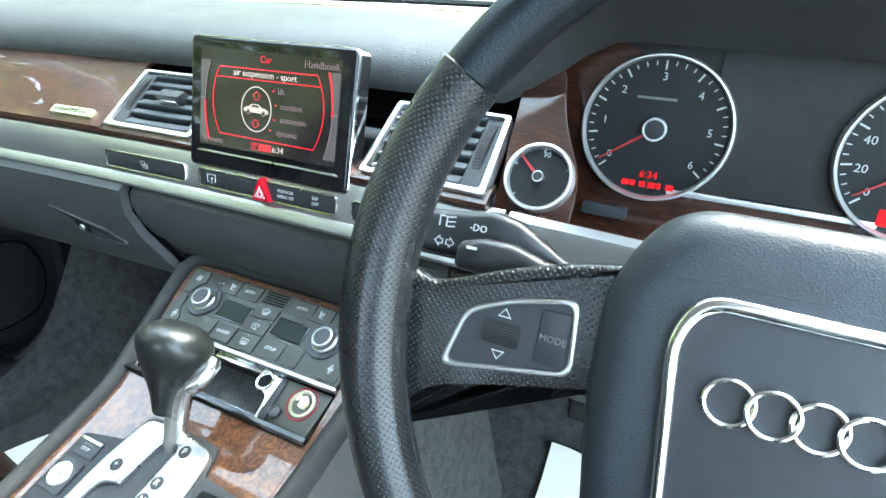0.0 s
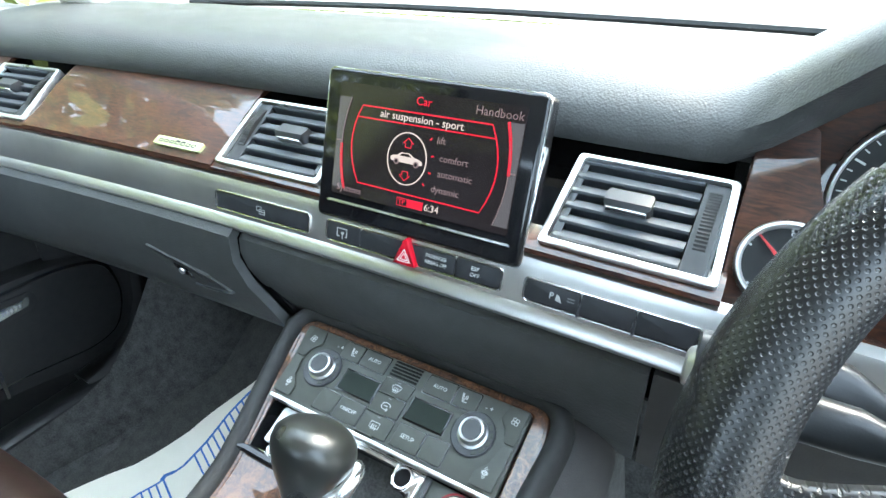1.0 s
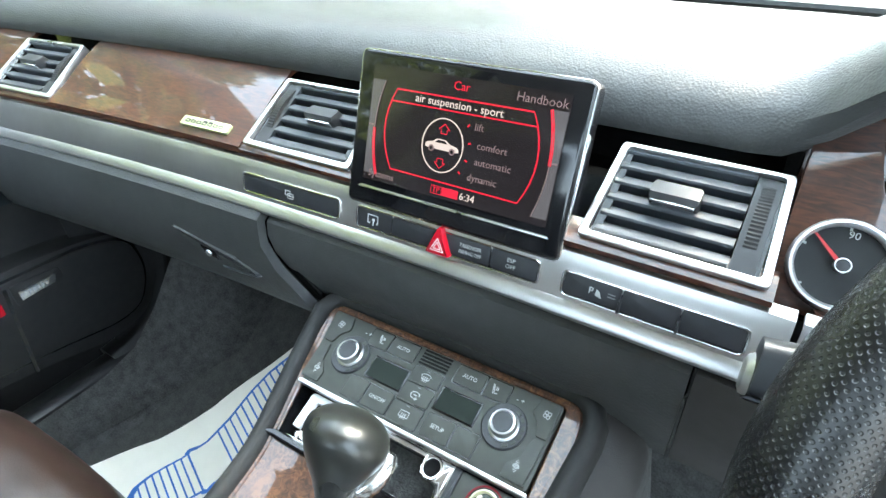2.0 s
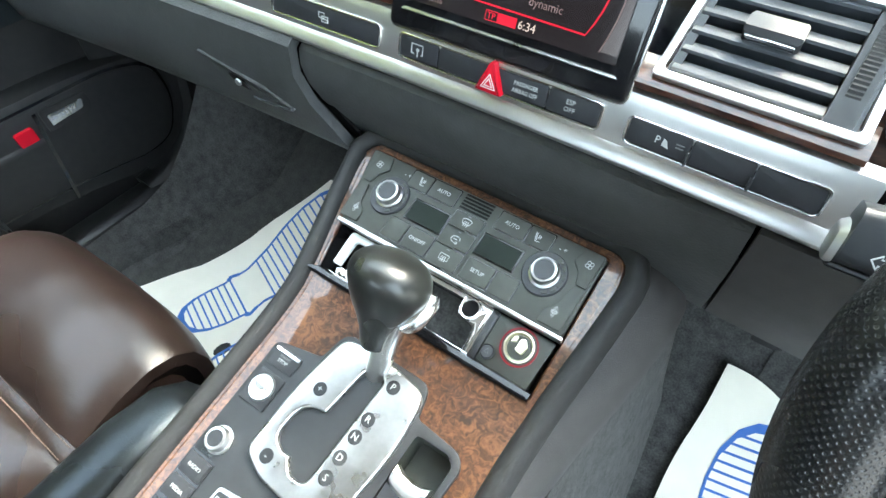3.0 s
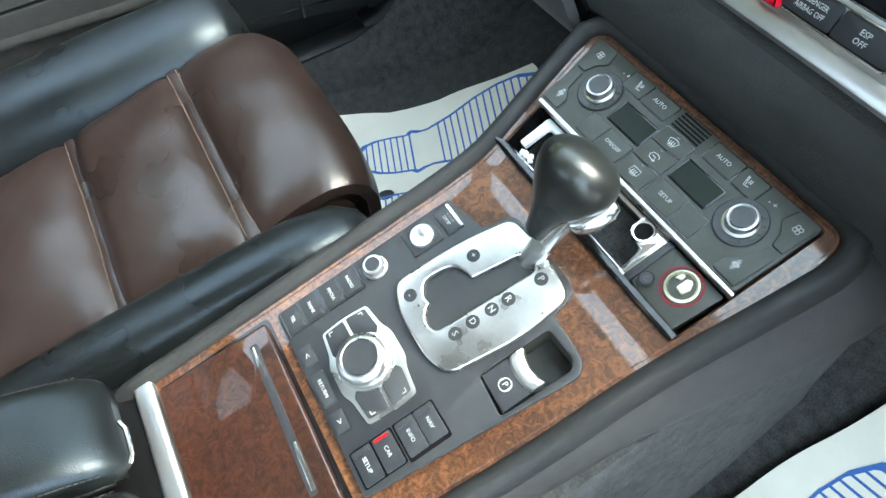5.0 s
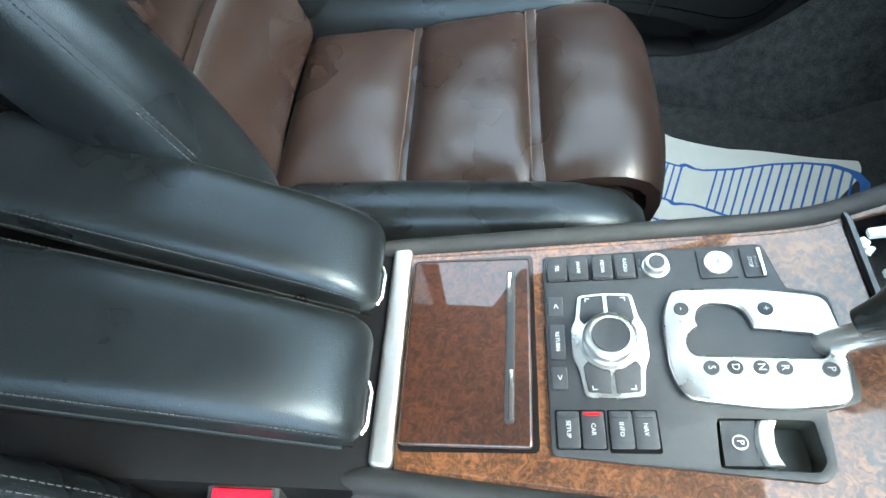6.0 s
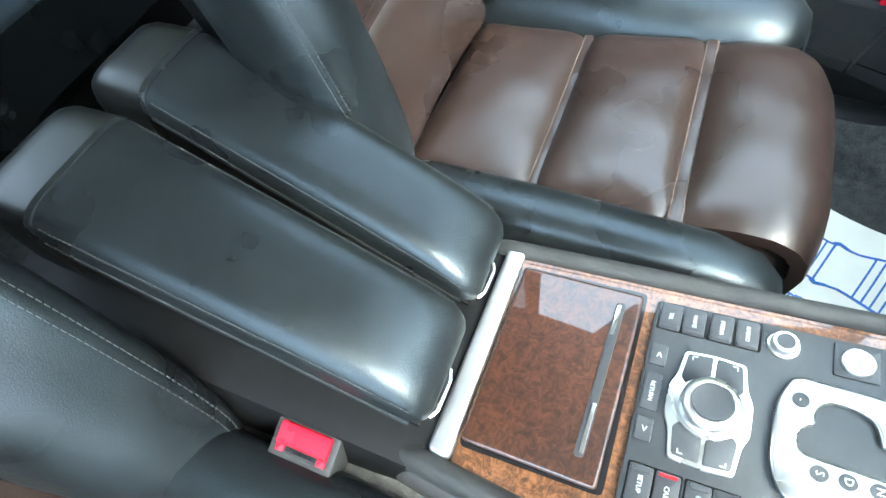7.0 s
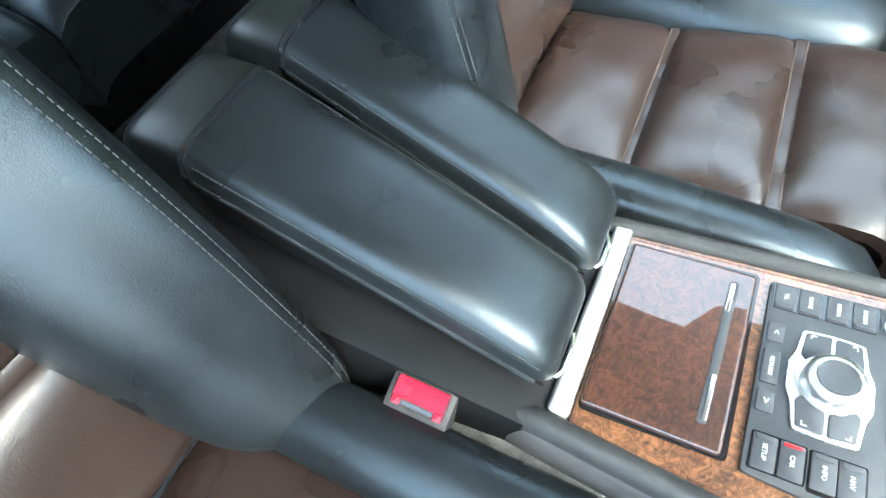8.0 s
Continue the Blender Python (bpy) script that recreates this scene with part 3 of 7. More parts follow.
part("dash_pad", slab([pad_profile(x) for x in [-0.74 + 1.48 * i / 74 for i in range(75)]], 0.012), DASH, dashboard, "black grained soft dash top")
# fascia behind the strips, closed down to the firewall
part("fascia_carrier", loft([[dash_map(x, y, z) for y, z in ((0.60, 0.80), (0.54, 0.735), (0.458, 0.732), (0.452, 0.69), (0.50, 0.60), (0.9, 0.60), (0.9, 0.74), (0.66, 0.80))] for x in XS if x < 0.22]), GLOSS, dashboard)


def strip(x0, x1, prof, n, thick):
    xs = [x0 + (x1 - x0) * i / n for i in range(n + 1)]
    return slab([[dash_map(x, y, z) for y, z in prof] for x in xs], thick)


part("silver_strip", strip(-0.74, 0.232, [(0.456, 0.741), (0.447, 0.739), (0.444, 0.733), (0.4405, 0.712), (0.440, 0.704), (0.436, 0.701), (0.434, 0.695), (0.437, 0.690), (0.448, 0.688)], 40, 0.004), TRIM, dashboard, "satin silver dash strip")
part("silver_strip", strip(0.236, 0.72, [(0.456, 0.741), (0.447, 0.739), (0.444, 0.733), (0.4405, 0.712), (0.440, 0.704), (0.436, 0.701), (0.434, 0.695), (0.437, 0.690), (0.448, 0.688)], 20, 0.004), TRIM, dashboard, "satin silver dash strip")
FULL = [(0.4530, 0.7405), (0.4475, 0.7425), (0.4485, 0.7480), (0.474, 0.762), (0.500, 0.781), (0.528, 0.797), (0.536, 0.799)]
SLIM = [(0.4530, 0.7405), (0.4475, 0.7425), (0.4480, 0.7460), (0.4560, 0.7512), (0.470, 0.7535)]
for x0, x1, prof, n in ((-0.74, -0.642, FULL, 6), (-0.642, -0.521, SLIM, 6), (-0.521, -0.2245, FULL, 16), (-0.2245, -0.085, SLIM, 6), (0.085, 0.2180, SLIM, 6)):
    part("wood_strip", strip(x0, x1, prof, n, 0.004), DASHWOOD, dashboard, "glossy dark walnut dash strip")
part("dial_ledge", strip(0.240, 0.60, [(0.458, 0.741), (0.470, 0.736), (0.500, 0.712), (0.536, 0.688), (0.545, 0.685)], 10, 0.004), DASHWOOD, dashboard, "dark walnut below the dials")
part("driver_carrier", loft([[dash_map(x, y, z) for y, z in ((0.56, 0.67), (0.470, 0.725), (0.452, 0.69), (0.50, 0.60), (0.9, 0.60), (0.9, 0.67))] for x in XS if x > 0.2]), GLOSS, dashboard)
# lower pads


def pad_split(z):
    """Where the centre pad meets the glovebox lid."""
    return lerp(z, (0.570, 0.612, 0.630, 0.655, 0.690), (-0.140, -0.155, -0.177, -0.194, -0.197))


PAD_MID = ((0.446, 0.6875), (0.4375, 0.681), (0.4345, 0.668), (0.4355, 0.650), (0.4385, 0.634), (0.4435, 0.618), (0.452, 0.602), (0.475, 0.590))
PAD_END = ((0.446, 0.6875), (0.4375, 0.681), (0.4345, 0.650), (0.4450, 0.618), (0.4560, 0.590), (0.4690, 0.562), (0.4820, 0.550), (0.500, 0.545))


def knee_row(x):
    k = max(0.0, min(1.0, (x - 0.085) / 0.105))
    k = k * k * (3 - 2 * k)
    return [(a[0] + (b[0] - a[0]) * k, a[1] + (b[1] - a[1]) * k) for a, b in zip(PAD_MID, PAD_END)]


rows = []
for i in range(33):
    t = i / 32
    row = []
    for j in range(8):
        x = 0.0
        for _ in range(3):
            z = knee_row(x)[j][1]
            x0 = pad_split(z) + 0.0012
            x = x0 + (0.1895 - x0) * t
        y, z = knee_row(x)[j]
        row.append(dash_map(x, y, z))
    rows.append(row)
part("knee_pad", slab(rows, 0.01), DASH, dashboard, "black grained centre pad under the strip")
glove = [(0.446, 0.6875), (0.4375, 0.681), (0.4345, 0.660), (0.4350, 0.636), (0.4372, 0.616), (0.4415, 0.599), (0.449, 0.587), (0.462, 0.579), (0.52, 0.574), (0.66, 0.572)]
part("glovebox_lid", slab([[dash_map(-0.735 + (pad_split(z) - 0.0012 + 0.735) * i / 28, y, z) for y, z in glove] for i in range(29)], 0.01), DASH, dashboard, "black grained glovebox lid")
part("gap_filler", slab([[dash_map(pad_split(z) + d, y + 0.004, z) for y, z in glove[:7]] for d in (-0.008, 0.008)], 0.003), GLOSS, dashboard)
part("lower_panel", slab([[dash_map(x, y, z) for y, z in ((0.446, 0.6875), (0.452, 0.665), (0.462, 0.62), (0.480, 0.565), (0.53, 0.53), (0.70, 0.52))] for x in [0.193 + 0.53 * i / 20 for i in range(21)]], 0.01), SOFT, dashboard, "dark plastic knee panel under the wheel")

# ---- trees beyond the passenger side ----
rng = np.random.default_rng(7)


def leaf_cloud(count, centre_fn, size):
    """Many small folded leaves as one mesh."""
    c = centre_fn(count)
    a = rng.normal(size=(count, 3))
    a /= np.linalg.norm(a, axis=1)[:, None]
    b = np.cross(a, rng.normal(size=(count, 3)))
    b /= np.linalg.norm(b, axis=1)[:, None]
    s = size * rng.uniform(0.6, 1.4, (count, 1))
    v = np.stack([c - a * s, c + b * s * 0.5, c + a * s, c - b * s * 0.5], 1).reshape(-1, 3)
    f = np.arange(count * 4).reshape(-1, 4)
    me = bpy.data.meshes.new("foliage")
    me.from_pydata(v.tolist(), [], f.tolist())
    return me


def bank(count):
    y = rng.uniform(-26, 26, count)
    lump = 0.5 + 0.5 * np.sin(y * 0.9) * np.sin(y * 0.37 + 1.0)
    h = rng.uniform(0, 1, count) ** 0.75 * (8.0 + 0.8 * lump) * np.sqrt(1 + (np.minimum(np.abs(y), 15) / 9.8) ** 2)
    x = -8.6 + rng.normal(0, 0.28, count) - 0.05 * h
    return np.stack([x, y, h - 0.1], 1)


FOLIAGE = mat("foliage", (0.17, 0.20, 0.035), 0.7, scale=2, vary=0.6)
hedge = new("hedge", leaf_cloud(60000, bank, 0.20))
hedge.data.materials.append(FOLIAGE)
tagged(hedge, "tall yellow-green hedge beside the car", "hedge", kind="stuff")

# ---- centre console ----
console = thing("centre_console", (0, 0.1, 0.2), "dark centre console with glossy burr wood top", "centre console")
# wood, one sheet that folds up to the climate panel, with the tray's opening cut out
ys = [-0.029 + 0.4 * i / 20 for i in range(21)] + [0.40, 0.42]
outer = rounded([(half_width(y), y) for y in ys] + [(0.126, 0.444), (-0.126, 0.444)] + [(-left_width(y), y) for y in reversed(ys)],
                [0.003] + [0.0] * 21 + [0.008, 0.012, 0.012, 0.008] + [0.0] * 21 + [0.003])
hole = rounded([(-0.0950, 0.317), (0.1135, 0.317), (0.1145, 0.437), (-0.1205, 0.437)], 0.004)
brake_gap = rounded([(0.0575, 0.196), (0.0915, 0.193), (0.0935, 0.253), (0.087, 0.258), (0.059, 0.257)], 0.003)
wood = subdivided(plate([outer, hole, brake_gap], -0.006, 0.0, 0.0012, 1), FOLD)
part("wood_top", mapped(wood, C), WOOD, console, "lacquered light burr wood top")
# raised rim round the wood
path = [(half_width(y), y) for y in [-0.13 + 0.55 * i / 48 for i in range(49)]]
path += [(0.1305, 0.432), (0.127, 0.440), (0.119, 0.4445)] + [(x, 0.4455) for x in (0.08, 0.04, 0.0, -0.04, -0.08)] + [(-0.119, 0.4445), (-0.127, 0.440), (-0.1305, 0.432)]
path += [(-left_width(y), y) for y in reversed([-0.13 + 0.55 * i / 48 for i in range(49)])]


def rim_sweep(profile, ahead=-1.0, flared=False):
    """A section carried round the wood; only the way past the given place along the car."""
    rings = []
    for i, p in enumerate(path):
        if p[1] < ahead - 0.05:
            continue
        a, b = Vector(path[max(i - 1, 0)]), Vector(path[min(i + 1, len(path) - 1)])
        d = (b - a).normalized()
        nx, ny = d.y, -d.x
        drop = 0.35 * min(0.0, p[1] + 0.048)
        k = lerp(p[1], (0.12, 0.25, 0.36, 0.44), (1.0, 1.6, 2.8, 3.2)) if flared and p[0] > 0.11 else 1.0
        rings.append([C(p[0] + nx * (o if o < 0.0166 else 0.0165 + (o - 0.0165) * k), p[1] + ny * (o if o < 0.0166 else 0.0165 + (o - 0.0165) * k), h + drop) for o, h in profile])
    return loft(rings)


part("wood_edge", rim_sweep([(-0.0052, -0.004), (-0.0050, 0.0002), (-0.0040, 0.0001), (-0.0022, -0.0009), (-0.0004, -0.0032), (-0.0004, -0.008)], 0.02), WOOD, console, "rounded lacquered wood edge")
part("rim", rim_sweep([(-0.001, -0.012), (-0.001, 0.001), (0.002, 0.0055), (0.007, 0.008), (0.0105, 0.0074), (0.0138, 0.0050), (0.0165, 0.0005), (0.0185, -0.006), (0.0190, -0.014)]), RUBBER, console, "black soft rim round the wood")
side_prof = [(0.0165, -0.006), (0.0192, -0.0095), (0.0215, -0.015), (0.0240, -0.022), (0.0262, -0.031), (0.0272, -0.039), (0.0262, -0.043), (0.014, -0.03)]
part("side_panel", rim_sweep(side_prof, flared=True), SOFT, console, "dark grey console side")
# blocked light on the driver's side is painted in as near-black plastic
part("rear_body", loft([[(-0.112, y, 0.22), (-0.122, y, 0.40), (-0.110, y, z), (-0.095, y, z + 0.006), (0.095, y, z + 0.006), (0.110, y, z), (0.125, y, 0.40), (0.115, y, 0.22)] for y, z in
                        ((-0.46, 0.47), (-0.3, 0.473), (-0.12, 0.474), (-0.052, 0.474), (-0.032, 0.472))]), SHADESKIN, console, "plastic body under the armrests, shade in its colour")
bar = plate([rounded([(-0.100, -0.045), (0.094, -0.048), (0.096, -0.030), (-0.098, -0.028)], 0.006)], -0.004, 0.005, 0.004, 3)
part("cross_bar", mapped(bar, C), BARMETAL, console, "satin silver bar behind the wood")
# lid of the cup holder
lid = thing("cup_holder_lid", C(0, 0.025, 0), "closed red burr wood lid with silver-ended groove", "console lid")
part("gap", mapped(plate([rect(-0.0825, 0.0825, -0.0265, 0.078, 0.005)], 0.0004, 0.0012), C), GLOSS, lid)
part("lid_panel", mapped(plate([rounded([(-0.080, -0.0245), (0.0785, -0.026), (0.0805, 0.0735), (-0.0775, 0.0755)], 0.004)], 0.001, 0.006, 0.0025, 3), C), LIDWOOD, lid, "lacquered red-brown burr wood panel")
groove = part("groove", mapped(plate([rounded([(-0.066, 0.0565), (0.063, 0.0535), (0.063, 0.0605), (-0.066, 0.0635)], 0.003)], 0.0055, 0.0066, 0.0004), C), PANEL, lid, "dark slide groove")
for x0, x1 in ((-0.0635, -0.036), (0.022, 0.060)):
    part("groove_inlay", mapped(plate([rounded([(x0, 0.0575), (x1, 0.0567), (x1, 0.0598), (x0, 0.0607)], 0.001)], 0.0064, 0.0074, 0.0004), C), CHROME, groove, "chrome inlay")

# ---- control panel ----
control = thing("radio_button_panel", C(0, 0.17, 0), "black control panel with buttons round the selector", "control panel")
shape = rounded([(-0.0785, 0.086), (-0.0800, 0.2530), (-0.076, 0.2560), (-0.0395, 0.2635), (-0.034, 0.290), (0.048, 0.2905), (0.0535, 0.2660), (0.092, 0.2625), (0.0995, 0.254), (0.0845, 0.086)],
                [0.004, 0.003, 0.004, 0.003, 0.01, 0.01, 0.003, 0.005, 0.006, 0.004])
brake_hole = rounded([(0.0585, 0.197), (0.0905, 0.194), (0.0925, 0.252), (0.086, 0.257), (0.060, 0.256)], 0.003)
part("panel_plate", mapped(plate([shape, brake_hole], 0.0005, 0.004, 0.0018), C), PANEL, control, "satin black panel")


def key(name, x, y, w, l, text, size, h=0.0055, turn=0.0, z0=0.004, shape_pts=None, color=MARK, body=BUTTON, light=False):
    b = part(name, mapped(plate([[Vector((x, y)) + p for p in (shape_pts or rect(-w / 2, w / 2, -l / 2, l / 2, 0.0018))]], z0 - 0.0008, h, 0.0009), C), body, control)
    if text:
        words(text, size, on_console(x, y, h), color, b)
    return b


# square recess lines behind each button group
for (x0, x1, y0, y1) in ((-0.0775, -0.0530, 0.0885, 0.1235), (-0.0775, -0.0530, 0.1235, 0.1605), (0.0525, 0.0805, 0.0895, 0.1245), (0.0525, 0.0825, 0.1255, 0.1595)):
    part("button_recess", mapped(plate([rect(x0, x1, y0, y1, 0.002)], 0.0036, 0.0044), C), GLOSS, control)
for name, y in (("TEL", 0.0975), ("NAME", 0.1145), ("MEDIA", 0.1335), ("RADIO", 0.1510)):
    b = key("button", -0.0652, y, 0.0232, 0.0155, name, 0.0041)
    part("button_ridge", mapped(plate([rect(-0.0585, -0.0545, y - 0.0065, y + 0.0065, 0.001)], 0.005, 0.0066, 0.0006), C), BUTTON, b)
for name, y in (("SETUP", 0.0985), ("CAR", 0.1155), ("INFO", 0.1345), ("NAV", 0.1505)):
    b = key("button", 0.0665, y, 0.0262, 0.0155, name, 0.0044)
    part("button_ridge", mapped(plate([rect(0.0546, 0.0568 if name == "CAR" else 0.0582, y - 0.0058, y + 0.0058, 0.001)], 0.005, 0.0066, 0.0006), C), LED if name == "CAR" else BUTTON, b, "lit red lamp" if name == "CAR" else "")
for name, x, w in (("<", -0.0305, 0.0175), ("RETURN", -0.0005, 0.029), (">", 0.0285, 0.0175)):
    key("button", x, 0.0945, w, 0.0115, name, 0.0042 if w > 0.02 else 0.0075)
# rotary knob with its silver mount
MX, MY = 0.0015, 0.1325
mount_pts = rounded([(-0.0405, -0.0205), (-0.020, -0.0235), (-0.012, -0.0275), (0.012, -0.0275), (0.020, -0.0235), (0.0415, -0.0205), (0.0435, 0.0), (0.0415, 0.0205), (0.020, 0.0235), (0.012, 0.0275), (-0.012, 0.0275), (-0.020, 0.0235), (-0.0405, 0.0205), (-0.0425, 0.0)],
                    [0.003, 0.004, 0.006, 0.006, 0.004, 0.003, 0.01, 0.003, 0.004, 0.006, 0.006, 0.004, 0.003, 0.01])
part("knob_mount", mapped(plate([[Vector((MX, MY)) + p for p in mount_pts]], 0.003, 0.0062, 0.0012), C), SILVER, control, "satin silver mount with four corner keys")
for sx in (-1, 1):
    for sy in (-1, 1):
        q = [(sx * 0.0222, sy * 0.0012), (sx * 0.0400, sy * 0.0012), (sx * 0.0385, sy * 0.0182), (sx * 0.0190, sy * 0.0205), (sx * 0.0145, sy * 0.0168)]
        b = part("corner_key", mapped(plate([[Vector((MX, MY)) + p for p in rounded(q, 0.002)]], 0.005, 0.0072, 0.0008), C), BUTTON, control)
        for (x0, x1, y0, y1) in ((0.034, 0.0372, 0.0145, 0.0152), (0.0365, 0.0372, 0.0115, 0.0152)):
            part("key_mark", mapped(plate([[Vector((MX + sx * a, MY + sy * c)) for a, c in ((x0, y0), (x1, y0), (x1, y1), (x0, y1))]], 0.0071, 0.0075), C), MARK, b)
part("knob_collar", mapped(plate([circle(MX, MY, 0.0225, 40)], 0.0055, 0.0085, 0.0012), C), SILVER, control, "silver collar")


def turned(cx, cy, prof, n=40, knurl=0.0):
    """A turned solid on the console: prof gives radius and height from the foot up."""
    return mapped(loft([[Vector((cx + (r - (knurl if (k and i % 2) else 0)) * math.cos(2 * math.pi * i / n), cy + (r - (knurl if (k and i % 2) else 0)) * math.sin(2 * math.pi * i / n), h)) for i in range(n)] for r, h, k in prof]), C)


part("rotary_knob", turned(MX, MY, [(0.0195, 0.008, 0), (0.0195, 0.012, 1), (0.0195, 0.0185, 1), (0.0190, 0.0197, 0), (0.0168, 0.0222, 0), (0.0142, 0.0228, 0), (0.0132, 0.0218, 0)], 96, 0.0004), SILVER, control, "knurled chrome knob")
part("knob_cap", turned(MX, MY, [(0.0134, 0.0200, 0), (0.0131, 0.0228, 0), (0.011, 0.0224, 0), (0.006, 0.0220, 0), (0.001, 0.0219, 0)]), BUTTON, control, "black dished cap")
# volume knob, start and stop keys
part("volume_knob", turned(-0.0635, 0.1745, [(0.0105, 0.003, 0), (0.0105, 0.005, 0), (0.0090, 0.0055, 0), (0.0090, 0.0105, 1), (0.0082, 0.0118, 0), (0.0064, 0.0122, 0)], 32, 0.0003), SILVER, control, "small chrome volume knob")
part("volume_cap", turned(-0.0635, 0.1745, [(0.0064, 0.0110, 0), (0.0060, 0.0128, 0), (0.001, 0.0126, 0)], 24), BUTTON, control)
words("ON/OFF", 0.0030, on_console(-0.0655, 0.1625, 0.004), GREYMARK, control)
b = key("start_frame", -0.0630, 0.2195, 0.026, 0.0275, "", 0.003)
d = part("start_button", turned(-0.0630, 0.2200, [(0.0108, 0.004, 0), (0.0108, 0.0062, 0), (0.0098, 0.0075, 0), (0.001, 0.0072, 0)], 32), SILVER, control, "round silver start button")
words("START", 0.0042, on_console(-0.0630, 0.2200, 0.0074), GREYMARK, d)
b = key("stop_button", -0.0625, 0.2452, 0.026, 0.0155, "", 0.003)
words("ENGINE", 0.0030, on_console(-0.0625, 0.2470, 0.0055), GREYMARK, b)
words("STOP", 0.0040, on_console(-0.0625, 0.2432, 0.0055), MARK, b)
part("stop_ridge", mapped(plate([rect(-0.0750, -0.0500, 0.2495, 0.2520, 0.0008)], 0.005, 0.0068, 0.0005), C), CHROME, b)

# ---- gear selector ----
selector = thing("gear_selector_plate", C(0, 0.23, 0), "brushed silver selector plate with lettered gate", "selector plate")
out_pts = rounded([(-0.040, 0.1815), (-0.0385, 0.240), (-0.0295, 0.2855), (0.010, 0.2885), (0.050, 0.2815), (0.0545, 0.240), (0.0465, 0.180), (0.028, 0.1715), (-0.018, 0.1720)], [0.008, 0.03, 0.010, 0.04, 0.010, 0.03, 0.008, 0.012, 0.012], 6)
gate = rounded([(0.0185, 0.2755), (0.0030, 0.2755), (-0.0005, 0.2700), (-0.0060, 0.2325), (-0.0130, 0.2315), (-0.0215, 0.2285), (-0.0262, 0.2201), (-0.0272, 0.2050), (-0.0235, 0.1985), (-0.0150, 0.1950), (-0.0085, 0.1958), (-0.0060, 0.1910), (0.0005, 0.1862), (0.0110, 0.1866), (0.0142, 0.1905)],
               [0.006, 0.004, 0.003, 0.0015, 0.003, 0.005, 0.005, 0.004, 0.004, 0.002, 0.001, 0.003, 0.003, 0.003, 0.004], 5)
part("plate", mapped(plate([out_pts, gate], 0.003, 0.0095, 0.0022, 3), C), BRUSHED, selector, "brushed silver plate with chrome-edged gate")
part("gate_floor", mapped(plate([rounded([(0.02, 0.277), (0.001, 0.277), (-0.008, 0.236), (-0.030, 0.236), (-0.030, 0.194), (-0.004, 0.184), (0.016, 0.185)], 0.003)], 0.0032, 0.0048), C), PANEL, selector, "dark sliding cover in the gate")
for ch, x, y in (("P", 0.0265, 0.2735), ("R", 0.0250, 0.2455), ("N", 0.0243, 0.2310), ("D", 0.0240, 0.2145), ("S", 0.0240, 0.1990), ("+", -0.0205, 0.2435), ("-", -0.0225, 0.1865)):
    disc = part("gear_mark", mapped(plate([circle(x, y, 0.0053, 20)], 0.009, 0.0100), C), PANEL, selector, "dark round mark")
    words(ch, 0.0070, on_console(x, y, 0.0100), MARK, disc)
lever = thing("gear_lever", C(0.008, 0.262, 0), "black leather gear knob on polished metal stalk", "gear lever")


def ring_at(c, rx, ry, tilt=0.0, n=28, pinch=0.0):
    out = []
    for i in range(n):
        a = 2 * math.pi * i / n
        p = Vector((rx * math.cos(a), ry * math.sin(a) * (1 + pinch * math.cos(a)), 0))
        p.rotate(Euler((tilt, 0, 0)))
        out.append(Vector(c) + p)
    return out


part("stalk", loft([ring_at((x, y, z), r, r * 0.96, -0.38) for x, y, z, r in ((0.0048, 0.2712, 0.5360, 0.0094), (0.0062, 0.2765, 0.5520, 0.0092), (0.0082, 0.2834, 0.5720, 0.0095), (0.0104, 0.2902, 0.5900, 0.0103), (0.0128, 0.2960, 0.6050, 0.0110), (0.0146, 0.3008, 0.6160, 0.0108))]), POLISHED, lever, "polished metal stalk that runs up under the knob")
part("boot_ring", loft([ring_at((0.0056, 0.2742, 0.5480), 0.0122, 0.0132, 0.2), ring_at((0.0060, 0.2752, 0.5525), 0.0106, 0.0112, 0.2)]), RUBBER, lever)
part("knob", loft([ring_at((x, y, z), r, r * 0.98, -0.5) for x, y, z, r in ((0.0030, 0.2800, 0.5850, 0.0075), (0.0030, 0.2800, 0.5852, 0.0088), (0.0030, 0.2808, 0.5872, 0.0095), (0.0030, 0.2838, 0.5940, 0.0107), (0.0030, 0.2876, 0.6015, 0.0130), (0.0030, 0.2926, 0.6090, 0.0172), (0.0030, 0.2982, 0.6165, 0.0230),
                                                                      (0.0032, 0.3034, 0.6240, 0.0278), (0.0034, 0.3070, 0.6320, 0.0302), (0.0034, 0.3090, 0.6400, 0.0298), (0.0034, 0.3100, 0.6468, 0.0268), (0.0034, 0.3104, 0.6522, 0.0215), (0.0034, 0.3106, 0.6558, 0.0145), (0.0034, 0.3107, 0.6576, 0.0075), (0.0034, 0.3107, 0.6580, 0.0015))]),
     mat("knob_leather", (0.012, 0.0132, 0.0122), 0.30, spec=0.48, scale=60, bump=0.06, bump_scale=900), lever, "smooth black leather knob")
part("release_button", loft([ring_at(c, a, b, -1.05) for c, a, b in (((0.0215, 0.2920, 0.6050), 0.0030, 0.0040), ((0.0220, 0.2935, 0.6057), 0.0072, 0.0066), ((0.0242, 0.2985, 0.6085), 0.0094, 0.0082), ((0.0262, 0.3045, 0.6118), 0.0100, 0.0088),
                                                                ((0.0278, 0.3105, 0.6154), 0.0098, 0.0088), ((0.0286, 0.3160, 0.6190), 0.0088, 0.0080), ((0.0288, 0.3200, 0.6218), 0.0066, 0.0060), ((0.0288, 0.3217, 0.6230), 0.0025, 0.0025))]), POLISHED, lever, "chrome release button")

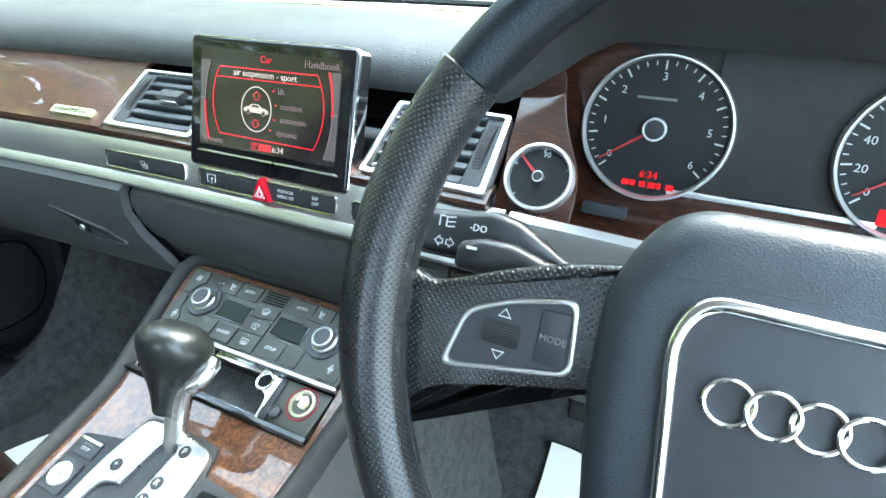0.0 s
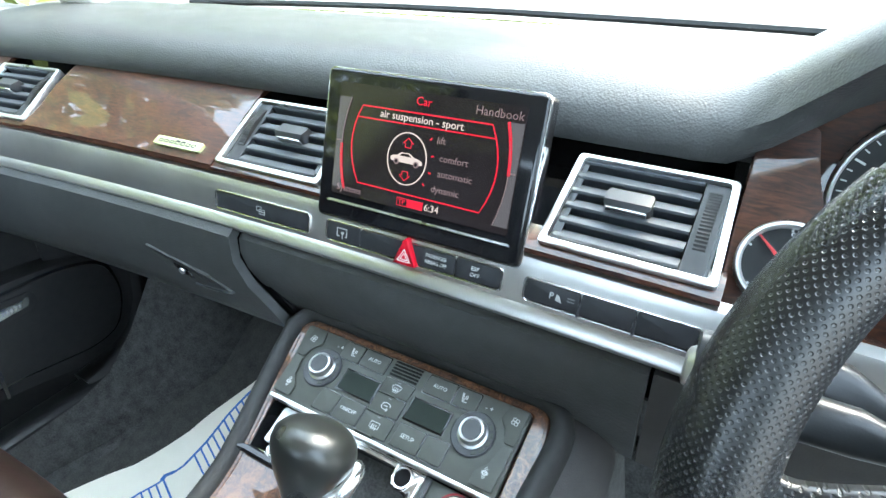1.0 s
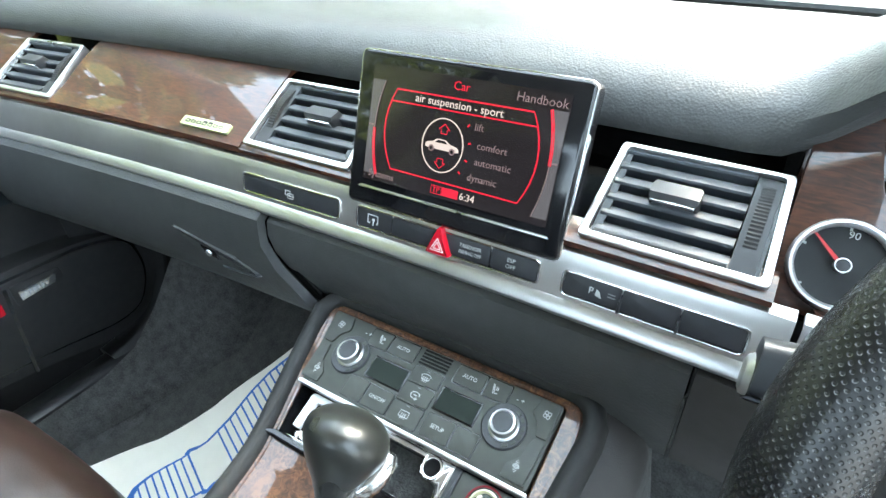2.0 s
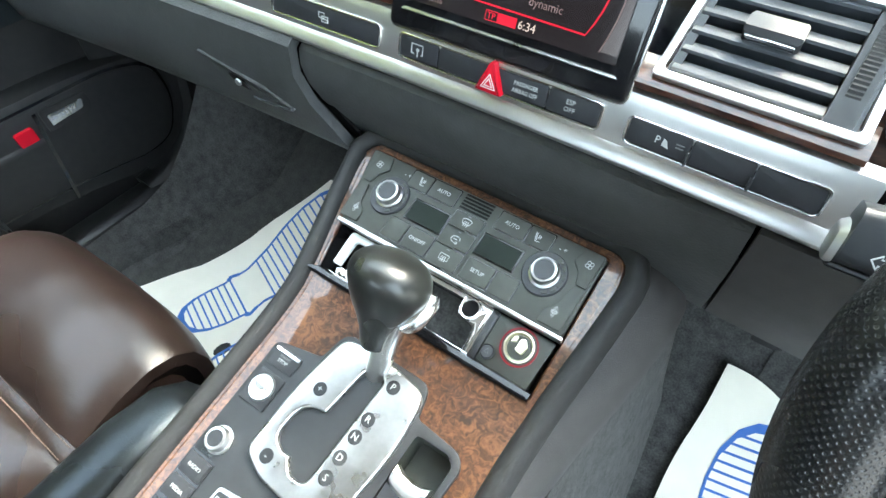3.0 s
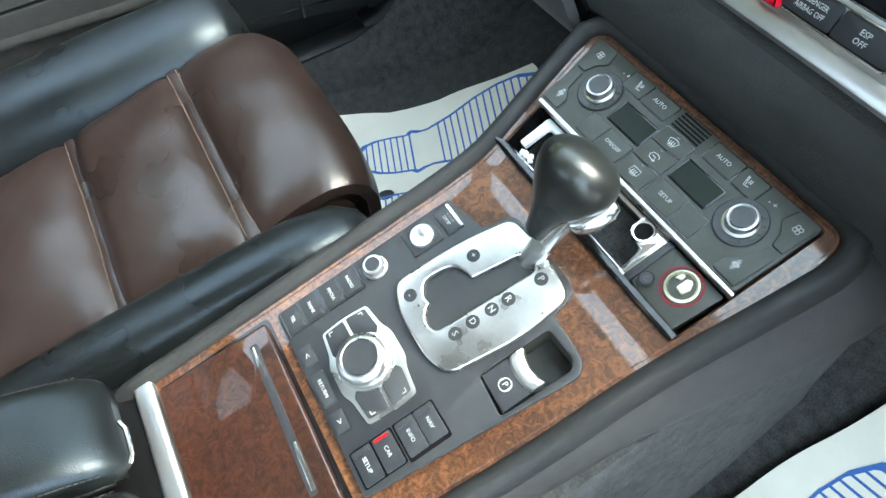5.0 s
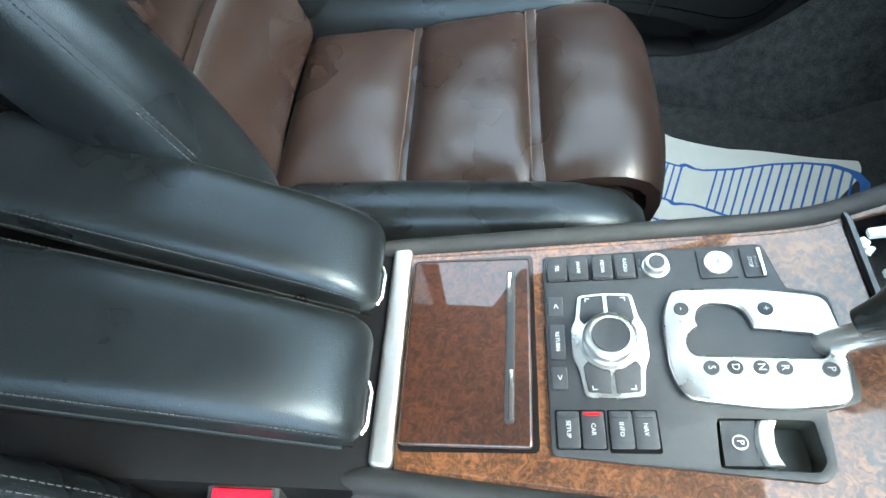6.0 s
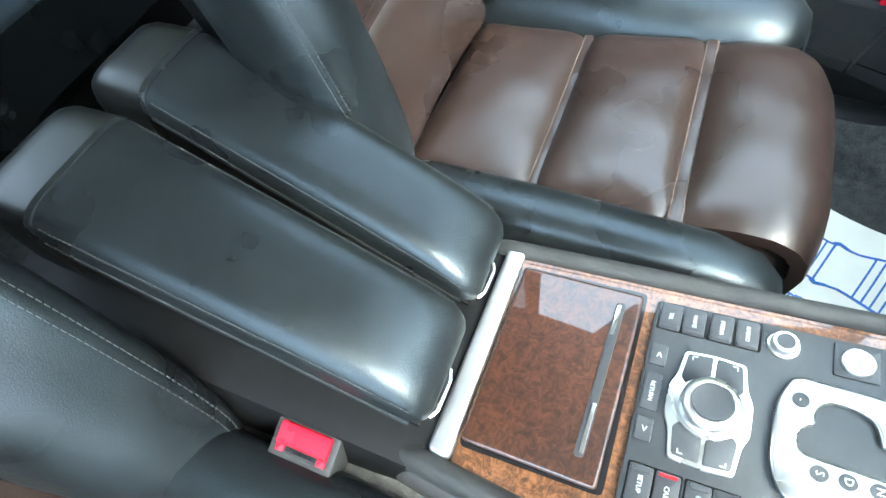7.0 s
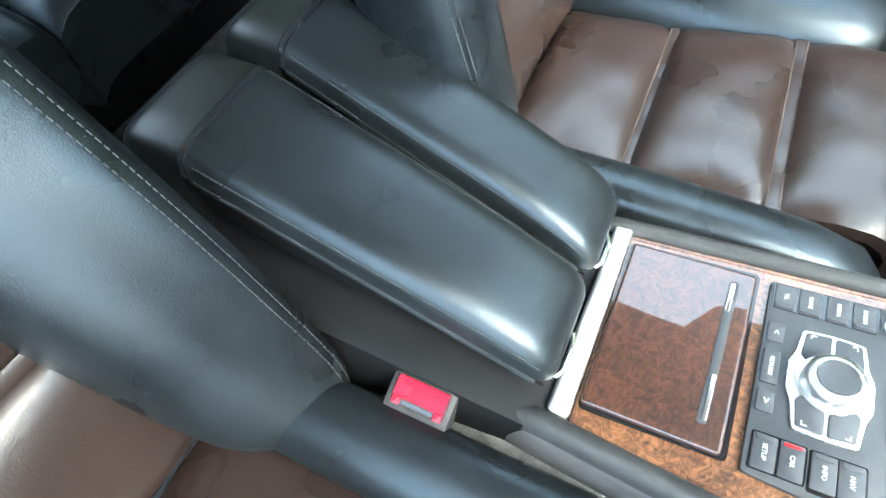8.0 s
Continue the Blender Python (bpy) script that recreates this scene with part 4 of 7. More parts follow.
# ---- parking brake ----
brake = thing("parking_brake_switch", C(0.076, 0.226, 0), "black parking brake switch with silver grip in a recess", "switch")
tray = plate([[p for p in brake_hole]], -0.022, 0.0035)
for f in [f for f in tray.faces if all(abs(v.co.z - 0.0035) < 1e-6 for v in f.verts)]:
    bmesh.ops.delete(tray, geom=[f], context="FACES")
part("recess", mapped(tray, C), CLIMATE, brake, "deep dark recess")
part("rocker", mapped(loft([[Vector((x, y, h)) for y, h in prof] for x, prof in ((0.0600, ((0.1985, -0.004), (0.1985, 0.0042), (0.220, 0.0048), (0.2235, 0.0), (0.2235, -0.018))), (0.0895, ((0.1965, -0.004), (0.1965, 0.0042), (0.219, 0.0048), (0.2225, 0.0), (0.2225, -0.018))))]), C), BUTTON, brake, "black rocker with letter P")
part("grip", mapped(loft([[Vector((x, y + k, h)) for y, h in ((0.2170, 0.0045), (0.2190, 0.0072), (0.2240, 0.0082), (0.2285, 0.006), (0.2300, -0.002), (0.2270, -0.006), (0.2225, -0.002))] for x, k in ((0.0605, 0.0045), (0.066, 0.0015), (0.075, 0.0), (0.084, 0.001), (0.0892, 0.0035))]), C), SILVER, brake, "satin silver finger grip")
disc = part("brake_symbol", mapped(plate([circle(0.0745, 0.2085, 0.0050, 20), circle(0.0745, 0.2085, 0.0043, 20)], 0.0044, 0.0051), C), MARK, brake)
words("P", 0.0062, on_console(0.0745, 0.2085, 0.0047), MARK, brake)
words("(  )", 0.0085, on_console(0.0745, 0.2087, 0.0047), MARK, brake)

# ---- climate unit ----
LCD = mat("lcd", (0.013, 0.019, 0.0150), 0.5, scale=50, spec=0.10)
climate = thing("climate_control_unit", C(0, 0.40, 0), "dark grey climate control unit with two knobs", "climate control")
part("face_plate", mapped(plate([rounded([(-0.1055, 0.3675), (0.1125, 0.3675), (0.1135, 0.4365), (-0.1195, 0.4365)], 0.004)], -0.004, 0.0030, 0.001), C), CLIMATE, climate, "dark grey-green face plate")
part("chrome_edge", mapped(plate([rounded([(-0.1070, 0.3640), (0.1140, 0.3640), (0.1140, 0.3673), (-0.1070, 0.3673)], 0.001)], -0.004, 0.0052, 0.0010), C), SILVER, climate, "bright strip along the lower edge")


def climate_key(x0, x1, y0, y1, text="", size=0.005, r=0.0018, pts=None):
    b = part("button", mapped(plate([rounded(pts, r) if pts else rect(x0, x1, y0, y1, r)], 0.0026, 0.0046, 0.0008), C), CLIMATE, climate)
    gap = rounded([(p[0], p[1]) for p in pts], r) if pts else rect(x0 - 0.0007, x1 + 0.0007, y0 - 0.0007, y1 + 0.0007, r)
    part("button_gap", mapped(plate([gap], 0.0026, 0.0034), C), GLOSS, b)
    if text:
        words(text, size, on_console((x0 + x1) / 2, (y0 + y1) / 2, 0.0046), MARK, b)
    return b


def climate_sign(x, y, strokes, parent, w=0.00055):
    """A small printed sign drawn with thin strokes."""
    for pts in strokes:
        closed = pts[0] == pts[-1]
        line([(x + a, y + b) for a, b in (pts[:-1] if closed else pts)], w, MARK, parent, 0.0046, closed, C)


def loop(cx, cy, rx, ry, n=10):
    pts = [(cx + rx * math.cos(2 * math.pi * i / n), cy + ry * math.sin(2 * math.pi * i / n)) for i in range(n)]
    return pts + pts[:1]


RISE = [[(a - 0.0002, -0.0030), (a + 0.0004, -0.0014), (a - 0.0004, 0.0002), (a + 0.0002, 0.0016)] for a in (-0.0018, 0.0, 0.0018)]
SCREENSIGN = [[(-0.0046, 0.0026), (-0.0024, 0.0036), (0.0, 0.0039), (0.0024, 0.0036), (0.0046, 0.0026), (0.0032, -0.0010), (-0.0032, -0.0010), (-0.0046, 0.0026)]] + RISE
REARSIGN = [[(-0.0042, 0.0034), (0.0042, 0.0034), (0.0042, -0.0014), (-0.0042, -0.0014), (-0.0042, 0.0034)]] + RISE
AIRSIGN = [[(0.0040, 0.0004), (0.0034, 0.0024), (0.0, 0.0032), (-0.0034, 0.0024), (-0.0042, 0.0), (-0.0030, -0.0020), (0.0004, -0.0026), (0.0030, -0.0022)], [(0.0012, -0.0010), (0.0030, -0.0022), (0.0014, -0.0036)], [(-0.0020, 0.0004), (0.0016, 0.0004)]]
SEAT = [[(-0.0028, 0.0046), (-0.0020, 0.0010), (-0.0008, -0.0026), (0.0030, -0.0022)], [(-0.0018, 0.0044), (-0.0008, 0.0006), (0.0002, -0.0016)], [(0.0006, 0.0002), (0.0010, 0.0016), (0.0006, 0.0032)], [(0.0020, 0.0002), (0.0024, 0.0016), (0.0020, 0.0032)]]
FAN = [loop(0.0019 * math.cos(a), 0.0019 * math.sin(a), 0.0014, 0.0014, 8) for a in (0.6, 2.2, 3.7, 5.3)]
FLOW = [loop(0.0, 0.0, 0.0018, 0.0018, 8), [(-0.0028, -0.0006), (0.0028, -0.0006)], [(-0.0028, 0.0006), (0.0028, 0.0006)], [(-0.0016, 0.0028), (0.0, 0.0044), (0.0016, 0.0028), (-0.0016, 0.0028)], [(-0.0016, -0.0028), (0.0, -0.0044), (0.0016, -0.0028), (-0.0016, -0.0028)]]
for sx in (-1, 1):
    kx = sx * 0.0770
    b = climate_key(0, 0, 0, 0, pts=[(sx * 0.0960, 0.4355), (sx * 0.1120, 0.4355), (sx * 0.1110, 0.4065), (sx * 0.1020, 0.4065), (sx * 0.0990, 0.4160), (sx * 0.0920, 0.4230)])
    climate_sign(sx * 0.1040, 0.4245, FAN, b)
    b = climate_key(0, 0, 0, 0, pts=[(sx * 0.1110, 0.4045), (sx * 0.1090, 0.3700), (sx * 0.0900, 0.3700), (sx * 0.0900, 0.3800), (sx * 0.0980, 0.3880), (sx * 0.1015, 0.4045)])
    climate_sign(sx * 0.0985, 0.3810, FLOW, b)
    b = climate_key(min(sx * 0.0490, sx * 0.0700), max(sx * 0.0490, sx * 0.0700), 0.4185, 0.4345)
    climate_sign(sx * 0.0575, 0.4258, SEAT, b, 0.0007)
    climate_key(min(sx * 0.0205, sx * 0.0475), max(sx * 0.0205, sx * 0.0475), 0.4185, 0.4345, "AUTO", 0.0047)
    climate_key(min(sx * 0.0440, sx * 0.0640), max(sx * 0.0440, sx * 0.0640), 0.3705, 0.3890)
    climate_key(min(sx * 0.0175, sx * 0.0425), max(sx * 0.0175, sx * 0.0425), 0.3705, 0.3890, "ON/OFF" if sx < 0 else "SETUP", 0.0045)
    part("display", mapped(plate([rect(min(sx * 0.0163, sx * 0.0545), max(sx * 0.0163, sx * 0.0545), 0.3920, 0.4125, 0.001)], 0.0026, 0.0036, 0.0005), C), GLOSS, climate, "small dark display")
    part("display_glass", mapped(plate([rect(min(sx * 0.0178, sx * 0.0530), max(sx * 0.0178, sx * 0.0530), 0.3935, 0.4110)], 0.0033, 0.0040), C), LCD, climate)
    part("knob_seat", turned(kx, 0.4035, [(0.0180, 0.002, 0), (0.0180, 0.0044, 0), (0.0172, 0.0052, 0), (0.0130, 0.0050, 0)], 40), BUTTON, climate, "dark knob surround")
    part("knob", turned(kx, 0.4035, [(0.0122, 0.004, 0), (0.0122, 0.0062, 0), (0.0108, 0.0072, 1), (0.0104, 0.0122, 1), (0.0098, 0.0134, 0), (0.0086, 0.0137, 0), (0.0080, 0.0128, 0)], 64, 0.0003), SILVER, climate, "satin silver temperature knob")
    part("knob_cap", turned(kx, 0.4035, [(0.0081, 0.0112, 0), (0.0078, 0.0136, 0), (0.001, 0.0132, 0)], 32), BUTTON, climate, "black knob cap")
    for k in range(6):
        a0 = radians(-70 + 25 * k)
        arc = [(kx + r * math.cos(a0 + da), 0.4035 + r * math.sin(a0 + da)) for r, das in ((0.0162, (0, 0.1, 0.2, 0.3)), (0.0138, (0.3, 0.2, 0.1, 0))) for da in das]
        part("scale_mark", mapped(plate([[Vector(p) for p in arc]], 0.0046, 0.0058, 0.0003), C), CLIMATE, climate)
    words("- +", 0.0060, on_console(kx + 0.0030, 0.4268, 0.0030), MARK, climate)
# flat near-black strips stand for the shade inside recessed slots
for k in range(5):
    y = 0.4215 + 0.0030 * k
    part("air_slot", mapped(plate([rect(-0.0155, 0.0125, y, y + 0.0017, 0.0004)], 0.0028, 0.0034), C), SHADESKIN, climate)
for y0, y1, strokes in ((0.4055, 0.4190, SCREENSIGN), (0.3885, 0.4040, AIRSIGN), (0.3700, 0.3870, REARSIGN)):
    b = climate_key(-0.0155, 0.0130, y0, y1)
    climate_sign(-0.0012, (y0 + y1) / 2 - 0.0012, strokes, b)
    part("pip", mapped(plate([rect(-0.0026, 0.0002, y1 - 0.0024, y1 - 0.0016)], 0.0044, 0.0049), C), GREYMARK, b, smooth=False)
    part("key_ridge", mapped(plate([rect(-0.0150, 0.0020, y0 - 0.0016, y0 - 0.0002, 0.0004)], 0.0030, 0.0062, 0.0004), C), CLIMATE, b)

# ---- open tray under the climate unit ----
ashtray = thing("ashtray", C(0, 0.34, -0.03), "open chrome-edged ashtray below the climate unit", "ashtray")
well = plate([rounded([(-0.0945, 0.3175), (0.1130, 0.3175), (0.1130, 0.3640), (-0.1030, 0.3640)], 0.004)], -0.045, -0.001)
for f in [f for f in well.faces if all(abs(v.co.z + 0.001) < 1e-6 for v in f.verts)]:
    bmesh.ops.delete(well, geom=[f], context="FACES")
part("well", mapped(well, C), GLOSS, ashtray, "deep dark tray")
part("lip", mapped(loft([[Vector((x, 0.3165 + k * (1 if x > -0.1 else 0.5), h)) for k, h in ((0.0, -0.004), (0.0, 0.003), (0.002, 0.0052), (0.0055, 0.0045), (0.0075, 0.0), (0.007, -0.006))] for x in (-0.1040, -0.0960, -0.085, 0.0, 0.10, 0.1135)]), C), GLOSS, ashtray, "glossy black front lip")
part("white_frame", mapped(plate([rounded([(-0.0915, 0.3330), (-0.0842, 0.3330), (-0.0838, 0.3575), (-0.0550, 0.3575), (-0.0550, 0.3330), (-0.0490, 0.3330), (-0.0480, 0.3635), (-0.0925, 0.3635)], [0.001, 0.001, 0.003, 0.003, 0.001, 0.001, 0.004, 0.004])], -0.011, -0.006, 0.0008), C), WHITE, ashtray, "pale metal frame")
chip = random.Random(5)
for k in range(5):
    cx, cy = -0.0835 + 0.0032 * k, 0.3285 + 0.0022 * (k % 2)
    pts = [(cx + chip.uniform(0.0016, 0.0034) * math.cos(a), cy + chip.uniform(0.0016, 0.0034) * math.sin(a)) for a in (0.3, 1.4, 2.5, 3.6, 4.9)]
    part("torn_scrap", mapped(plate([[Vector(p) for p in pts]], -0.012 + 0.0008 * k, -0.0085 + 0.0006 * k, 0.0006), C), WHITE, ashtray, "torn white scrap", smooth=False)
part("front_edge", mapped(plate([rect(-0.0885, 0.0560, 0.3238, 0.3250)], -0.010, -0.0035, 0.0004), C), CHROME, ashtray, "bright front edge of the tray")
part("back_rail", mapped(plate([rect(-0.0300, 0.0290, 0.3600, 0.3660)], -0.012, -0.0075, 0.0008), C), CHROME, ashtray, "chrome rail at the back")
RX0, RY0 = 0.0383, 0.3550
lobe = [(RX0 + 0.0098 * math.cos(radians(a)), RY0 + 0.0098 * math.sin(radians(a))) for a in (165, 195, 225, 255, 285)]
plate_pts = [(0.0285, 0.3660)] + lobe + [(0.0470, 0.3440), (0.0495, 0.3340), (0.0495, 0.3240), (0.0560, 0.3240), (0.0560, 0.3660)]
part("bracket", mapped(plate([rounded(plate_pts, [0.001] + [0.0] * 5 + [0.003, 0.004, 0.001, 0.001, 0.002]), circle(RX0, RY0, 0.0062, 24)], -0.011, -0.0065, 0.0010), C), CHROME, ashtray, "chrome bracket with a round holder")
part("bracket_edge", mapped(plate([rect(0.0524, 0.0540, 0.3250, 0.3600)], -0.007, -0.0048, 0.0004), C), CHROME, ashtray)
part("ring", turned(RX0, RY0, [(0.0090, -0.010, 0), (0.0090, -0.0062, 0), (0.0082, -0.0050, 0), (0.0070, -0.0052, 0), (0.0061, -0.0066, 0), (0.0060, -0.0100, 0)], 28), CHROME, ashtray, "chrome ring")
part("ring_hole", mapped(plate([circle(RX0, RY0, 0.0060, 24)], -0.022, -0.0082), C), SHADESKIN, ashtray)
part("divider", mapped(plate([rect(0.0560, 0.0625, 0.3190, 0.3630, 0.001)], -0.04, -0.002, 0.001), C), PANEL, ashtray)
PALEBRASS = mat("brass", (0.80, 0.78, 0.60), 0.55, metal=1.0, scale=300, vary=0.3)
socket = thing("lighter_socket", C(0.087, 0.343, -0.01), "dark plate with red-ringed lighter socket", "power socket")
part("socket_plate", mapped(plate([rounded([(0.0625, 0.3250), (0.1075, 0.3215), (0.1110, 0.3630), (0.0625, 0.3630)], 0.002)], -0.020, -0.0035, 0.001), C), CLIMATE, socket, "dark grey plate")
part("red_ring", mapped(plate([circle(0.0880, 0.3475, 0.0148, 40), circle(0.0880, 0.3475, 0.0135, 40)], -0.0040, -0.0028), C), DARKRED, socket, "thin red ring")
part("socket_rim", turned(0.0880, 0.3475, [(0.0118, -0.005, 0), (0.0118, -0.0015, 0), (0.0105, -0.0008, 0), (0.0095, -0.003, 0), (0.0090, -0.0045, 0), (0.001, -0.0048, 0)], 32), PALEBRASS, socket, "pale brass socket")
part("contact", mapped(plate([rounded([(0.0862, 0.3440), (0.0925, 0.3432), (0.0940, 0.3500), (0.0905, 0.3545), (0.0868, 0.3530)], 0.0012)], -0.006, 0.0010, 0.0010), C), PALEBRASS, socket, "pale contact piece")
part("contact_cap", mapped(plate([rect(0.0885, 0.0922, 0.3462, 0.3505, 0.0006)], 0.0006, 0.0022, 0.0005), C), WHITE, socket)
part("contact_clip", mapped(plate([rounded([(0.0800, 0.3480), (0.0845, 0.3500), (0.0840, 0.3545), (0.0812, 0.3530)], 0.0008)], -0.006, -0.0012, 0.0006), C), PALEBRASS, socket)
part("contact_hole", mapped(plate([circle(0.0855, 0.3413, 0.0026, 14)], -0.006, -0.0038), C), GLOSS, socket)
stud = part("release_stud", turned(0.0690, 0.3330, [(0.0055, -0.005, 0), (0.0055, 0.000, 0), (0.0045, 0.0012, 0), (0.001, 0.0012, 0)], 24), BUTTON, socket)
line([(0.0672, 0.3316), (0.0708, 0.3316), (0.0690, 0.3352)], 0.0005, GREYMARK, stud, 0.0012, True, C)

# ---- armrests ----
def armrest(xf0, xf1, xr0, xr1, label):
    """One pad: front and rear limits across; it lies along the car."""
    a = thing("armrest", ((xf0 + xf1) / 2, -0.2, 0.47), label, "armrest", "pair of armrests")
    tt = lambda y: (y + 0.052) / (-0.305)
    ex = lambda y, side: (xf1 * (1 - tt(y)) + xr1 * tt(y)) if side > 0 else (xf0 * (1 - tt(y)) + xr0 * tt(y))
    seam = lambda y: 0.5125 + 0.0735 * tt(y)
    rise = lambda y: lerp(-y, (0.052, 0.054, 0.060, 0.070, 0.085, 0.11, 0.15, 0.22, 0.30, 0.36), (0.002, 0.007, 0.014, 0.0195, 0.0235, 0.026, 0.0265, 0.024, 0.0205, 0.018))

    def ring(y, shrink=0.0, lift=0.0):
        x0, x1 = ex(y, -1) + shrink, ex(y, 1) - shrink
        zs, h = seam(y) + lift, rise(y)
        pts, n = [], 20
        for i in range(n + 1):
            s = math.sin((-1 + 2 * i / n) * math.pi / 2)
            pts.append(Vector(((x0 + x1) / 2 + (x1 - x0) / 2 * s, y, zs + h * (1 - abs(s) ** 5.5) ** 0.48)))
        return pts + [Vector((x1 + 0.0012, y, zs - 0.003)), Vector((x1 - 0.001, y, zs - 0.009)), Vector((x0 + 0.001, y, zs - 0.009)), Vector((x0 - 0.0012, y, zs - 0.003))]
    ylist = [-0.052, -0.0545, -0.0585, -0.065, -0.075, -0.09, -0.12, -0.16, -0.20, -0.24, -0.28, -0.32, -0.345, -0.3535]
    part("pad", loft([ring(y, (0.014, 0.008, 0.004, 0.0015, 0.0005)[i] if i < 5 else 0) for i, y in enumerate(ylist)]), LEATHER, a, "black leather pad")
    for side in (-1, 1):
        for inset, lower in ((-0.0004, -0.0030), (0.0030, 0.0065)):
            st = []
            n = 74
            for k in range(n):
                q = []
                for y in (-0.066 - 0.284 * k / n, -0.0685 - 0.284 * k / n):
                    x0, x1 = ex(y, -1), ex(y, 1)
                    s = 1 - 2 * max(inset, 0) / (x1 - x0)
                    z = seam(y) + (rise(y) * (1 - s ** 5.5) ** 0.48 if inset > 0 else -0.0030)
                    q.append(((x0 + x1) / 2 + side * ((x1 - x0) / 2 * s + (0.0012 if inset < 0 else 0)), y, z + 0.0003))
                st.append(tube(q, 0.00055, 4))
            part("stitching", join(*st), THREAD, a, "row of grey stitches")
    part("piping", tube([(ex(y, 1) + 0.0008, y, seam(y) - 0.0065) for y in ylist[3:]], 0.0016, 6), LEATHER, a)
    # body under the pad, its shade put into the near-black colour
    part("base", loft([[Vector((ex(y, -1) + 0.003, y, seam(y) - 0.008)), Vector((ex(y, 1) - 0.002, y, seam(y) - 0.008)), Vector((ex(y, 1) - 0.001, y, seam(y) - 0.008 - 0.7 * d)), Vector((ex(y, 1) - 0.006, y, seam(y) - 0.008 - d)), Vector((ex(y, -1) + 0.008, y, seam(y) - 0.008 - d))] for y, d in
                       ((-0.058, 0.003), (-0.09, 0.012), (-0.15, 0.024), (-0.25, 0.040), (-0.352, 0.052))]), SHADESKIN, a, "plastic base with shade in its colour")
    # welt and hard end cap behind the pad
    part("seam_welt", loft([[p + Vector((0, 0, -0.0035 + 0.004 * k)) if p.z > seam(y) - 0.002 else p for p in ring(-0.3535 - dyy, -0.0006 * k)] for dyy, k, y in ((0.0, 0.0, -0.3535), (0.002, 1.0, -0.3555), (0.006, 1.0, -0.3595), (0.008, 0.3, -0.3615))]), WELT, a, "glossy dark welt")
    caps = []
    for y, drop, sh in ((-0.361, 0.0, 0.0), (-0.385, 0.001, 0.0003), (-0.404, 0.003, 0.0010), (-0.414, 0.007, 0.0025), (-0.421, 0.013, 0.0050), (-0.425, 0.022, 0.0080), (-0.426, 0.034, 0.0100)):
        r = ring(-0.357, sh)
        caps.append([Vector((p.x, y, p.z - drop - (0.060 if p.z < seam(-0.357) - 0.005 else 0.0))) for p in r])
    part("end_cap", loft(caps), CAPSKIN, a, "smooth black end cap")
    part("catch", tube([(ex(-0.05, 1) - 0.010, -0.0525, 0.509), (ex(-0.05, 1) - 0.016, -0.0490, 0.510), ((xf0 + xf1) / 2 + 0.008, -0.0482, 0.5105), ((xf0 + xf1) / 2, -0.0515, 0.5100)], 0.0020, 8), CHROME, a, "slim chrome catch")
    return a


armrest(-0.106, -0.018, -0.146, -0.052, "black leather armrest beside the passenger seat")
armrest(-0.011, 0.086, -0.036, 0.078, "black leather armrest beside the driver seat")


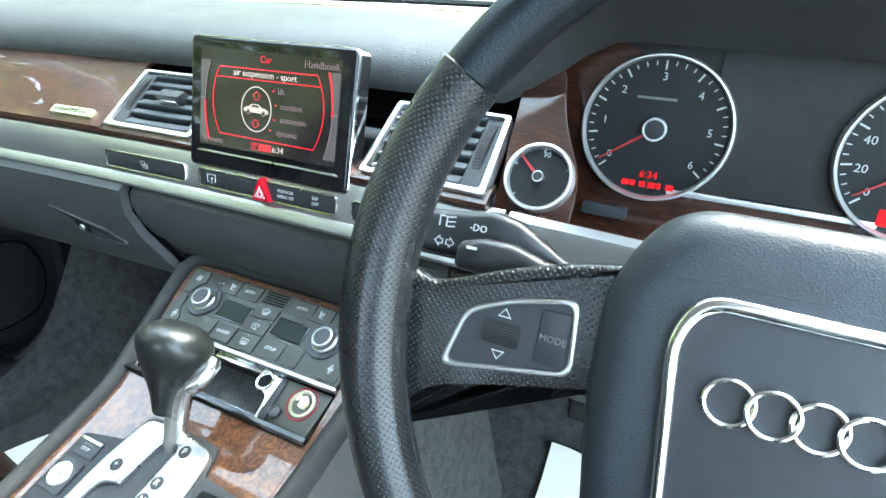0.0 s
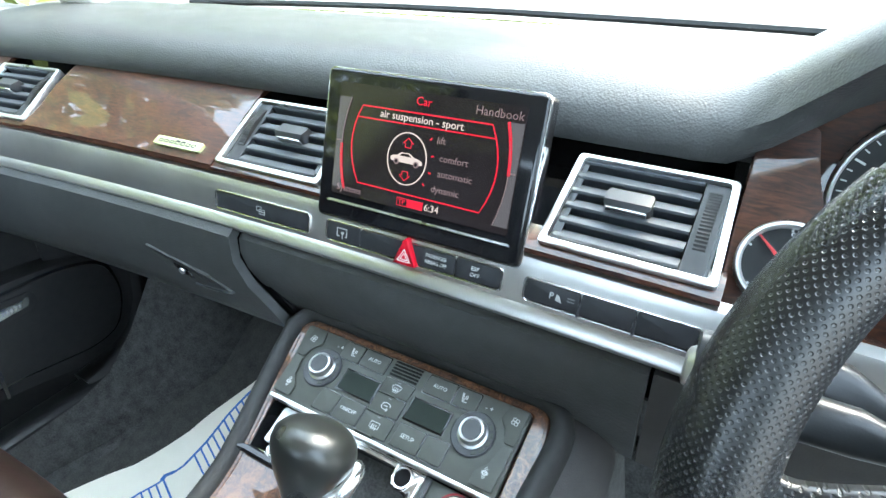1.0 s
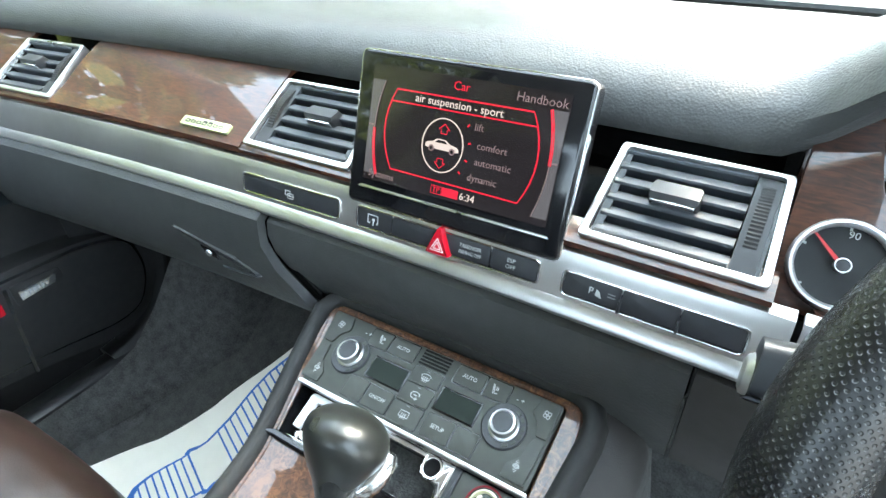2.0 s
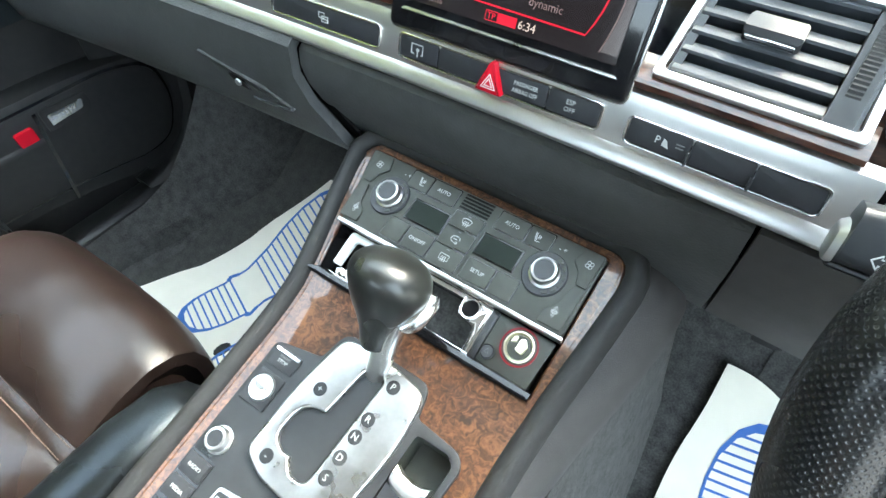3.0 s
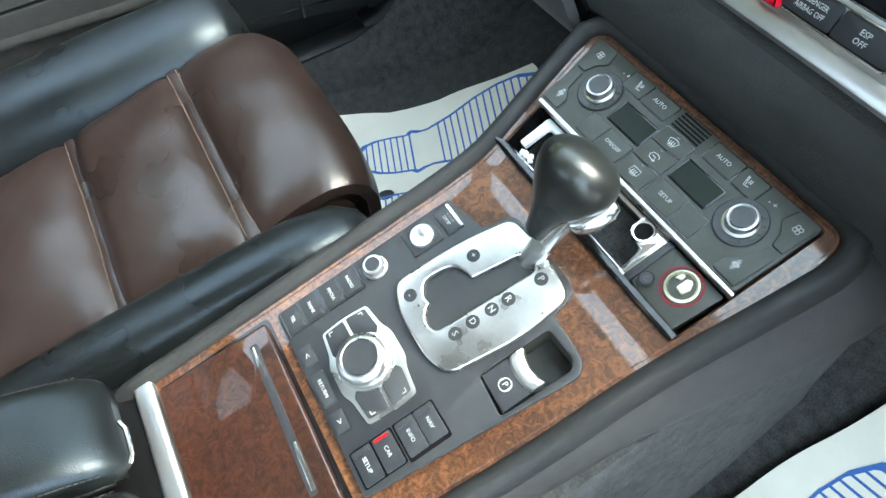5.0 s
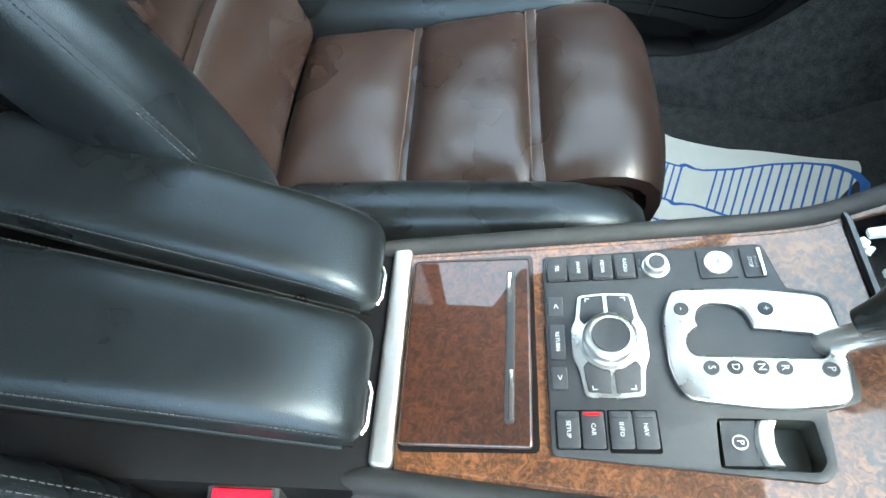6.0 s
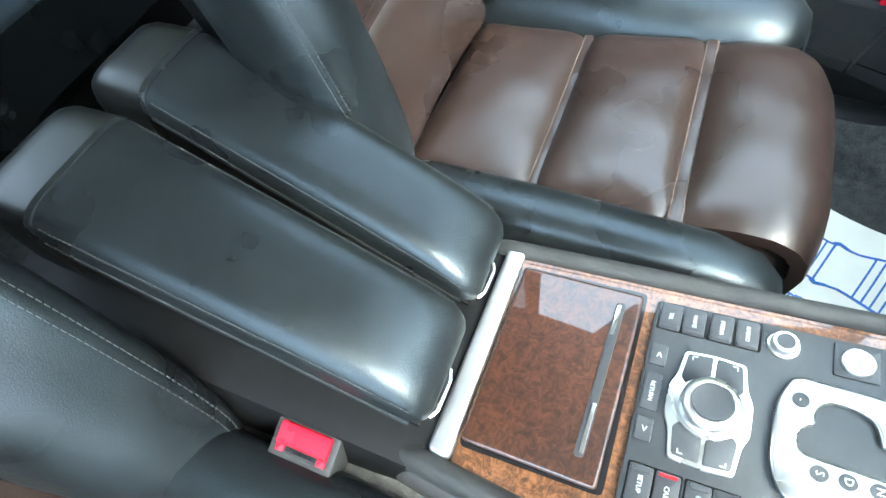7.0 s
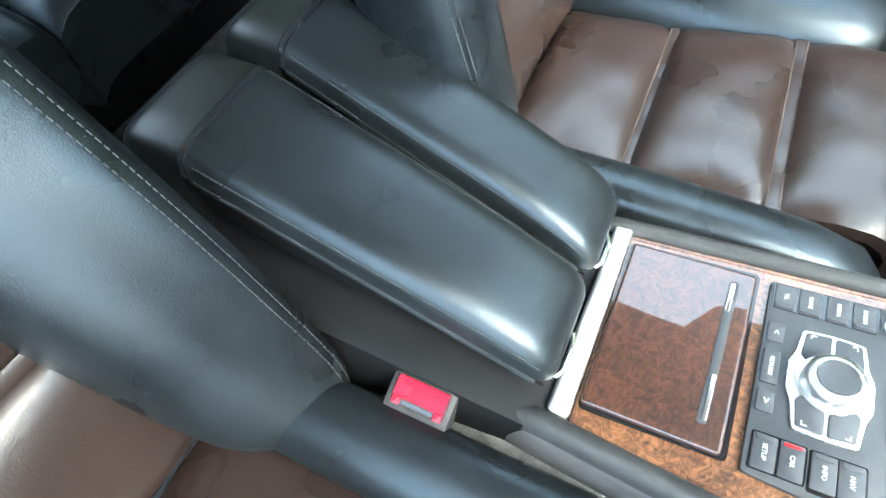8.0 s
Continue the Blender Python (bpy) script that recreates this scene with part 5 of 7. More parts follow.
# ---- seats ----
def seat(cx, s, name_label, oy=0.0):
    """A front seat; s turns its inner side to the console."""
    a = thing("front_seat", (cx, 0.0, 0.2), name_label, "car seat", "pair of front seats")
    X = lambda lx: cx + s * lx
    # running length along the cushion from the back to the nose
    pts = [(-0.205, 0.417), (-0.13, 0.427), (-0.055, 0.440), (0.02, 0.456), (0.092, 0.474), (0.15, 0.485), (0.185, 0.487), (0.212, 0.478), (0.229, 0.460), (0.236, 0.435), (0.236, 0.40), (0.232, 0.36)]
    if oy:
        pts[0] = (-0.205 + 1.65 * oy, 0.410)
    run = [0.0]
    for p, q in zip(pts, pts[1:]):
        run.append(run[-1] + math.dist(p, q))

    def cushion(lx, r, up):
        y, z = lerp(r, run, [p[0] for p in pts]), lerp(r, run, [p[1] for p in pts])
        y2, z2 = lerp(r + 0.004, run, [p[0] for p in pts]), lerp(r + 0.004, run, [p[1] for p in pts])
        d = Vector((0, y2 - y, z2 - z))
        d = d.normalized() if d.length > 1e-6 else Vector((0, 0, -1))
        n = Vector((0, -d.z, d.y))
        dish = 0.003 * (lx / 0.14) ** 2
        w = 0.0007 * math.sin(lx * 61 + r * 23) * math.sin(lx * 17 - r * 41) + 0.00022 * math.sin(lx * 150 + 40 * math.sin(r * 9) - r * 60) * math.sin(r * 70 + lx * 31) ** 2
        return Vector((X(lx), y, z)) + n * (up + dish + w)
    rA, rB = lerp(-0.055, [p[0] for p in pts[:7]], run[:7]), lerp(0.092, [p[0] for p in pts[:7]], run[:7])
    for r0, r1 in ((0.0, rA - 0.0045), (rA + 0.0045, rB - 0.0068), (rB + 0.0068, run[-1])):
        part("cushion_panel", pillow(-0.142, 0.142, r0, r1, cushion, 0.014, 0.011, 44, 40, power=2.2, edge=0.009), BROWN, a, "brown leather cushion panel")
    for rc, w, rows_of in ((rA, 0.0060, (-0.0040,)), (rB, 0.0082, (-0.0062, 0.0062))):
        welt = part("welt", loft([[cushion(lx, rc + k, h + 0.00006 * math.sin(lx * 940 + 90 * k) + 0.00005 * math.sin(lx * 1430 + 2) + 0.0003 * math.sin(lx * 97 + rc * 50)) for k, h in ((-w, -0.018), (-w, -0.0118), (-0.6 * w, -0.0108), (0.6 * w, -0.0108), (w, -0.0118), (w, -0.018))] for lx in [-0.141 + 0.282 * i / 180 for i in range(181)]]), BROWN, a, "flat stitched brown welt")
        for k in rows_of:
            part("stitching", join(*[tube([cushion(-0.138 + 0.276 * i / 70, rc + k, -0.0104), cushion(-0.1355 + 0.276 * i / 70, rc + k, -0.0104)], 0.0006, 4) for i in range(70)]), TAN, welt, "row of brown stitches")
    core = [(y, z - 0.016) for y, z in pts[:7]] + [(y - 0.010, z - 0.004) for y, z in pts[7:]] + [(0.20, 0.345), (pts[0][0], 0.345)]
    part("cushion_core", loft([[Vector((X(lx), y, z)) for y, z in core] for lx in (-0.1405, 0.1405)]), BROWN, a, "brown leather cushion side")
    part("seat_base", loft([[(X(-0.20), y, z0), (X(0.20), y, z0), (X(0.19), y, z1), (X(-0.19), y, z1)] for y, z0, z1 in ((-0.22, 0.23, 0.39), (0.05, 0.24, 0.42), (0.20, 0.30, 0.42))]), SHADESKIN, a, "dark seat frame")
    # cushion wings
    for side, nm in ((1, "inner"), (-1, "outer")):
        rings = []
        broad = 0.0 if side > 0 else 1.0
        for y, z, w, h in ((-0.23, 0.43, 0.020, 0.02), (-0.215, 0.432, 0.034, 0.045), (-0.15, 0.438, 0.038, 0.055), (-0.05, 0.447, 0.040, 0.055), (0.05, 0.457, 0.040, 0.052), (0.13, 0.464, 0.039, 0.048), (0.175, 0.464, 0.034, 0.042), (0.198, 0.458, 0.024, 0.030), (0.207, 0.452, 0.010, 0.014)):
            c = 0.178 + 0.016 * broad
            z = z - 0.010 * broad - (0.012 if oy else 0.0)
            w = w * (1 + 0.38 * broad)
            y = y + (1.6 * oy if y < -0.14 else 0.0)
            ring = []
            for i in range(28):
                t = 2 * math.pi * i / 28
                ca, sa = math.cos(t), math.sin(t)
                tip = 0.006 * ca + broad * (0.016 * ca + 0.012)
                ring.append(Vector((X(side * (c + w * math.copysign(abs(ca) ** 0.75, ca))), y, z - 0.02 + (h if sa > 0 else 0.06) * math.copysign(abs(sa) ** 0.8, sa) + tip)))
            rings.append(ring)
        wing = part("cushion_wing", loft(rings), LEATHER, a, "black leather side wing")
        drop = 0.004 if oy == 0 else 0.016
        for off in (0.0, 0.007):
            st = []
            for k in range(60):
                y = -0.20 + 0.385 * k / 60
                z = lerp(y, (-0.23, -0.15, -0.05, 0.05, 0.13, 0.175, 0.198), (0.430, 0.457, 0.467, 0.475, 0.479, 0.474, 0.46))
                st.append(tube([(X(side * (0.2085 + 0.5 * off)), y, z - drop - off), (X(side * (0.2085 + 0.5 * off)), y + 0.0038, z - drop + 0.0004 - off)], 0.0006, 4))
            part("stitching", join(*st), THREAD, wing, "row of grey stitches")
    # backrest, leaning back
    B = Vector((0, -0.195 + 1.65 * oy, 0.425))
    lean = radians(24 if oy == 0 else 32)
    U = Vector((0, -math.sin(lean), math.cos(lean)))
    N = Vector((0, math.cos(lean), math.sin(lean)))
    wide, mid, taper = (1.0, 0.183, 0.06) if oy == 0 else (1.28, 0.177, 0.0)

    puffed = 0.70 if oy == 0 else 1.0

    def back(lx, r, up):
        return B + Vector((X(lx), 0, 0)) + U * r + N * (up + 0.012 * (lx / 0.13) ** 2 + 0.02 * math.sin(r * 4.5))
    for r0, r1 in ((0.0, 0.15), (0.157, 0.30), (0.307, 0.45), (0.457, 0.60)):
        part("back_panel", pillow(-0.132, 0.132, r0, r1, back, 0.03, 0.010, 18, 14, edge=0.010), BROWN, a, "brown leather backrest panel")
    for r0 in (0.1535, 0.3035, 0.4535):
        part("welt", loft([[back(lx, r0 + k, h) for k, h in ((-0.006, -0.014), (-0.006, -0.005), (0, -0.0038), (0.006, -0.005), (0.006, -0.014))] for lx in [-0.13 + 0.26 * i / 16 for i in range(17)]]), BROWN, a, "stitched brown welt")
    KNOT_R = (0.0, 0.006, 0.018, 0.05, 0.12, 0.22, 0.35, 0.48, 0.60, 0.66)
    KNOT_BACK = (0.02, 0.035, 0.05, 0.06, 0.07, 0.07, 0.07, 0.06, 0.05, 0.03)
    if oy == 0:
        knot_w = (0.020, 0.031, 0.040, 0.052, 0.058, 0.060, 0.058, 0.050, 0.045, 0.030)
        knot_f = [puffed * k for k in (0.010, 0.032, 0.051, 0.072, 0.082, 0.085, 0.075, 0.055, 0.035, 0.01)]
    else:
        knot_w = (0.022, 0.033, 0.0415, 0.0515, 0.0575, 0.060, 0.058, 0.050, 0.045, 0.030)
        knot_f = (0.026, 0.052, 0.068, 0.082, 0.084, 0.085, 0.075, 0.055, 0.035, 0.01)
    WING_R = [0.0, 0.003, 0.006, 0.011, 0.018, 0.027, 0.038] + [0.05 + 0.61 * i / 26 for i in range(27)]
    for side in (1, -1):
        low = 0.0 if oy == 0 else 0.072
        rings = []
        for r in WING_R:
            w, f, bk = (eased(r, KNOT_R, k) for k in (knot_w, knot_f, KNOT_BACK))
            ring = []
            for i in range(24):
                t = 2 * math.pi * i / 24
                ca, sa = math.cos(t), math.sin(t)
                lx = side * (mid - taper * min(r, 0.4) + 0.86 * wide * w * math.copysign(abs(ca) ** 0.8, ca))
                rr = r - low * max(0.0, 1 - r / 0.35)
                up = (f if sa > 0 else bk) * math.copysign(abs(sa) ** (0.85 if oy == 0 else 0.6), sa) + (0.010 if oy == 0 else 0.030) * ca - (0.0 if oy == 0 else -0.006)
                ring.append(B + Vector((X(lx), 0, 0)) + U * rr + N * up)
            rings.append(ring)
        start = 0.03 if oy == 0 else 0.012
        wing = part("back_wing", loft(rings), LEATHER, a, "black leather backrest wing")
        for t in ((0.62, 0.74) if oy == 0 else (0.84, 1.02)):
            st = []
            for k in range(130):
                q = []
                for r in (start + (0.63 - start) * k / 130, start + 0.0030 + (0.63 - start) * k / 130):
                    w, f = eased(r, KNOT_R, knot_w) + 0.0006, eased(r, KNOT_R, knot_f) + 0.0006
                    lx = side * (mid - taper * min(r, 0.4) + 0.86 * wide * w * math.cos(t) ** 0.8)
                    q.append(B + Vector((X(lx), 0, 0)) + U * (r - low * max(0.0, 1 - r / 0.35)) + N * (f * math.sin(t) ** (0.85 if oy == 0 else 0.6) + (0.010 if oy == 0 else 0.030) * math.cos(t) - (0.0 if oy == 0 else -0.006)))
                st.append(tube(q, 0.0006, 4))
            part("stitching", join(*st), THREAD, wing, "row of grey stitches")
    part("back_shell", loft([[B + Vector((X(lx), 0, 0)) + U * r + N * up for lx, up in ((-0.2, -0.02), (0.2, -0.02), (0.18, -0.10), (-0.18, -0.10))] for r in (0.0, 0.3, 0.62, 0.68)]), SHADESKIN, a, "dark seat back shell")
    return a


seat(-0.338, 1, "passenger seat in brown leather with black wings")
seat(0.345, -1, "driver seat in brown leather with black wings", -0.065)
bench = thing("rear_bench", (0, -1.1, 0.2), "rear bench seat in black leather", "rear seat")
for x0, x1 in ((-0.64, -0.12), (-0.115, 0.115), (0.12, 0.64)):
    part("bench_cushion", pillow(x0, x1, -1.30, -0.80, lambda x, y, up: Vector((x, y, 0.43 + 0.12 * (y + 1.2) * 0.5 + up)), 0.12, 0.02, 14, 12, edge=0.03), LEATHER, bench)
    part("bench_back", pillow(x0, x1, 0.0, 0.55, lambda x, y, up: Vector((x, -1.28 - 0.35 * y + up, 0.45 + y)), 0.10, 0.02, 14, 12, edge=0.03), LEATHER, bench)
part("bench_base", loft([[(-0.64, y, z0), (0.64, y, z0), (0.64, y, z1), (-0.64, y, z1)] for y, z0, z1 in ((-1.35, 0.19, 0.36), (-0.84, 0.19, 0.38))]), SHADESKIN, bench)

# ---- belt buckle ----
buckle = thing("seat_belt_buckle", (0.115, -0.14, 0.40), "red-buttoned belt buckle beside the console", "belt buckle")
bf = frame_map((0.1225, -0.142, 0.464), (0.0, 1.0, 0.05), (-0.93, 0.0, 0.36))
part("buckle_case", mapped(plate([rounded([(-0.0285, -0.0200), (0.0285, -0.0200), (0.0285, 0.0165), (-0.0285, 0.0165)], 0.005)], -0.06, 0.0004, 0.003), bf), RUBBER, buckle, "black buckle case")
part("case_edge", mapped(plate([rect(-0.0245, 0.0245, -0.0142, 0.0142, 0.003), rect(-0.0228, 0.0228, -0.0125, 0.0125, 0.003)], -0.0005, 0.0014), bf), RUBBER, buckle)
part("release_button", mapped(loft([[Vector((x, y, h)) for y, h in ((-0.0060, -0.004), (-0.0062, 0.0030), (-0.0045, 0.0055), (0.000, 0.0050), (0.008, 0.0050), (0.0115, 0.0040), (0.0122, -0.004))] for x in (-0.0222, -0.0205, 0.0205, 0.0222)]), bf), RED, buckle, "glossy red release button")
part("slot", mapped(plate([rect(-0.014, 0.014, -0.0108, -0.0075, 0.001)], -0.003, 0.0008), bf), GLOSS, buckle, "dark tongue slot")
for x0, x1 in ((-0.0222, -0.0150), (0.0150, 0.0222)):
    part("button_side", mapped(plate([rect(x0, x1, -0.0122, -0.0055, 0.001)], -0.004, 0.0030, 0.001), bf), RED, buckle)
part("stalk", tube([(0.121, -0.146, 0.42), (0.128, -0.165, 0.36), (0.13, -0.18, 0.30)], 0.014, 8), RUBBER, buckle)

# ---- screen ----
screen = thing("dash_screen", (0, 0.47, 0.74), "raised dash screen showing a red car menu", "screen")
sf = frame_map((0.002, 0.4425, 0.7370), (1, 0, 0), (0, 0.036, 0.107))
part("housing", mapped(plate([rect(-0.0955, 0.0895, -0.006, 0.1130, 0.006, 5)], -0.020, 0.0, 0.003, 3), sf), GLOSS, screen, "gloss black housing")
part("bright_edge", mapped(plate([rect(-0.0963, 0.0903, -0.007, 0.1138, 0.007, 5), rect(-0.0945, 0.0885, -0.005, 0.1120, 0.006, 5)], -0.005, -0.0018, 0.001), sf), CHROME, screen, "thin chrome edge")
part("lower_bezel", mapped(plate([rounded([(-0.0860, 0.0075), (0.0800, 0.0075), (0.0780, 0.0096), (-0.0830, 0.0096)], 0.001)], 0.0, 0.0012, 0.0006), sf), SILVER, screen, "bright bevel under the display")
part("display", mapped(plate([rect(-0.0815, 0.0760, 0.0150, 0.1030, 0.001)], 0.0, 0.0008), sf), SCREEN_DARK, screen, "lit dark display")
line([(-0.058, 0.0875), (0.0525, 0.0885)] + [(0.0525 + 0.0085 * (1 - ((t - 0.5) * 2) ** 2), 0.0885 - 0.062 * t) for t in [i / 8 for i in range(1, 9)]] + [(-0.056, 0.0275)] + [(-0.056 - 0.0085 * (1 - ((t - 0.5) * 2) ** 2) - 0.002 * t, 0.0275 + 0.060 * t) for t in [i / 8 for i in range(1, 8)]], 0.0011, SCREEN_RED, screen, closed=True)
line([(-0.0625, 0.0785), (0.0565, 0.0795)], 0.0010, SCREEN_RED, screen)
for s, x in ((-1, -0.0690), (1, 0.0640)):
    side_pts = [(x + s * 0.006 * (1 - ((t - 0.5) * 2) ** 2), 0.0200 + 0.072 * t) for t in [i / 8 for i in range(9)]]
    edge_x = -0.0810 if s < 0 else 0.0755
    part("side_field", mapped(plate([[Vector((edge_x, 0.0200))] + [Vector(p) for p in side_pts] + [Vector((edge_x, 0.092))]], 0.0007, 0.0011), sf), SCREEN_SIDE, screen, smooth=False)
    line(side_pts[4:] if s > 0 else side_pts[:5], 0.0022, SCREEN_RED, screen, 0.0012)
    line(side_pts, 0.0006, SCREEN_GREY, screen, 0.0012)
    line([(edge_x - s * 0.0005, 0.058), (x + s * 0.007, 0.058)], 0.0009, SCREEN_GREY, screen, 0.0012)
RX, RY = -0.0130, 0.0535
line([(RX + 0.0172 * math.cos(2 * math.pi * i / 36), RY + 0.0195 * math.sin(2 * math.pi * i / 36)) for i in range(36)], 0.0009, SCREEN_WHITE, screen, closed=True)
car_pts = [(-0.0142, -0.0020), (-0.0142, 0.0006), (-0.0120, 0.0018), (-0.0085, 0.0024), (-0.0050, 0.0048), (0.0020, 0.0050), (0.0062, 0.0024), (0.0108, 0.0016), (0.0136, 0.0002), (0.0140, -0.0022), (0.0110, -0.0028), (-0.0110, -0.0026)]
part("car_sign", mapped(plate([[Vector((RX + x, RY - 0.0005 + y)) for x, y in car_pts]], 0.0008, 0.0012), sf), SCREEN_WHITE, screen, smooth=False)
part("car_window", mapped(plate([[Vector((RX + x, RY - 0.0005 + y)) for x, y in ((-0.0062, 0.0022), (-0.0040, 0.0041), (0.0016, 0.0042), (0.0044, 0.0022))]], 0.0011, 0.0014), sf), SCREEN_DARK, screen, smooth=False)
for x in (-0.0088, 0.0088):
    part("car_sign", mapped(plate([circle(RX + x, RY - 0.0030, 0.0024, 14)], 0.0008, 0.0014), sf), SCREEN_GREY, screen, smooth=False)
    part("car_sign", mapped(plate([circle(RX + x, RY - 0.0030, 0.0013, 12)], 0.0013, 0.0016), sf), SCREEN_DARK, screen, smooth=False)
for k, y in ((1, RY + 0.0115), (-1, RY - 0.0125)):
    line([(RX - 0.0025, y - k * 0.003), (RX - 0.0025, y), (RX - 0.0045, y), (RX, y + k * 0.004), (RX + 0.0045, y), (RX + 0.0025, y), (RX + 0.0025, y - k * 0.003)], 0.0007, SCREEN_RED, screen, closed=True)
for t, x, y, size, m, al in (("Car", -0.0040, 0.0965, 0.0088, SCREEN_RED, "CENTER"), ("Handbook", 0.0745, 0.0965, 0.0086, SCREEN_GREY, "RIGHT"), ("air suspension - sport", -0.0050, 0.0835, 0.0082, SCREEN_WHITE, "CENTER"),
                             ("lift", 0.0110, 0.0712, 0.0072, SCREEN_GREY, "LEFT"), ("comfort", 0.0150, 0.0588, 0.0072, SCREEN_GREY, "LEFT"), ("automatic", 0.0150, 0.0475, 0.0072, SCREEN_GREY, "LEFT"), ("dynamic", 0.0112, 0.0357, 0.0072, SCREEN_GREY, "LEFT"),
                             ("Systems", -0.0760, 0.0205, 0.0076, SCREEN_GREY, "LEFT"), ("6:34", 0.0075, 0.0205, 0.0075, SCREEN_WHITE, "LEFT")):
    words(t, size, at_map(sf, x, y, 0.0008), m, screen, "menu_text", align=al)
part("status_field", mapped(plate([rect(-0.0075, 0.0062, 0.0175, 0.0238)], 0.0008, 0.0012), sf), SCREEN_RED, screen, smooth=False)
line(rect(-0.0170, -0.0080, 0.0177, 0.0236), 0.0006, SCREEN_RED, screen, closed=True)
words("TP", 0.0058, at_map(sf, -0.0125, 0.0206, 0.0008), SCREEN_RED, screen, "menu_text")
for x, y, a in ((0.0052, 0.0705, 0.8), (0.0078, 0.0588, 0.3), (0.0072, 0.0470, -0.3), (0.0035, 0.0380, -0.8)):
    line([(x, y), (x + 0.0022 * math.cos(a), y + 0.0022 * math.sin(a))], 0.0012, SCREEN_RED, screen)


# ---- dash vents ----
def vent(xl, xr, wheel_side, label, knob_x=None):
    a = thing("air_vent", ((xl + xr) / 2, 0.48, 0.75), label, "air vent", "dash air vents")
    cx = (xl + xr) / 2
    w = (xr - xl) / 2
    o = dash_map(cx, 0.4527, 0.7488)
    vf = frame_map(o, (1, -0.17 * cx, 0), (0, 0.0695, 0.0445))
    H = 0.079
    part("surround", mapped(plate([rounded([(-w, 0), (w, 0), (w - 0.004, H), (-w + 0.004, H)], 0.004), rounded([(-w + 0.0055, 0.0055), (w - 0.0055, 0.0055), (w - 0.009, H - 0.0035), (-w + 0.009, H - 0.0035)], 0.003)], -0.008, 0.004, 0.0016), vf), SILVER, a, "satin silver surround")
    part("duct", mapped(plate([rect(-w + 0.003, w - 0.003, 0.003, H - 0.002)], -0.050, -0.032), vf), GLOSS, a, "dark duct")
    for side in (-1, 1):
        part("duct_wall", mapped(plate([rect(side * (w - 0.010) - 0.003, side * (w - 0.010) + 0.003, 0.004, H - 0.003)], -0.034, 0.0), vf), GLOSS, a)
    wx = wheel_side * (w - 0.0165)
    part("wheel_panel", mapped(plate([rect(wx - 0.0075, wx + 0.0075, 0.0055, H - 0.004, 0.001)], -0.02, 0.0005, 0.0006), vf), PANEL, a)
    wheel = part("thumb_wheel", mapped(loft([[Vector((wx + x, 0.022 + 0.048 * t, 0.0005 + 0.0045 * math.sin(math.pi * t) - (0.0006 if i % 2 else 0))) for x in (-0.0038, 0.0038)] + [Vector((wx + 0.0038, 0.022 + 0.048 * t, -0.004)), Vector((wx - 0.0038, 0.022 + 0.048 * t, -0.004))] for i, t in enumerate([k / 36 for k in range(37)])]), vf), RUBBER, a, "ribbed thumb wheel")
    x0, x1 = (-w + 0.0085, wx - 0.0082) if wheel_side > 0 else (wx + 0.0082, w - 0.0085)
    for k in range(6):
        y = 0.0075 + 0.0128 * k
        part("slat", mapped(loft([[Vector((x, y + dv, h)) for dv, h in ((0.0, -0.010), (0.0004, 0.0003), (0.0016, 0.0016), (0.0030, 0.0014), (0.0092, -0.0022), (0.0100, -0.0120), (0.0085, -0.013))] for x in (x0, x1)]), vf), LIGHTPLASTIC, a, "dark grey slat")
    kx = (x0 + x1) / 2
    knob = part("slider", mapped(loft([[Vector((kx + x, y, h)) for y, h in ((0.0375 - e, 0.0), (0.0375 - e, 0.0085), (0.041, 0.0105), (0.052 + e, 0.0075), (0.0535 + e, 0.0), (0.045, -0.012))] for x, e in ((-0.0155, -0.002), (-0.014, 0.0), (0.014, 0.0), (0.0155, -0.002))]), vf), PANEL, a, "grey slider")
    part("slider_edge", mapped(plate([rect(kx - 0.0135, kx + 0.0135, 0.0362, 0.0382, 0.0006)], 0.001, 0.0075, 0.0005), vf), CHROME, knob, "bright slider edge")
    return a


vent(0.0985, 0.2145, 1, "silver-framed air vent between screen and dials")
vent(-0.2225, -0.0985, -1, "silver-framed air vent half behind the screen")
vent(-0.640, -0.523, 1, "silver-framed air vent at the passenger end")

# ---- badge and switches on the strips ----
wf = frame_map(dash_map(-0.2780, 0.4560, 0.7521) + Vector((0, -0.0010, 0.0018)), (1, 0.049, 0), (0, 0.0255, 0.014))
badge = thing("model_badge", dash_map(-0.29, 0.4745, 0.744), "small pale badge with dark marks on the wood strip", "badge")
part("badge_plate", mapped(plate([rect(-0.0320, 0.0320, 0.0000, 0.0108, 0.0022)], -0.003, 0.0012, 0.0005), wf), mat("pale_brass", (0.5, 0.54, 0.3), 0.45, metal=0.8, scale=150), badge)
for k in range(7):
    part("mark", mapped(plate([rect(-0.0262 + 0.0076 * k, -0.0262 + 0.0076 * k + 0.0058, 0.0032, 0.0086 if k in (3, 4) else 0.0072, 0.0011), rect(-0.0252 + 0.0076 * k, -0.0252 + 0.0076 * k + 0.0038, 0.0042, 0.0062, 0.0008)], 0.0011, 0.0016), wf), PANEL, badge)
bank_f = lambda cx: frame_map(dash_map(cx, 0.4375, 0.7050), (1, -0.17 * cx, 0), (0, 0.0075, 0.0300))


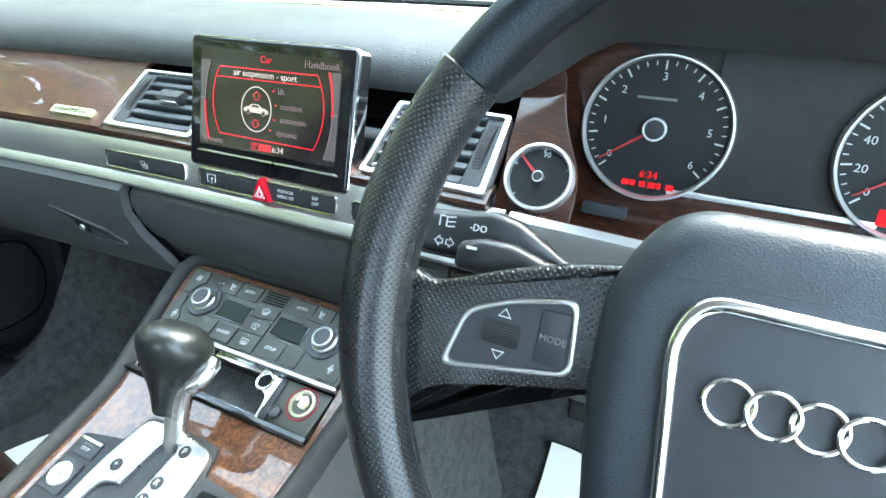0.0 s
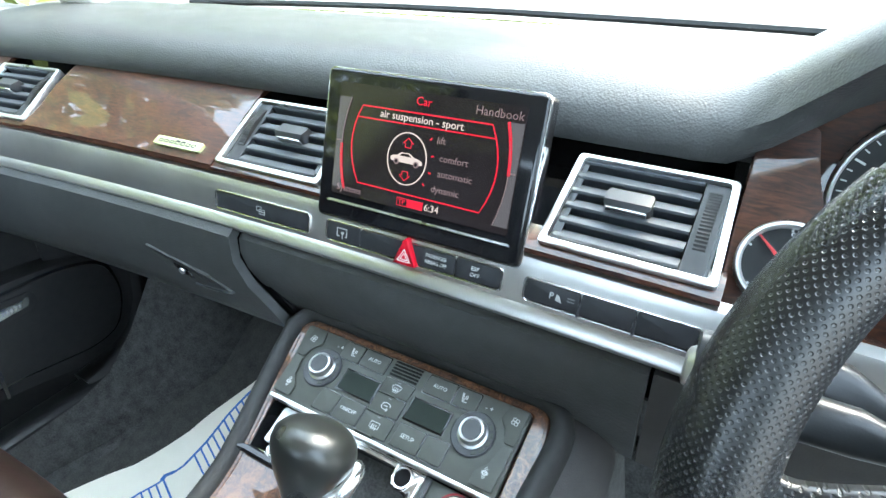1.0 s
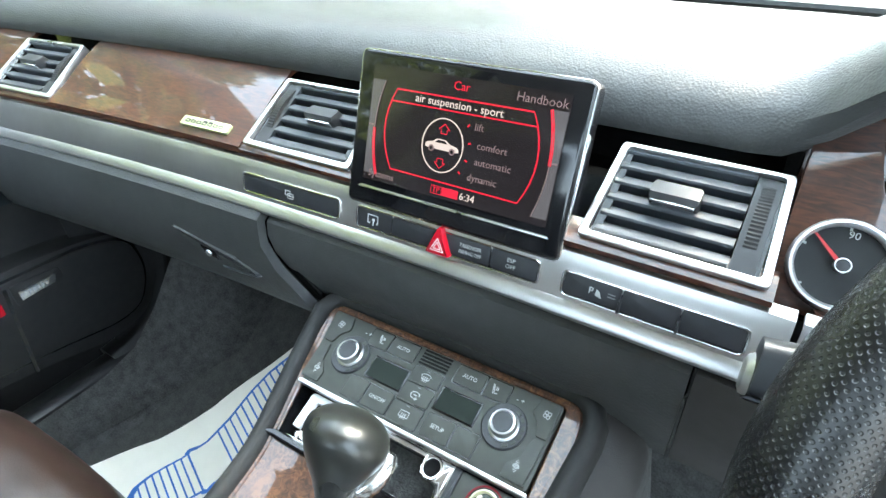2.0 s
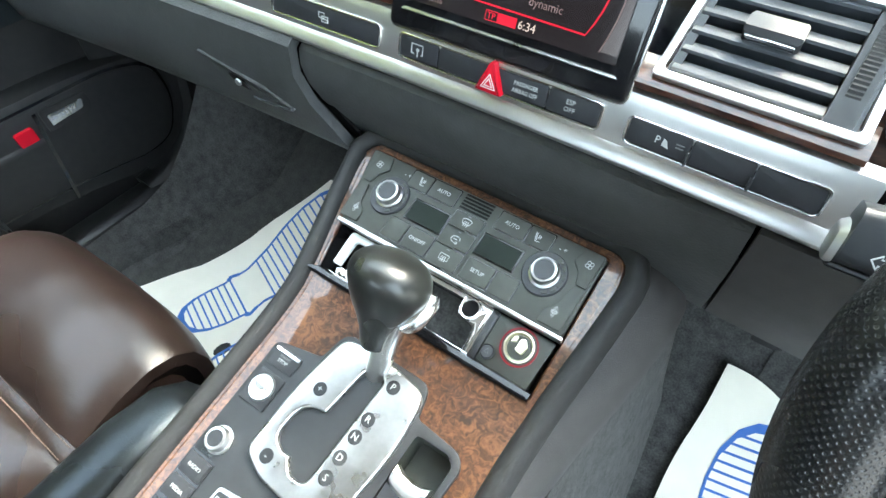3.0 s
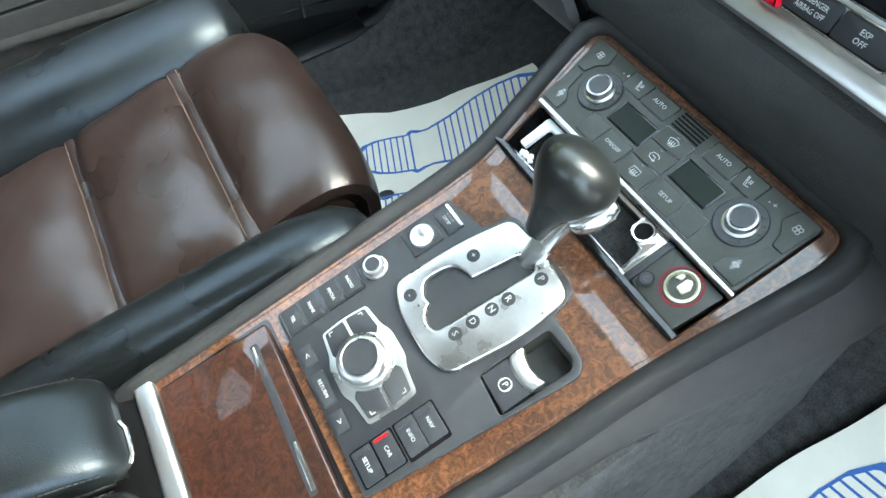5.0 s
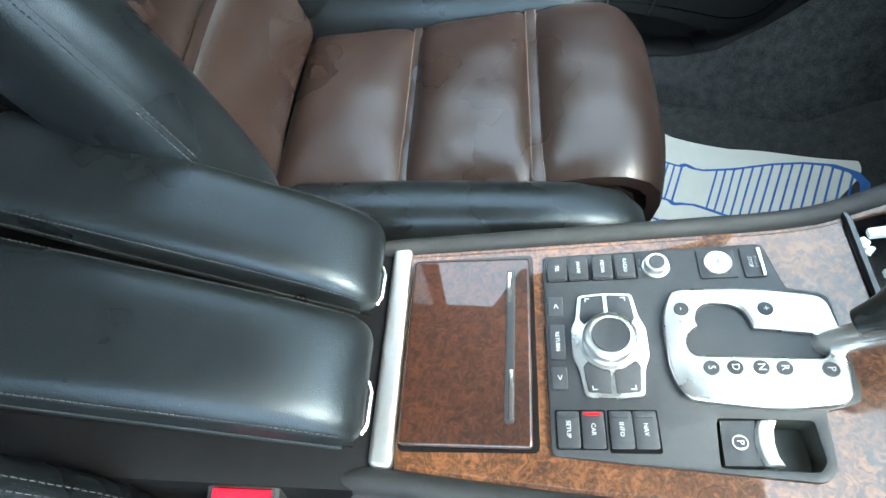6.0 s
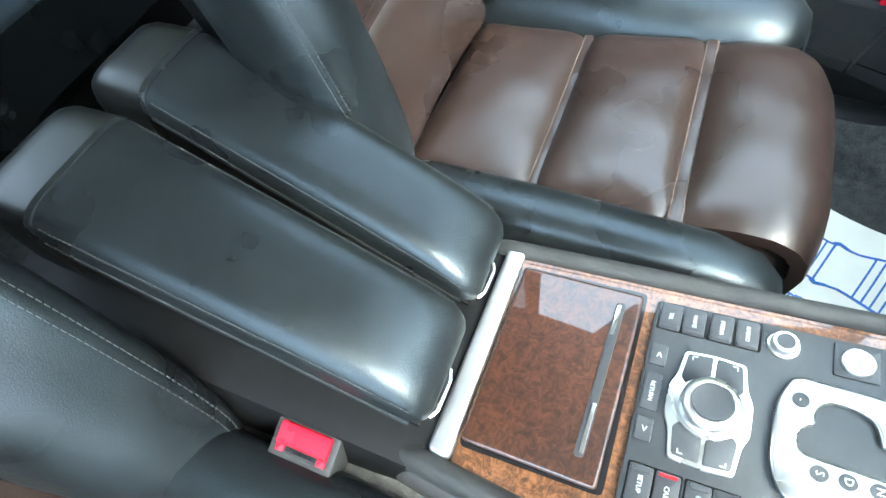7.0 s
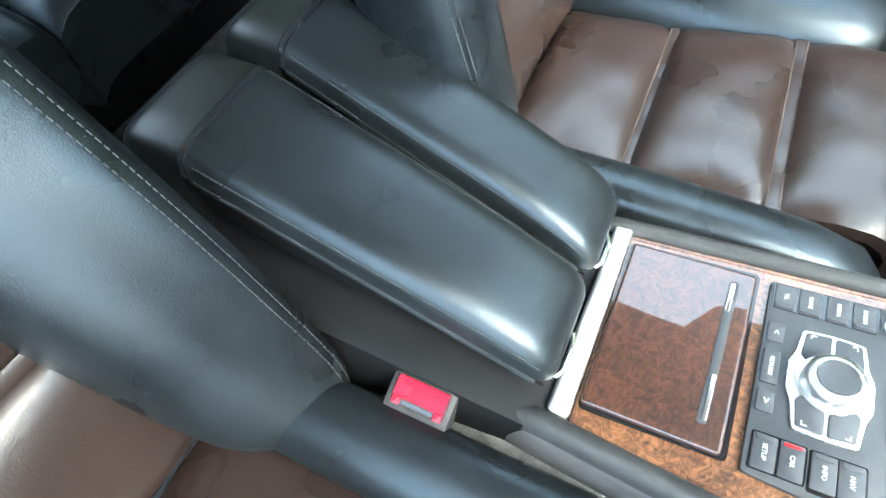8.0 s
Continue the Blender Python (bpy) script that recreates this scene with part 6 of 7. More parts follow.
def switch_bank(x0, x1, label, cuts=()):
    a = thing("switch_bank", dash_map((x0 + x1) / 2, 0.44, 0.70), label, "switch", "switch banks on the silver strip")
    cx = (x0 + x1) / 2
    f = bank_f(cx)
    w = (x1 - x0) / 2
    part("bezel", mapped(plate([rect(-w - 0.0016, w + 0.0016, 0.0042, 0.0232, 0.0045), rect(-w, w, 0.0056, 0.0218, 0.0035)], -0.004, 0.0018, 0.0007), f), CHROME, a, "bright bezel")
    part("backing", mapped(plate([rect(-w, w, 0.0056, 0.0218, 0.0035)], -0.006, -0.0004), f), GLOSS, a)
    edges = [-w] + list(cuts) + [w]
    for e0, e1 in zip(edges, edges[1:]):
        part("switch", mapped(plate([rect(e0 + 0.0002, e1 - 0.0002, 0.0059, 0.0215, 0.0024)], -0.004, 0.0012, 0.001), f), BUTTON, a, "black switch")
    return a, f


a, f = switch_bank(-0.2160, -0.1035, "black switch in a bright bezel under the wood")
line([(-0.0045, 0.0128), (0.0010, 0.0128), (0.0010, 0.0168), (-0.0045, 0.0168)], 0.0007, MARK, a, 0.0013, True, f)
line([(-0.0015, 0.0100), (0.0050, 0.0100), (0.0050, 0.0142), (-0.0015, 0.0142)], 0.0007, MARK, a, 0.0013, True, f)
line([(-0.0015, 0.0121), (0.0050, 0.0121)], 0.0006, MARK, a, 0.0013, False, f)
a, f = switch_bank(-0.0830, 0.0785, "row of black switches with red hazard button", (-0.046, 0.043))
line([(-0.0700, 0.0105), (-0.0700, 0.0175), (-0.0600, 0.0175), (-0.0600, 0.0105), (-0.0615, 0.0105)], 0.0008, MARK, a, 0.0013, False, f)
line([(-0.0700, 0.0105), (-0.0675, 0.0105)], 0.0008, MARK, a, 0.0013, False, f)
line([(-0.0645, 0.0085), (-0.0645, 0.0135)], 0.0008, MARK, a, 0.0013, False, f)
part("sign", mapped(plate([circle(-0.0645, 0.0135, 0.0014, 10)], 0.0010, 0.0016), f), MARK, a)
for t, x, y in (("PASSENGER", 0.0265, 0.0162), ("AIRBAG OFF", 0.0265, 0.0112)):
    words(t, 0.0043, at_map(f, x, y, 0.0013), MARK, a, squeeze=0.82)
for t, y in (("ESP", 0.0162), ("OFF", 0.0112)):
    words(t, 0.0046, at_map(f, 0.0600, y, 0.0013), MARK, a)
HZ = (0.0005, 0.0128)
hz = part("hazard_button", mapped(plate([[Vector(HZ) + p for p in rounded([(-0.0108, -0.0088), (0.0108, -0.0088), (0.0016, 0.0130), (-0.0016, 0.0130)], 0.0016)]], -0.002, 0.0065, 0.0018), f), RED, a, "red triangular hazard button")
for r in (0.0066, 0.0036):
    line([Vector(HZ) + Vector((0, -0.002)) + Vector(p) for p in ((-r * 0.87, -r * 0.5), (r * 0.87, -r * 0.5), (0, r))], 0.0009, WHITE, hz, 0.0064, True, f)
a, f = switch_bank(0.0975, 0.2120, "three black switches beneath the vent", (-0.0175, 0.0195))
words("P", 0.0068, at_map(f, -0.0375, 0.0140, 0.0013), MARK, a)
part("sign", mapped(plate([[Vector(p) for p in ((-0.0345, 0.0115), (-0.0300, 0.0105), (-0.0318, 0.0148), (-0.0340, 0.0160))]], 0.001, 0.0016), f), MARK, a)
for y in (0.0150, 0.0128):
    part("sign", mapped(plate([rect(-0.0262, -0.0212, y, y + 0.0008)], 0.001, 0.0016), f), GREYMARK, a)
for x in (-0.0175, 0.0195):
    part("rocker_tab", mapped(plate([rect(x - 0.0010, x + 0.0010, 0.0046, 0.0142, 0.0008)], -0.002, 0.0040, 0.0007), f), BUTTON, a, "small black tab between switches")

# ---- glovebox handle ----
handle = thing("glovebox_handle", (-0.30, 0.42, 0.60), "black glovebox handle with key lock", "handle")
hf = frame_map(dash_map(-0.268, 0.4262, 0.6300), (1, 0.045, -0.10), (0, -0.04, 0.99))
part("handle_plate", mapped(plate([rounded([(-0.058, 0.0125), (-0.02, 0.0080), (0.030, 0.0060), (0.064, -0.0040), (0.040, -0.0110), (0.005, -0.0140), (-0.030, -0.0050)], [0.003, 0.02, 0.012, 0.002, 0.02, 0.02, 0.02])], -0.010, 0.003, 0.002), hf), DASH, handle, "lens-shaped black pull")
part("upper_edge", mapped(plate([rounded([(-0.058, 0.0138), (-0.02, 0.0096), (0.031, 0.0072), (0.031, 0.0056), (-0.02, 0.0078), (-0.056, 0.0122)], 0.001)], -0.006, 0.0042, 0.0006), hf), DASH, handle)
part("pull_edge", mapped(plate([rounded([(0.010, -0.0128), (0.040, -0.0100), (0.062, -0.0042), (0.060, -0.0020), (0.040, -0.0075), (0.010, -0.0105)], 0.001)], -0.004, 0.0046, 0.001), hf), LIGHTPLASTIC, handle, "grey lower lip")
part("lock_plate", mapped(plate([rounded([(-0.020, 0.0045), (0.002, 0.0030), (0.010, -0.0055), (-0.010, -0.0040)], 0.003)], 0.002, 0.0042, 0.0008), hf), GLOSS, handle)
part("lock", mapped(plate([circle(-0.006, -0.0005, 0.0038, 20)], 0.003, 0.0062, 0.001), hf), SILVER, handle, "small round lock")

# ---- instruments ----
cluster = thing("instrument_cluster", (0.40, 0.56, 0.74), "dark instrument cluster with chrome-ringed dials", "instrument cluster")
cf = frame_map((0.409, 0.5520, 0.7835), (1, 0, 0), (0, 0.20, 0.98))
part("binnacle", mapped(plate([rounded([(-0.185, -0.10), (0.185, -0.10), (0.185, 0.06), (0.15, 0.10), (-0.15, 0.10), (-0.185, 0.06)], 0.03)], -0.03, -0.006), cf), DOORSKIN, cluster, "black cluster housing")
part("wood_panel", mapped(plate([rounded([(-0.195, -0.102), (0.195, -0.102), (0.195, 0.03), (0.15, 0.075), (0.03, 0.03), (0.03, -0.048), (-0.03, -0.048), (-0.03, 0.03), (-0.15, 0.075), (-0.195, 0.03)], 0.01)], -0.008, -0.003, 0.001), cf), DASHWOOD, cluster, "dark wood round the dials")
part("info_display", mapped(plate([rect(-0.052, 0.052, -0.0425, 0.085, 0.002)], -0.008, -0.0022), cf), DOORSKIN, cluster, "unlit centre display")


DIALFACE = mat("dial_face", (0.0105, 0.0117, 0.0123), 0.5, scale=60, spec=0.26)
RINGMETAL = mat("ring_metal", (0.8, 0.8, 0.8), 0.48, metal=1.0, scale=90, vary=0.05)


def dial(cx, cy, r, name, label, figures, needle, small=False, cf=cf):
    d = part(name, mapped(plate([circle(cx, cy, r, 56)], -0.004, 0.0), cf), DIALFACE, cluster, label)
    rw = 0.0042 if small else 0.0036
    part("ring", mapped(loft([[Vector((cx + q * math.cos(2 * math.pi * i / 64), cy + q * math.sin(2 * math.pi * i / 64), h)) for i in range(64)] for q, h in ((r, -0.004), (r, 0.004), (r - 0.3 * rw, 0.0068), (r - 0.65 * rw, 0.0070), (r - rw, 0.0050), (r - rw, 0.0))], caps=False), cf), RINGMETAL, d, "bright metal ring")
    ticks = []
    n = 13 if small else 33
    for k in range(n):
        a = radians(222 - 262 * k / (n - 1))
        long = k % (3 if small else 4) == 0
        r1, r0 = 0.90 * r, (0.78 if long else 0.84) * r
        t = Vector((math.cos(a), math.sin(a)))
        q = Vector((-t.y, t.x)) * (0.0007 if long else 0.0004)
        c = Vector((cx, cy))
        ticks.append(plate([[c + t * r0 - q, c + t * r1 - q, c + t * r1 + q, c + t * r0 + q]], 0.0, 0.0004))
    part("scale", mapped(join(*ticks), cf), MARK, d)
    for t, a in figures:
        a = radians(a)
        words(t, 0.0086 if not small else 0.0062, at_map(cf, cx + 0.69 * r * math.cos(a), cy + 0.69 * r * math.sin(a), 0.0), MARK, d)
    a = radians(needle)
    t = Vector((math.cos(a), math.sin(a)))
    q = Vector((-t.y, t.x))
    c = Vector((cx, cy))
    part("needle", mapped(plate([[c + q * 0.0013, c - q * 0.0013, c + t * r * 0.84 - q * 0.0005, c + t * r * 0.84 + q * 0.0005]], 0.003, 0.0042), cf), NEEDLE, d, "red needle")
    part("hub", mapped(plate([circle(cx, cy, r * 0.15, 24)], 0.001, 0.007, 0.001), cf), PANEL, d)
    part("hub_ring", mapped(plate([circle(cx, cy, r * 0.16, 24), circle(cx, cy, r * 0.13, 24)], 0.001, 0.0075, 0.0005), cf), SILVER, d)
    return d


d = dial(-0.0900, 0.0020, 0.0580, "rev_counter", "dark rev counter with white figures", [("0", 217), ("1", 176), ("2", 136), ("3", 90), ("4", 45), ("5", 2), ("6", -38)], 216)
for w, y in (("6:34", -0.036),):
    words(w, 0.0085, at_map(cf, -0.0880, y + 0.001, 0.0006), LED, d)
for k, w in enumerate((0.006, 0.004, 0.005, 0.006, 0.003, 0.006)):
    part("counter_bar", mapped(plate([rect(-0.1080 + 0.0070 * k, -0.1080 + 0.0070 * k + w, -0.0455, -0.0410)], 0.0, 0.0008), cf), LED, d)
part("unit_bar", mapped(plate([rect(-0.108, -0.078, 0.0245, 0.0265)], 0.0, 0.0006), cf), GREYMARK, d)
d = dial(0.0900, 0.0020, 0.0580, "speedometer", "dark speedometer with white figures", [("0", 219), ("20", 194), ("40", 165), ("60", 136), ("80", 108), ("100", 78), ("120", 48), ("140", 18), ("160", -14)], 216)
part("counter_bar", mapped(plate([rect(0.070, 0.118, -0.046, -0.034)], 0.0, 0.0008), cf), LED, d)
gf = frame_map((0.2465, 0.4840, 0.7570), (1, 0, 0), (0, 0.6, 0.8))
part("gauge_panel", mapped(plate([rounded([(-0.0320, -0.0330), (0.0300, -0.0340), (0.0305, 0.0060), (0.0080, 0.0500), (0.0, 0.0900), (-0.0320, 0.0900)], [0.001, 0.004, 0.02, 0.02, 0.004, 0.001])], -0.010, -0.003, 0.001), gf), DASHWOOD, cluster, "glossy walnut round the small gauge")
dial(0.0, 0.0, 0.0278, "temperature_gauge", "small dark temperature gauge", [("90", 84)], 138, True, gf)
dial(0.1780, -0.0505, 0.0335, "fuel_gauge", "small dark fuel gauge", [("1/1", 92)], 150, True)
part("trip_keys", mapped(plate([rect(-0.1370, -0.0990, -0.0765, -0.0655, 0.003)], -0.004, 0.002, 0.0015), cf), LIGHTPLASTIC, cluster, "two small dark trip keys")
part("bright_strip", mapped(plate([rect(-0.072, 0.072, -0.0485, -0.0440, 0.001)], -0.004, 0.0005, 0.001), cf), RINGMETAL, cluster, "thin bright strip under the dials")

# ---- steering wheel ----
WC = Vector((0.4115, 0.2825, 0.7815))
WN = Vector((0, -0.8949, 0.4462)).normalized()
steer = thing("steering_wheel", WC, "black leather steering wheel with perforated grips", "steering wheel")
sw = frame_map(WC, (1, 0, 0), (0, 0.4462, 0.8949))
R = 0.1890


def hw(x, y, h=0.0):
    """Places on the hub and spokes."""
    return sw(0.965 * x - 0.0054, 0.97 * y - 0.0042, h)


sw_inverse = Matrix.Identity(4)
for col, axis in enumerate((Vector((1, 0, 0)), Vector((0, 0.4462, 0.8949)).normalized(), WN)):
    for row in range(3):
        sw_inverse[row][col] = axis[row]
sw_inverse = (Matrix.Translation(WC) @ sw_inverse).inverted()


def rim_part(a0, a1, n, fat, material, label):
    rings = []
    for i in range(n + 1):
        a = radians(a0 + (a1 - a0) * i / n)
        bulge = fat(math.degrees(a))
        ring = []
        for k in range(16):
            t = 2 * math.pi * k / 16
            rr = R - 0.004 + (0.0140 + bulge) * math.cos(t)
            ring.append(sw(rr * math.cos(a), rr * math.sin(a), 0.0165 * math.sin(t)))
        rings.append(ring)
    bm = loft(rings)
    inv = sw_inverse

    def measure_of(co):
        p = inv @ co
        rad = math.hypot(p.x, p.y)
        return (math.atan2(p.y, -p.x) * R, math.atan2(p.z, rad - R + 0.004) * 0.0175)
    return part("rim", unwrapped(bm, measure_of), material, steer, label)


grip = lambda a: 0.0040 * math.exp(-((a - 180) / 30) ** 2) + 0.0040 * math.exp(-((a % 360) / 30) ** 2) + 0.0040 * math.exp(-((a - 360) / 30) ** 2)
rim_part(147.5, 225, 40, grip, PADDLE, "perforated leather grip section")
rim_part(-45, 32.5, 40, grip, PADDLE, "perforated leather grip section")
rim_part(32.8, 147.2, 40, lambda a: 0.0, LEATHER, "smooth leather top section")
rim_part(225.4, 314.6, 30, lambda a: 0.0, LEATHER, "smooth leather bottom section")
hub = part("airbag_cover", mapped(plate([rounded([(-0.066, -0.09), (-0.077, -0.02), (-0.077, 0.030), (-0.056, 0.066), (0.056, 0.066), (0.077, 0.030), (0.077, -0.02), (0.066, -0.09), (0.045, -0.12), (-0.045, -0.12)], 0.03, 8)], -0.06, 0.006, 0.020, 5), hw), HUB, steer, "grained black airbag cover")
shield_o = rounded([(-0.036, -0.10), (-0.0495, 0.015), (-0.040, 0.034), (0.040, 0.034), (0.0495, 0.015), (0.036, -0.10)], [0.01, 0.012, 0.012, 0.012, 0.012, 0.01], 6)
shield_i = rounded([(-0.031, -0.096), (-0.0435, 0.013), (-0.036, 0.0275), (0.036, 0.0275), (0.0435, 0.013), (0.031, -0.096)], [0.01, 0.01, 0.01, 0.01, 0.01, 0.01], 6)
part("shield_frame", mapped(plate([shield_o, shield_i], 0.0, 0.0105, 0.003, 3), hw), CHROME, steer, "chrome shield frame")
part("shield_field", mapped(plate([shield_i], 0.0, 0.0072), hw), PANEL, steer)
for k in range(4):
    c = (-0.0225 + 0.0150 * k, -0.0055)
    part("emblem_ring", mapped(plate([circle(c[0], c[1], 0.0100, 36), circle(c[0], c[1], 0.0076, 36)], 0.0068, 0.0100 + 0.0004 * (k % 2), 0.0012), hw), CHROME, steer, "chrome emblem ring")
for side in (-1, 1):
    spoke_o = [(side * x, y) for x, y in ((0.068, 0.036), (0.091, 0.0320), (0.120, 0.0232), (0.150, 0.0105), (0.163, 0.0065), (0.176, 0.0120), (0.186, 0.0), (0.182, -0.082), (0.164, -0.074), (0.158, -0.0555), (0.146, -0.0475), (0.113, -0.0370), (0.068, -0.0255))]
    part("spoke", mapped(unwrapped(plate([rounded(spoke_o, [0.002, 0.01, 0.02, 0.012, 0.008, 0.002, 0.01, 0.003, 0.006, 0.008, 0.008, 0.02, 0.002])], -0.018, -0.010, 0.004, 3), lambda co: (co.x, co.y)), hw), PADDLE, steer, "leather-covered spoke")
    fr = [(side * x, y) for x, y in ((0.0865, 0.0165), (0.118, 0.0090), (0.140, -0.0010), (0.1490, -0.0330), (0.0835, -0.0200))]
    fi = [(side * x, y) for x, y in ((0.0890, 0.0135), (0.117, 0.0065), (0.1375, -0.0030), (0.1455, -0.0300), (0.0860, -0.0178))]
    sp = part("switch_frame", mapped(plate([rounded(fr, 0.007), rounded(fi, 0.006)], -0.012, -0.0072, 0.0012), hw), SILVER, steer, "silver switch frame")
    part("switch_field", mapped(plate([rounded(fi, 0.006)], -0.012, -0.0090), hw), BUTTON, sp)
    part("mode_key", mapped(plate([rect(min(side * 0.0885, side * 0.1025), max(side * 0.0885, side * 0.1025), -0.0175, 0.0080, 0.001)], -0.0095, -0.0080, 0.0005), hw), BUTTON, sp)
    if side < 0:
        words("MODE", 0.0046, at_map(hw, -0.0952, -0.0052, -0.0080), GREYMARK, sp)
    x0, x1 = sorted((side * 0.1110, side * 0.1290))
    part("roller", mapped(loft([[Vector((x, -0.0150 + 0.0120 * t, h)) for x, h in ((x0, -0.0105), (x0, -0.0090 + 0.0032 * math.sin(math.pi * t) - (0.0005 if k % 2 else 0.0)), (x1, -0.0090 + 0.0032 * math.sin(math.pi * t) - (0.0005 if k % 2 else 0.0)), (x1, -0.0105))] for k, t in enumerate([q / 20 for q in range(21)])]), hw), RUBBER, sp, "ribbed roller")
    for s in (1, -1):
        line([(side * 0.120 - 0.003, -0.0092 + s * 0.0085), (side * 0.120 + 0.003, -0.0092 + s * 0.0085), (side * 0.120, -0.0092 + s * 0.0125)], 0.0008, MARK, sp, -0.0089, True, hw)
part("column", tube([sw(0, -0.02, -0.055), sw(0, -0.025, -0.10), sw(0, -0.03, -0.24)], [0.06, 0.055, 0.05], 16), SOFT, steer, "dark steering column shroud")
stalk = thing("indicator_stalk", (0.24, 0.345, 0.745), "black indicator stalk with pale symbols", "stalk")
tf = frame_map(sw(-0.1592, 0.0246, -0.075), (1, 0, 0), (0, 0.4462, 0.8949))
STALK_SKIN = mat("stalk_plastic", (0.015, 0.0165, 0.018), 0.38, scale=80, bump=0.08, bump_scale=900, spec=0.42)


def stalk_ring(x, y0, y1, h0, h1):
    """Rounded section across the stalk."""
    return [Vector((x, p.x, p.y)) for p in rounded([(y0, h0), (y1, h0), (y1, h1), (y0, h1)], 0.006, 4)]


part("stalk_body", mapped(loft([stalk_ring(x, a, b, c, d) for x, a, b, c, d in ((-0.0405, -0.0125, 0.0065, -0.010, 0.004), (-0.0395, -0.0155, 0.0095, -0.014, 0.008), (-0.010, -0.0150, 0.0125, -0.014, 0.008), (0.003, -0.0145, 0.0152, -0.014, 0.007), (0.019, -0.0135, 0.0120, -0.014, 0.005), (0.033, -0.0125, 0.0040, -0.014, 0.002), (0.047, -0.0120, -0.0050, -0.013, -0.002), (0.085, -0.0190, -0.0100, -0.015, -0.006))]), tf), STALK_SKIN, stalk, "broad black stalk")
part("stalk_tip", mapped(loft([stalk_ring(x, a, b, c, d) for x, a, b, c, d in ((-0.0440, -0.0150, -0.0020, -0.008, 0.002), (-0.0430, -0.0170, 0.0000, -0.011, 0.005), (-0.0400, -0.0175, 0.0020, -0.012, 0.006))]), tf), SILVER, stalk, "bright stalk tip")
part("lower_edge", mapped(plate([rounded([(-0.042, -0.0178), (0.010, -0.0172), (0.010, -0.0150), (-0.040, -0.0154)], 0.001)], -0.010, 0.006, 0.001), tf), PANEL, stalk)
words("-DO", 0.0058, at_map(tf, -0.0030, 0.0038, 0.0082), MARK, stalk)
line([(-0.028, 0.0010), (-0.028, 0.0070), (-0.0235, 0.0070), (-0.0235, 0.0010)], 0.0009, MARK, stalk, 0.0082, False, tf)
for y in (0.0012, 0.0040, 0.0068):
    line([(-0.0225, y), (-0.0180, y + 0.0008)], 0.0008, MARK, stalk, 0.0082, False, tf)
for k in (-1, 1):
    line([(-0.0230 + k * 0.0062, -0.0080), (-0.0230 + k * 0.0032, -0.0110), (-0.0230 + k * 0.0032, -0.0094), (-0.0230 + k * 0.0012, -0.0094), (-0.0230 + k * 0.0012, -0.0066), (-0.0230 + k * 0.0032, -0.0066), (-0.0230 + k * 0.0032, -0.0050)], 0.0007, MARK, stalk, 0.0082, True, tf)
cruise = thing("control_lever", sw(-0.138, 0.018, -0.055), "short black control lever behind the wheel", "stalk")
part("lever_body", mapped(loft([stalk_ring(x, a, b, c, d) for x, a, b, c, d in ((-0.0120, -0.0190, -0.0080, 0.008, 0.014), (-0.0080, -0.0205, -0.0040, 0.006, 0.020), (0.004, -0.0205, -0.0005, 0.006, 0.021), (0.022, -0.0200, -0.0005, 0.006, 0.020), (0.040, -0.0190, -0.0060, 0.004, 0.016), (0.080, -0.0200, -0.0100, 0.0, 0.010))]), tf), STALK_SKIN, cruise, "black lever")
part("lever_mark", mapped(plate([rect(-0.0035, 0.0025, -0.0075, -0.0060)], 0.0190, 0.0218), tf), MARK, cruise)

# ---- paper foot mats ----
def floor_z(y):
    return lerp(y, (-1.6, 0.38, 0.46, 0.60, 0.78, 0.88), (0.19, 0.19, 0.215, 0.30, 0.42, 0.56))


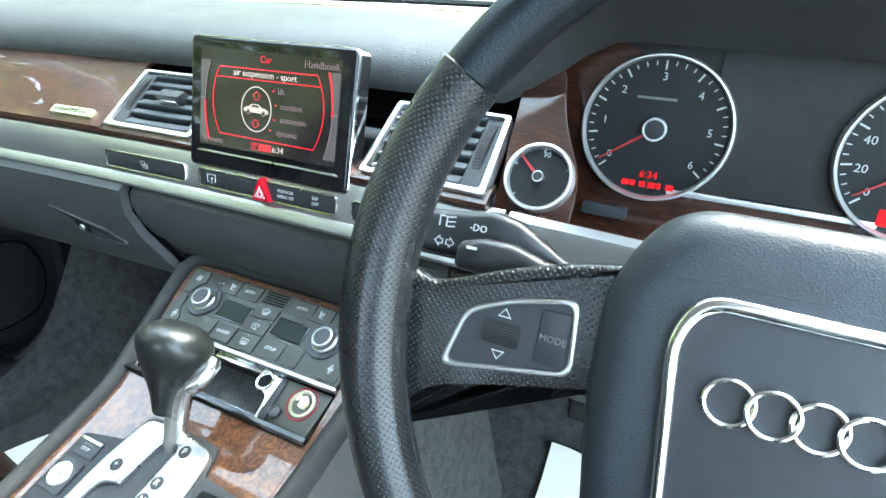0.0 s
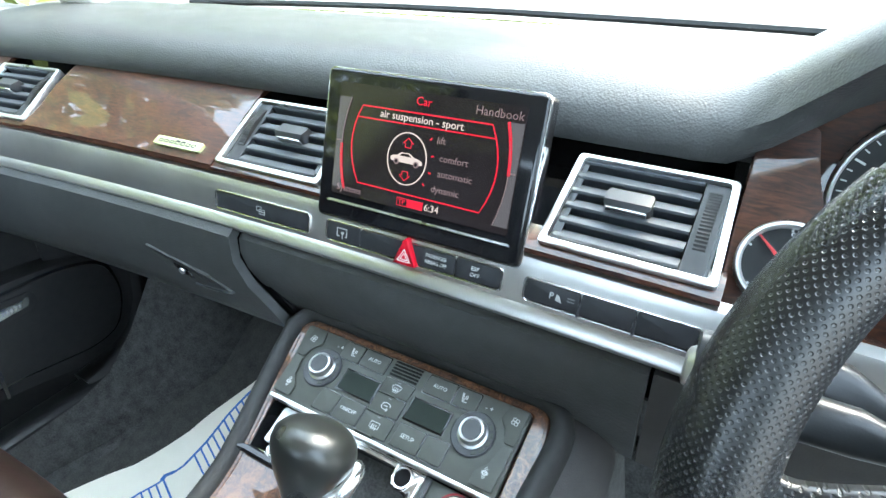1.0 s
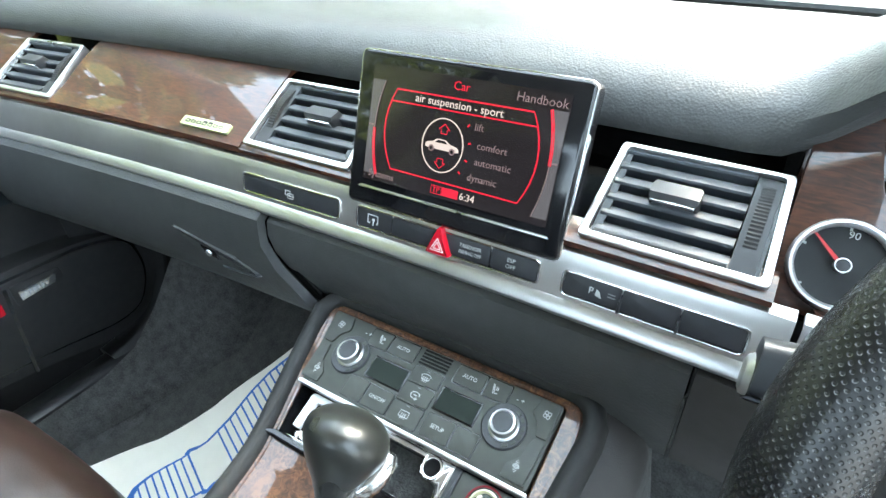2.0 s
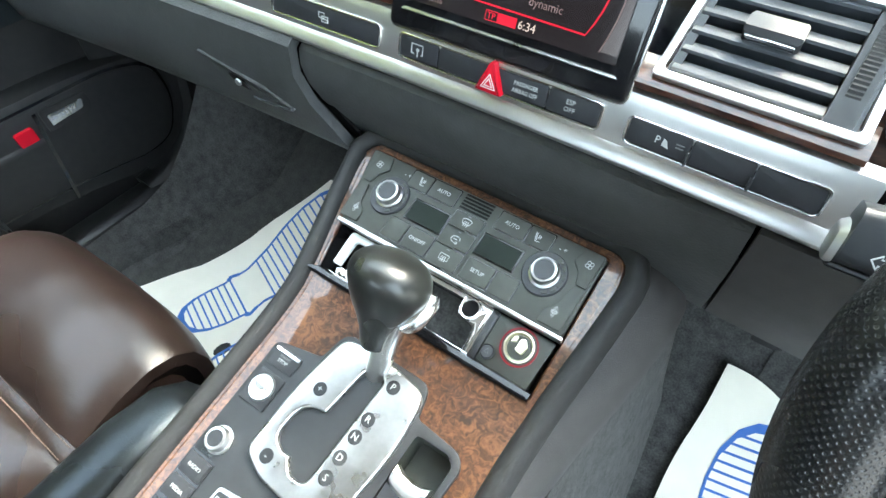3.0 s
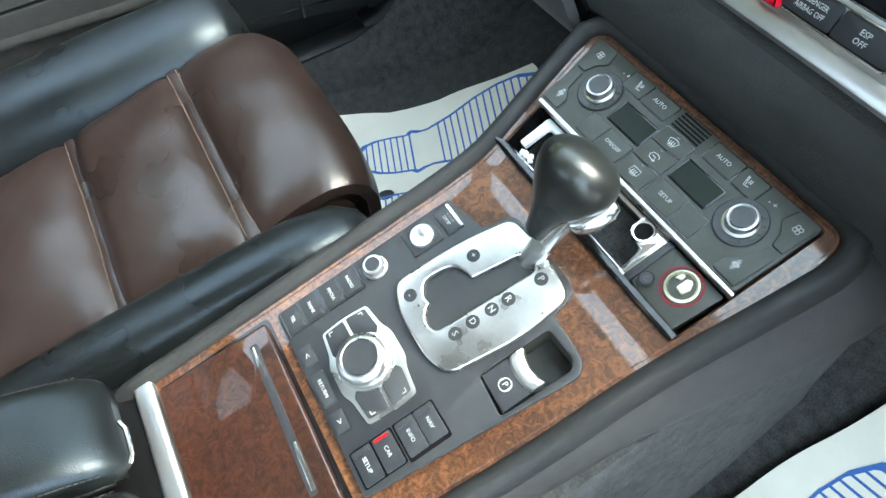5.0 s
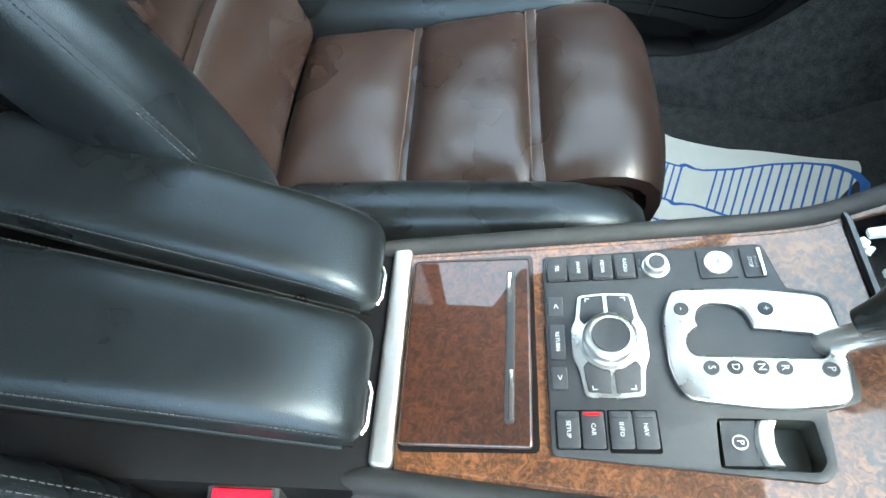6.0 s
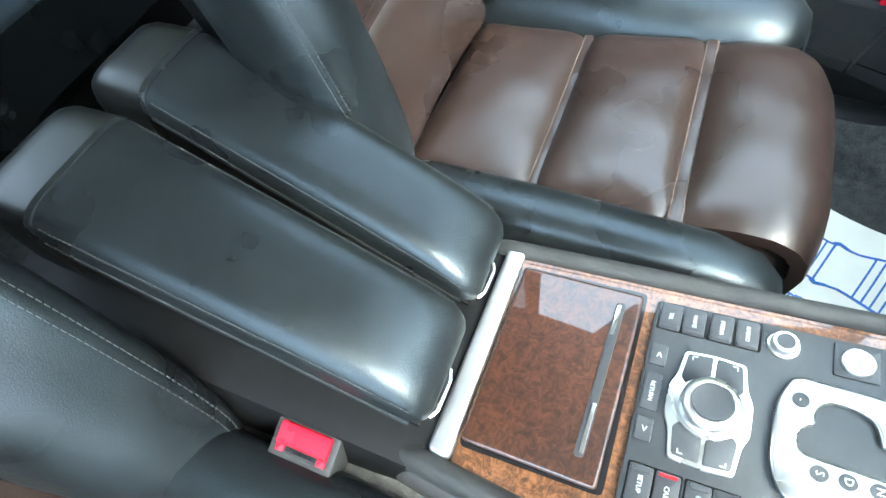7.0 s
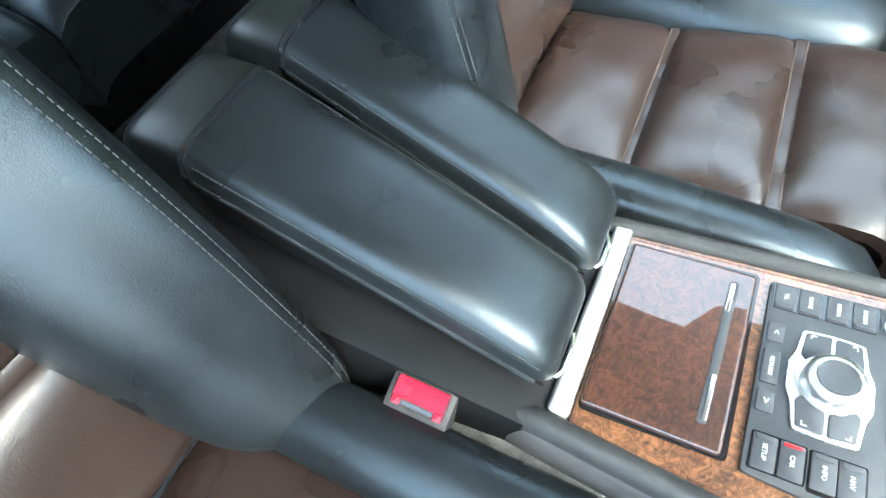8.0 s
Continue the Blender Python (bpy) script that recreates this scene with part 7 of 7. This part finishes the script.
def paper_mat(corners, soles, label):
    a = thing("paper_foot_mat", (corners[0][0], corners[0][1], 0.2), label, "paper mat", "paper foot mats")
    n = 60
    c = [Vector(p) for p in corners]

    def on_floor(x, y, h=0.0):
        return Vector((x, y, floor_z(y) + 0.0105 + 0.0030 * math.sin(21 * x + 9 * y) * math.sin(14 * y + 1) + 0.0012 * math.sin(37 * x - 23 * y) + h))

    def P(u, v):
        w = 0.0025 * math.sin(7 * v + 2 * u) * (1 - 2 * u) ** 2 + 0.0012 * math.sin(23 * v)
        p = c[0] * (1 - u) * (1 - v) + c[1] * u * (1 - v) + c[2] * u * v + c[3] * (1 - u) * v
        return on_floor(p.x + w * (1 - u), p.y + 0.008 * math.sin(11 * u) * v)
    part("sheet", slab([[P(i / n, j / n) for i in range(n + 1)] for j in range(n + 1)], 0.0012), PAPER, a, "cream paper sheet")
    prof = [(0.0, 0.00), (0.13, 0.008), (0.24, 0.04), (0.315, 0.10), (0.35, 0.18), (0.36, 0.285), (0.41, 0.29), (0.34, 0.34), (0.325, 0.385), (0.36, 0.44), (0.43, 0.54), (0.485, 0.66), (0.50, 0.77), (0.46, 0.87), (0.34, 0.95), (0.17, 0.992), (0.0, 1.0)]
    wid = lambda y: lerp(y, [p[1] for p in prof], [p[0] for p in prof])
    for hx, hy, tx, ty, width in soles:
        axis = Vector((tx - hx, ty - hy))
        L = axis.length
        ay = axis / L
        ax = Vector((ay.y, -ay.x))

        def f(x, y, h=0.0):
            q = Vector((hx, hy)) + ax * x * width + ay * y * L
            return on_floor(q.x, q.y, h)
        outline = [Vector(p) for p in prof] + [Vector((-x, y)) for x, y in reversed(prof[1:-1])]
        fine = []
        for i in range(len(outline)):
            p, q = outline[i], outline[(i + 1) % len(outline)]
            fine += [p.lerp(q, k / 4) for k in range(4)]
        k = 0.0034 / width
        line(fine, k, INK, a, 0.0016, True, f)
        for y in [0.045 + 0.034 * i for i in range(7)] + [0.445 + 0.036 * i for i in range(15)]:
            w = wid(y)
            line([(-w + 2 * w * i / 8, y) for i in range(9)], 0.0026 / L, INK, a, 0.0016, False, f)
        line([(-wid(0.285) + 2 * wid(0.285) * i / 8, 0.285) for i in range(9)], 0.003 / L, INK, a, 0.0016, False, f)
    return a


paper_mat(((-0.66, 0.14), (-0.24, 0.10), (-0.235, 0.52), (-0.388, 0.592)), ((-0.447, 0.287, -0.330, 0.585, 0.108), (-0.345, 0.245, -0.215, 0.53, 0.092)), "cream paper foot mat with printed blue shoe sole")
paper_mat(((0.254, 0.16), (0.60, 0.16), (0.60, 0.54), (0.258, 0.612)), ((0.372, 0.28, 0.334, 0.572, 0.098), (0.50, 0.27, 0.47, 0.55, 0.098)), "white paper foot mat with printed blue shoe sole")

# ---- pedals ----
for nm, x0, x1, y, z0, z1, lab in (("accelerator_pedal", 0.268, 0.305, 0.655, 0.33, 0.47, "ribbed black accelerator pedal"), ("brake_pedal", 0.335, 0.415, 0.66, 0.36, 0.43, "black rubber brake pedal")):
    pf = frame_map(((x0 + x1) / 2, y, z0), (1, 0, 0), (0, 0.45, 0.9))
    p = thing(nm, (x0, y, z0), lab, "pedal")
    w, hgt = (x1 - x0) / 2, (z1 - z0) * 1.1
    part("pad", mapped(plate([rect(-w, w, 0, hgt, 0.006)], -0.006, 0.006, 0.003), pf), RUBBER, p)
    for k in range(5):
        part("rib", mapped(plate([rect(-w * 0.8, w * 0.8, hgt * (0.12 + 0.17 * k), hgt * (0.19 + 0.17 * k), 0.001)], 0.0055, 0.0085, 0.001), pf), RUBBER, p)
    part("arm", tube([pf(0, hgt * 0.8, -0.004), pf(0, hgt + 0.06, -0.03), pf(0, hgt + 0.16, -0.04)], 0.008, 8), PANEL, p)
left_mat = part("floor_mat", mapped(subdivided(plate([rounded([(-0.600, 0.06), (-0.26, 0.06), (-0.25, 0.66), (-0.53, 0.66), (-0.557, 0.55), (-0.562, 0.44), (-0.600, 0.30)], [0.03, 0.03, 0.02, 0.04, 0.06, 0.06, 0.06])], 0, 0.007, 0.003), (0.38, 0.46, 0.60)), lambda x, y, h=0.0: Vector((x, y, floor_z(y) + 0.001 + h))), MATPILE)
tagged(left_mat, "dark grey carpet mat under the paper", "floor mat")
mat_under = part("floor_mat", mapped(subdivided(plate([rounded([(0.27, 0.10), (0.66, 0.10), (0.66, 0.70), (0.46, 0.72), (0.30, 0.70)], 0.03)], 0, 0.0015), (0.38, 0.46, 0.60)), lambda x, y, h=0.0: Vector((x, y, floor_z(y) + 0.001 + h))), CARPET)
tagged(mat_under, "dark grey carpet mat under the paper", "floor mat")
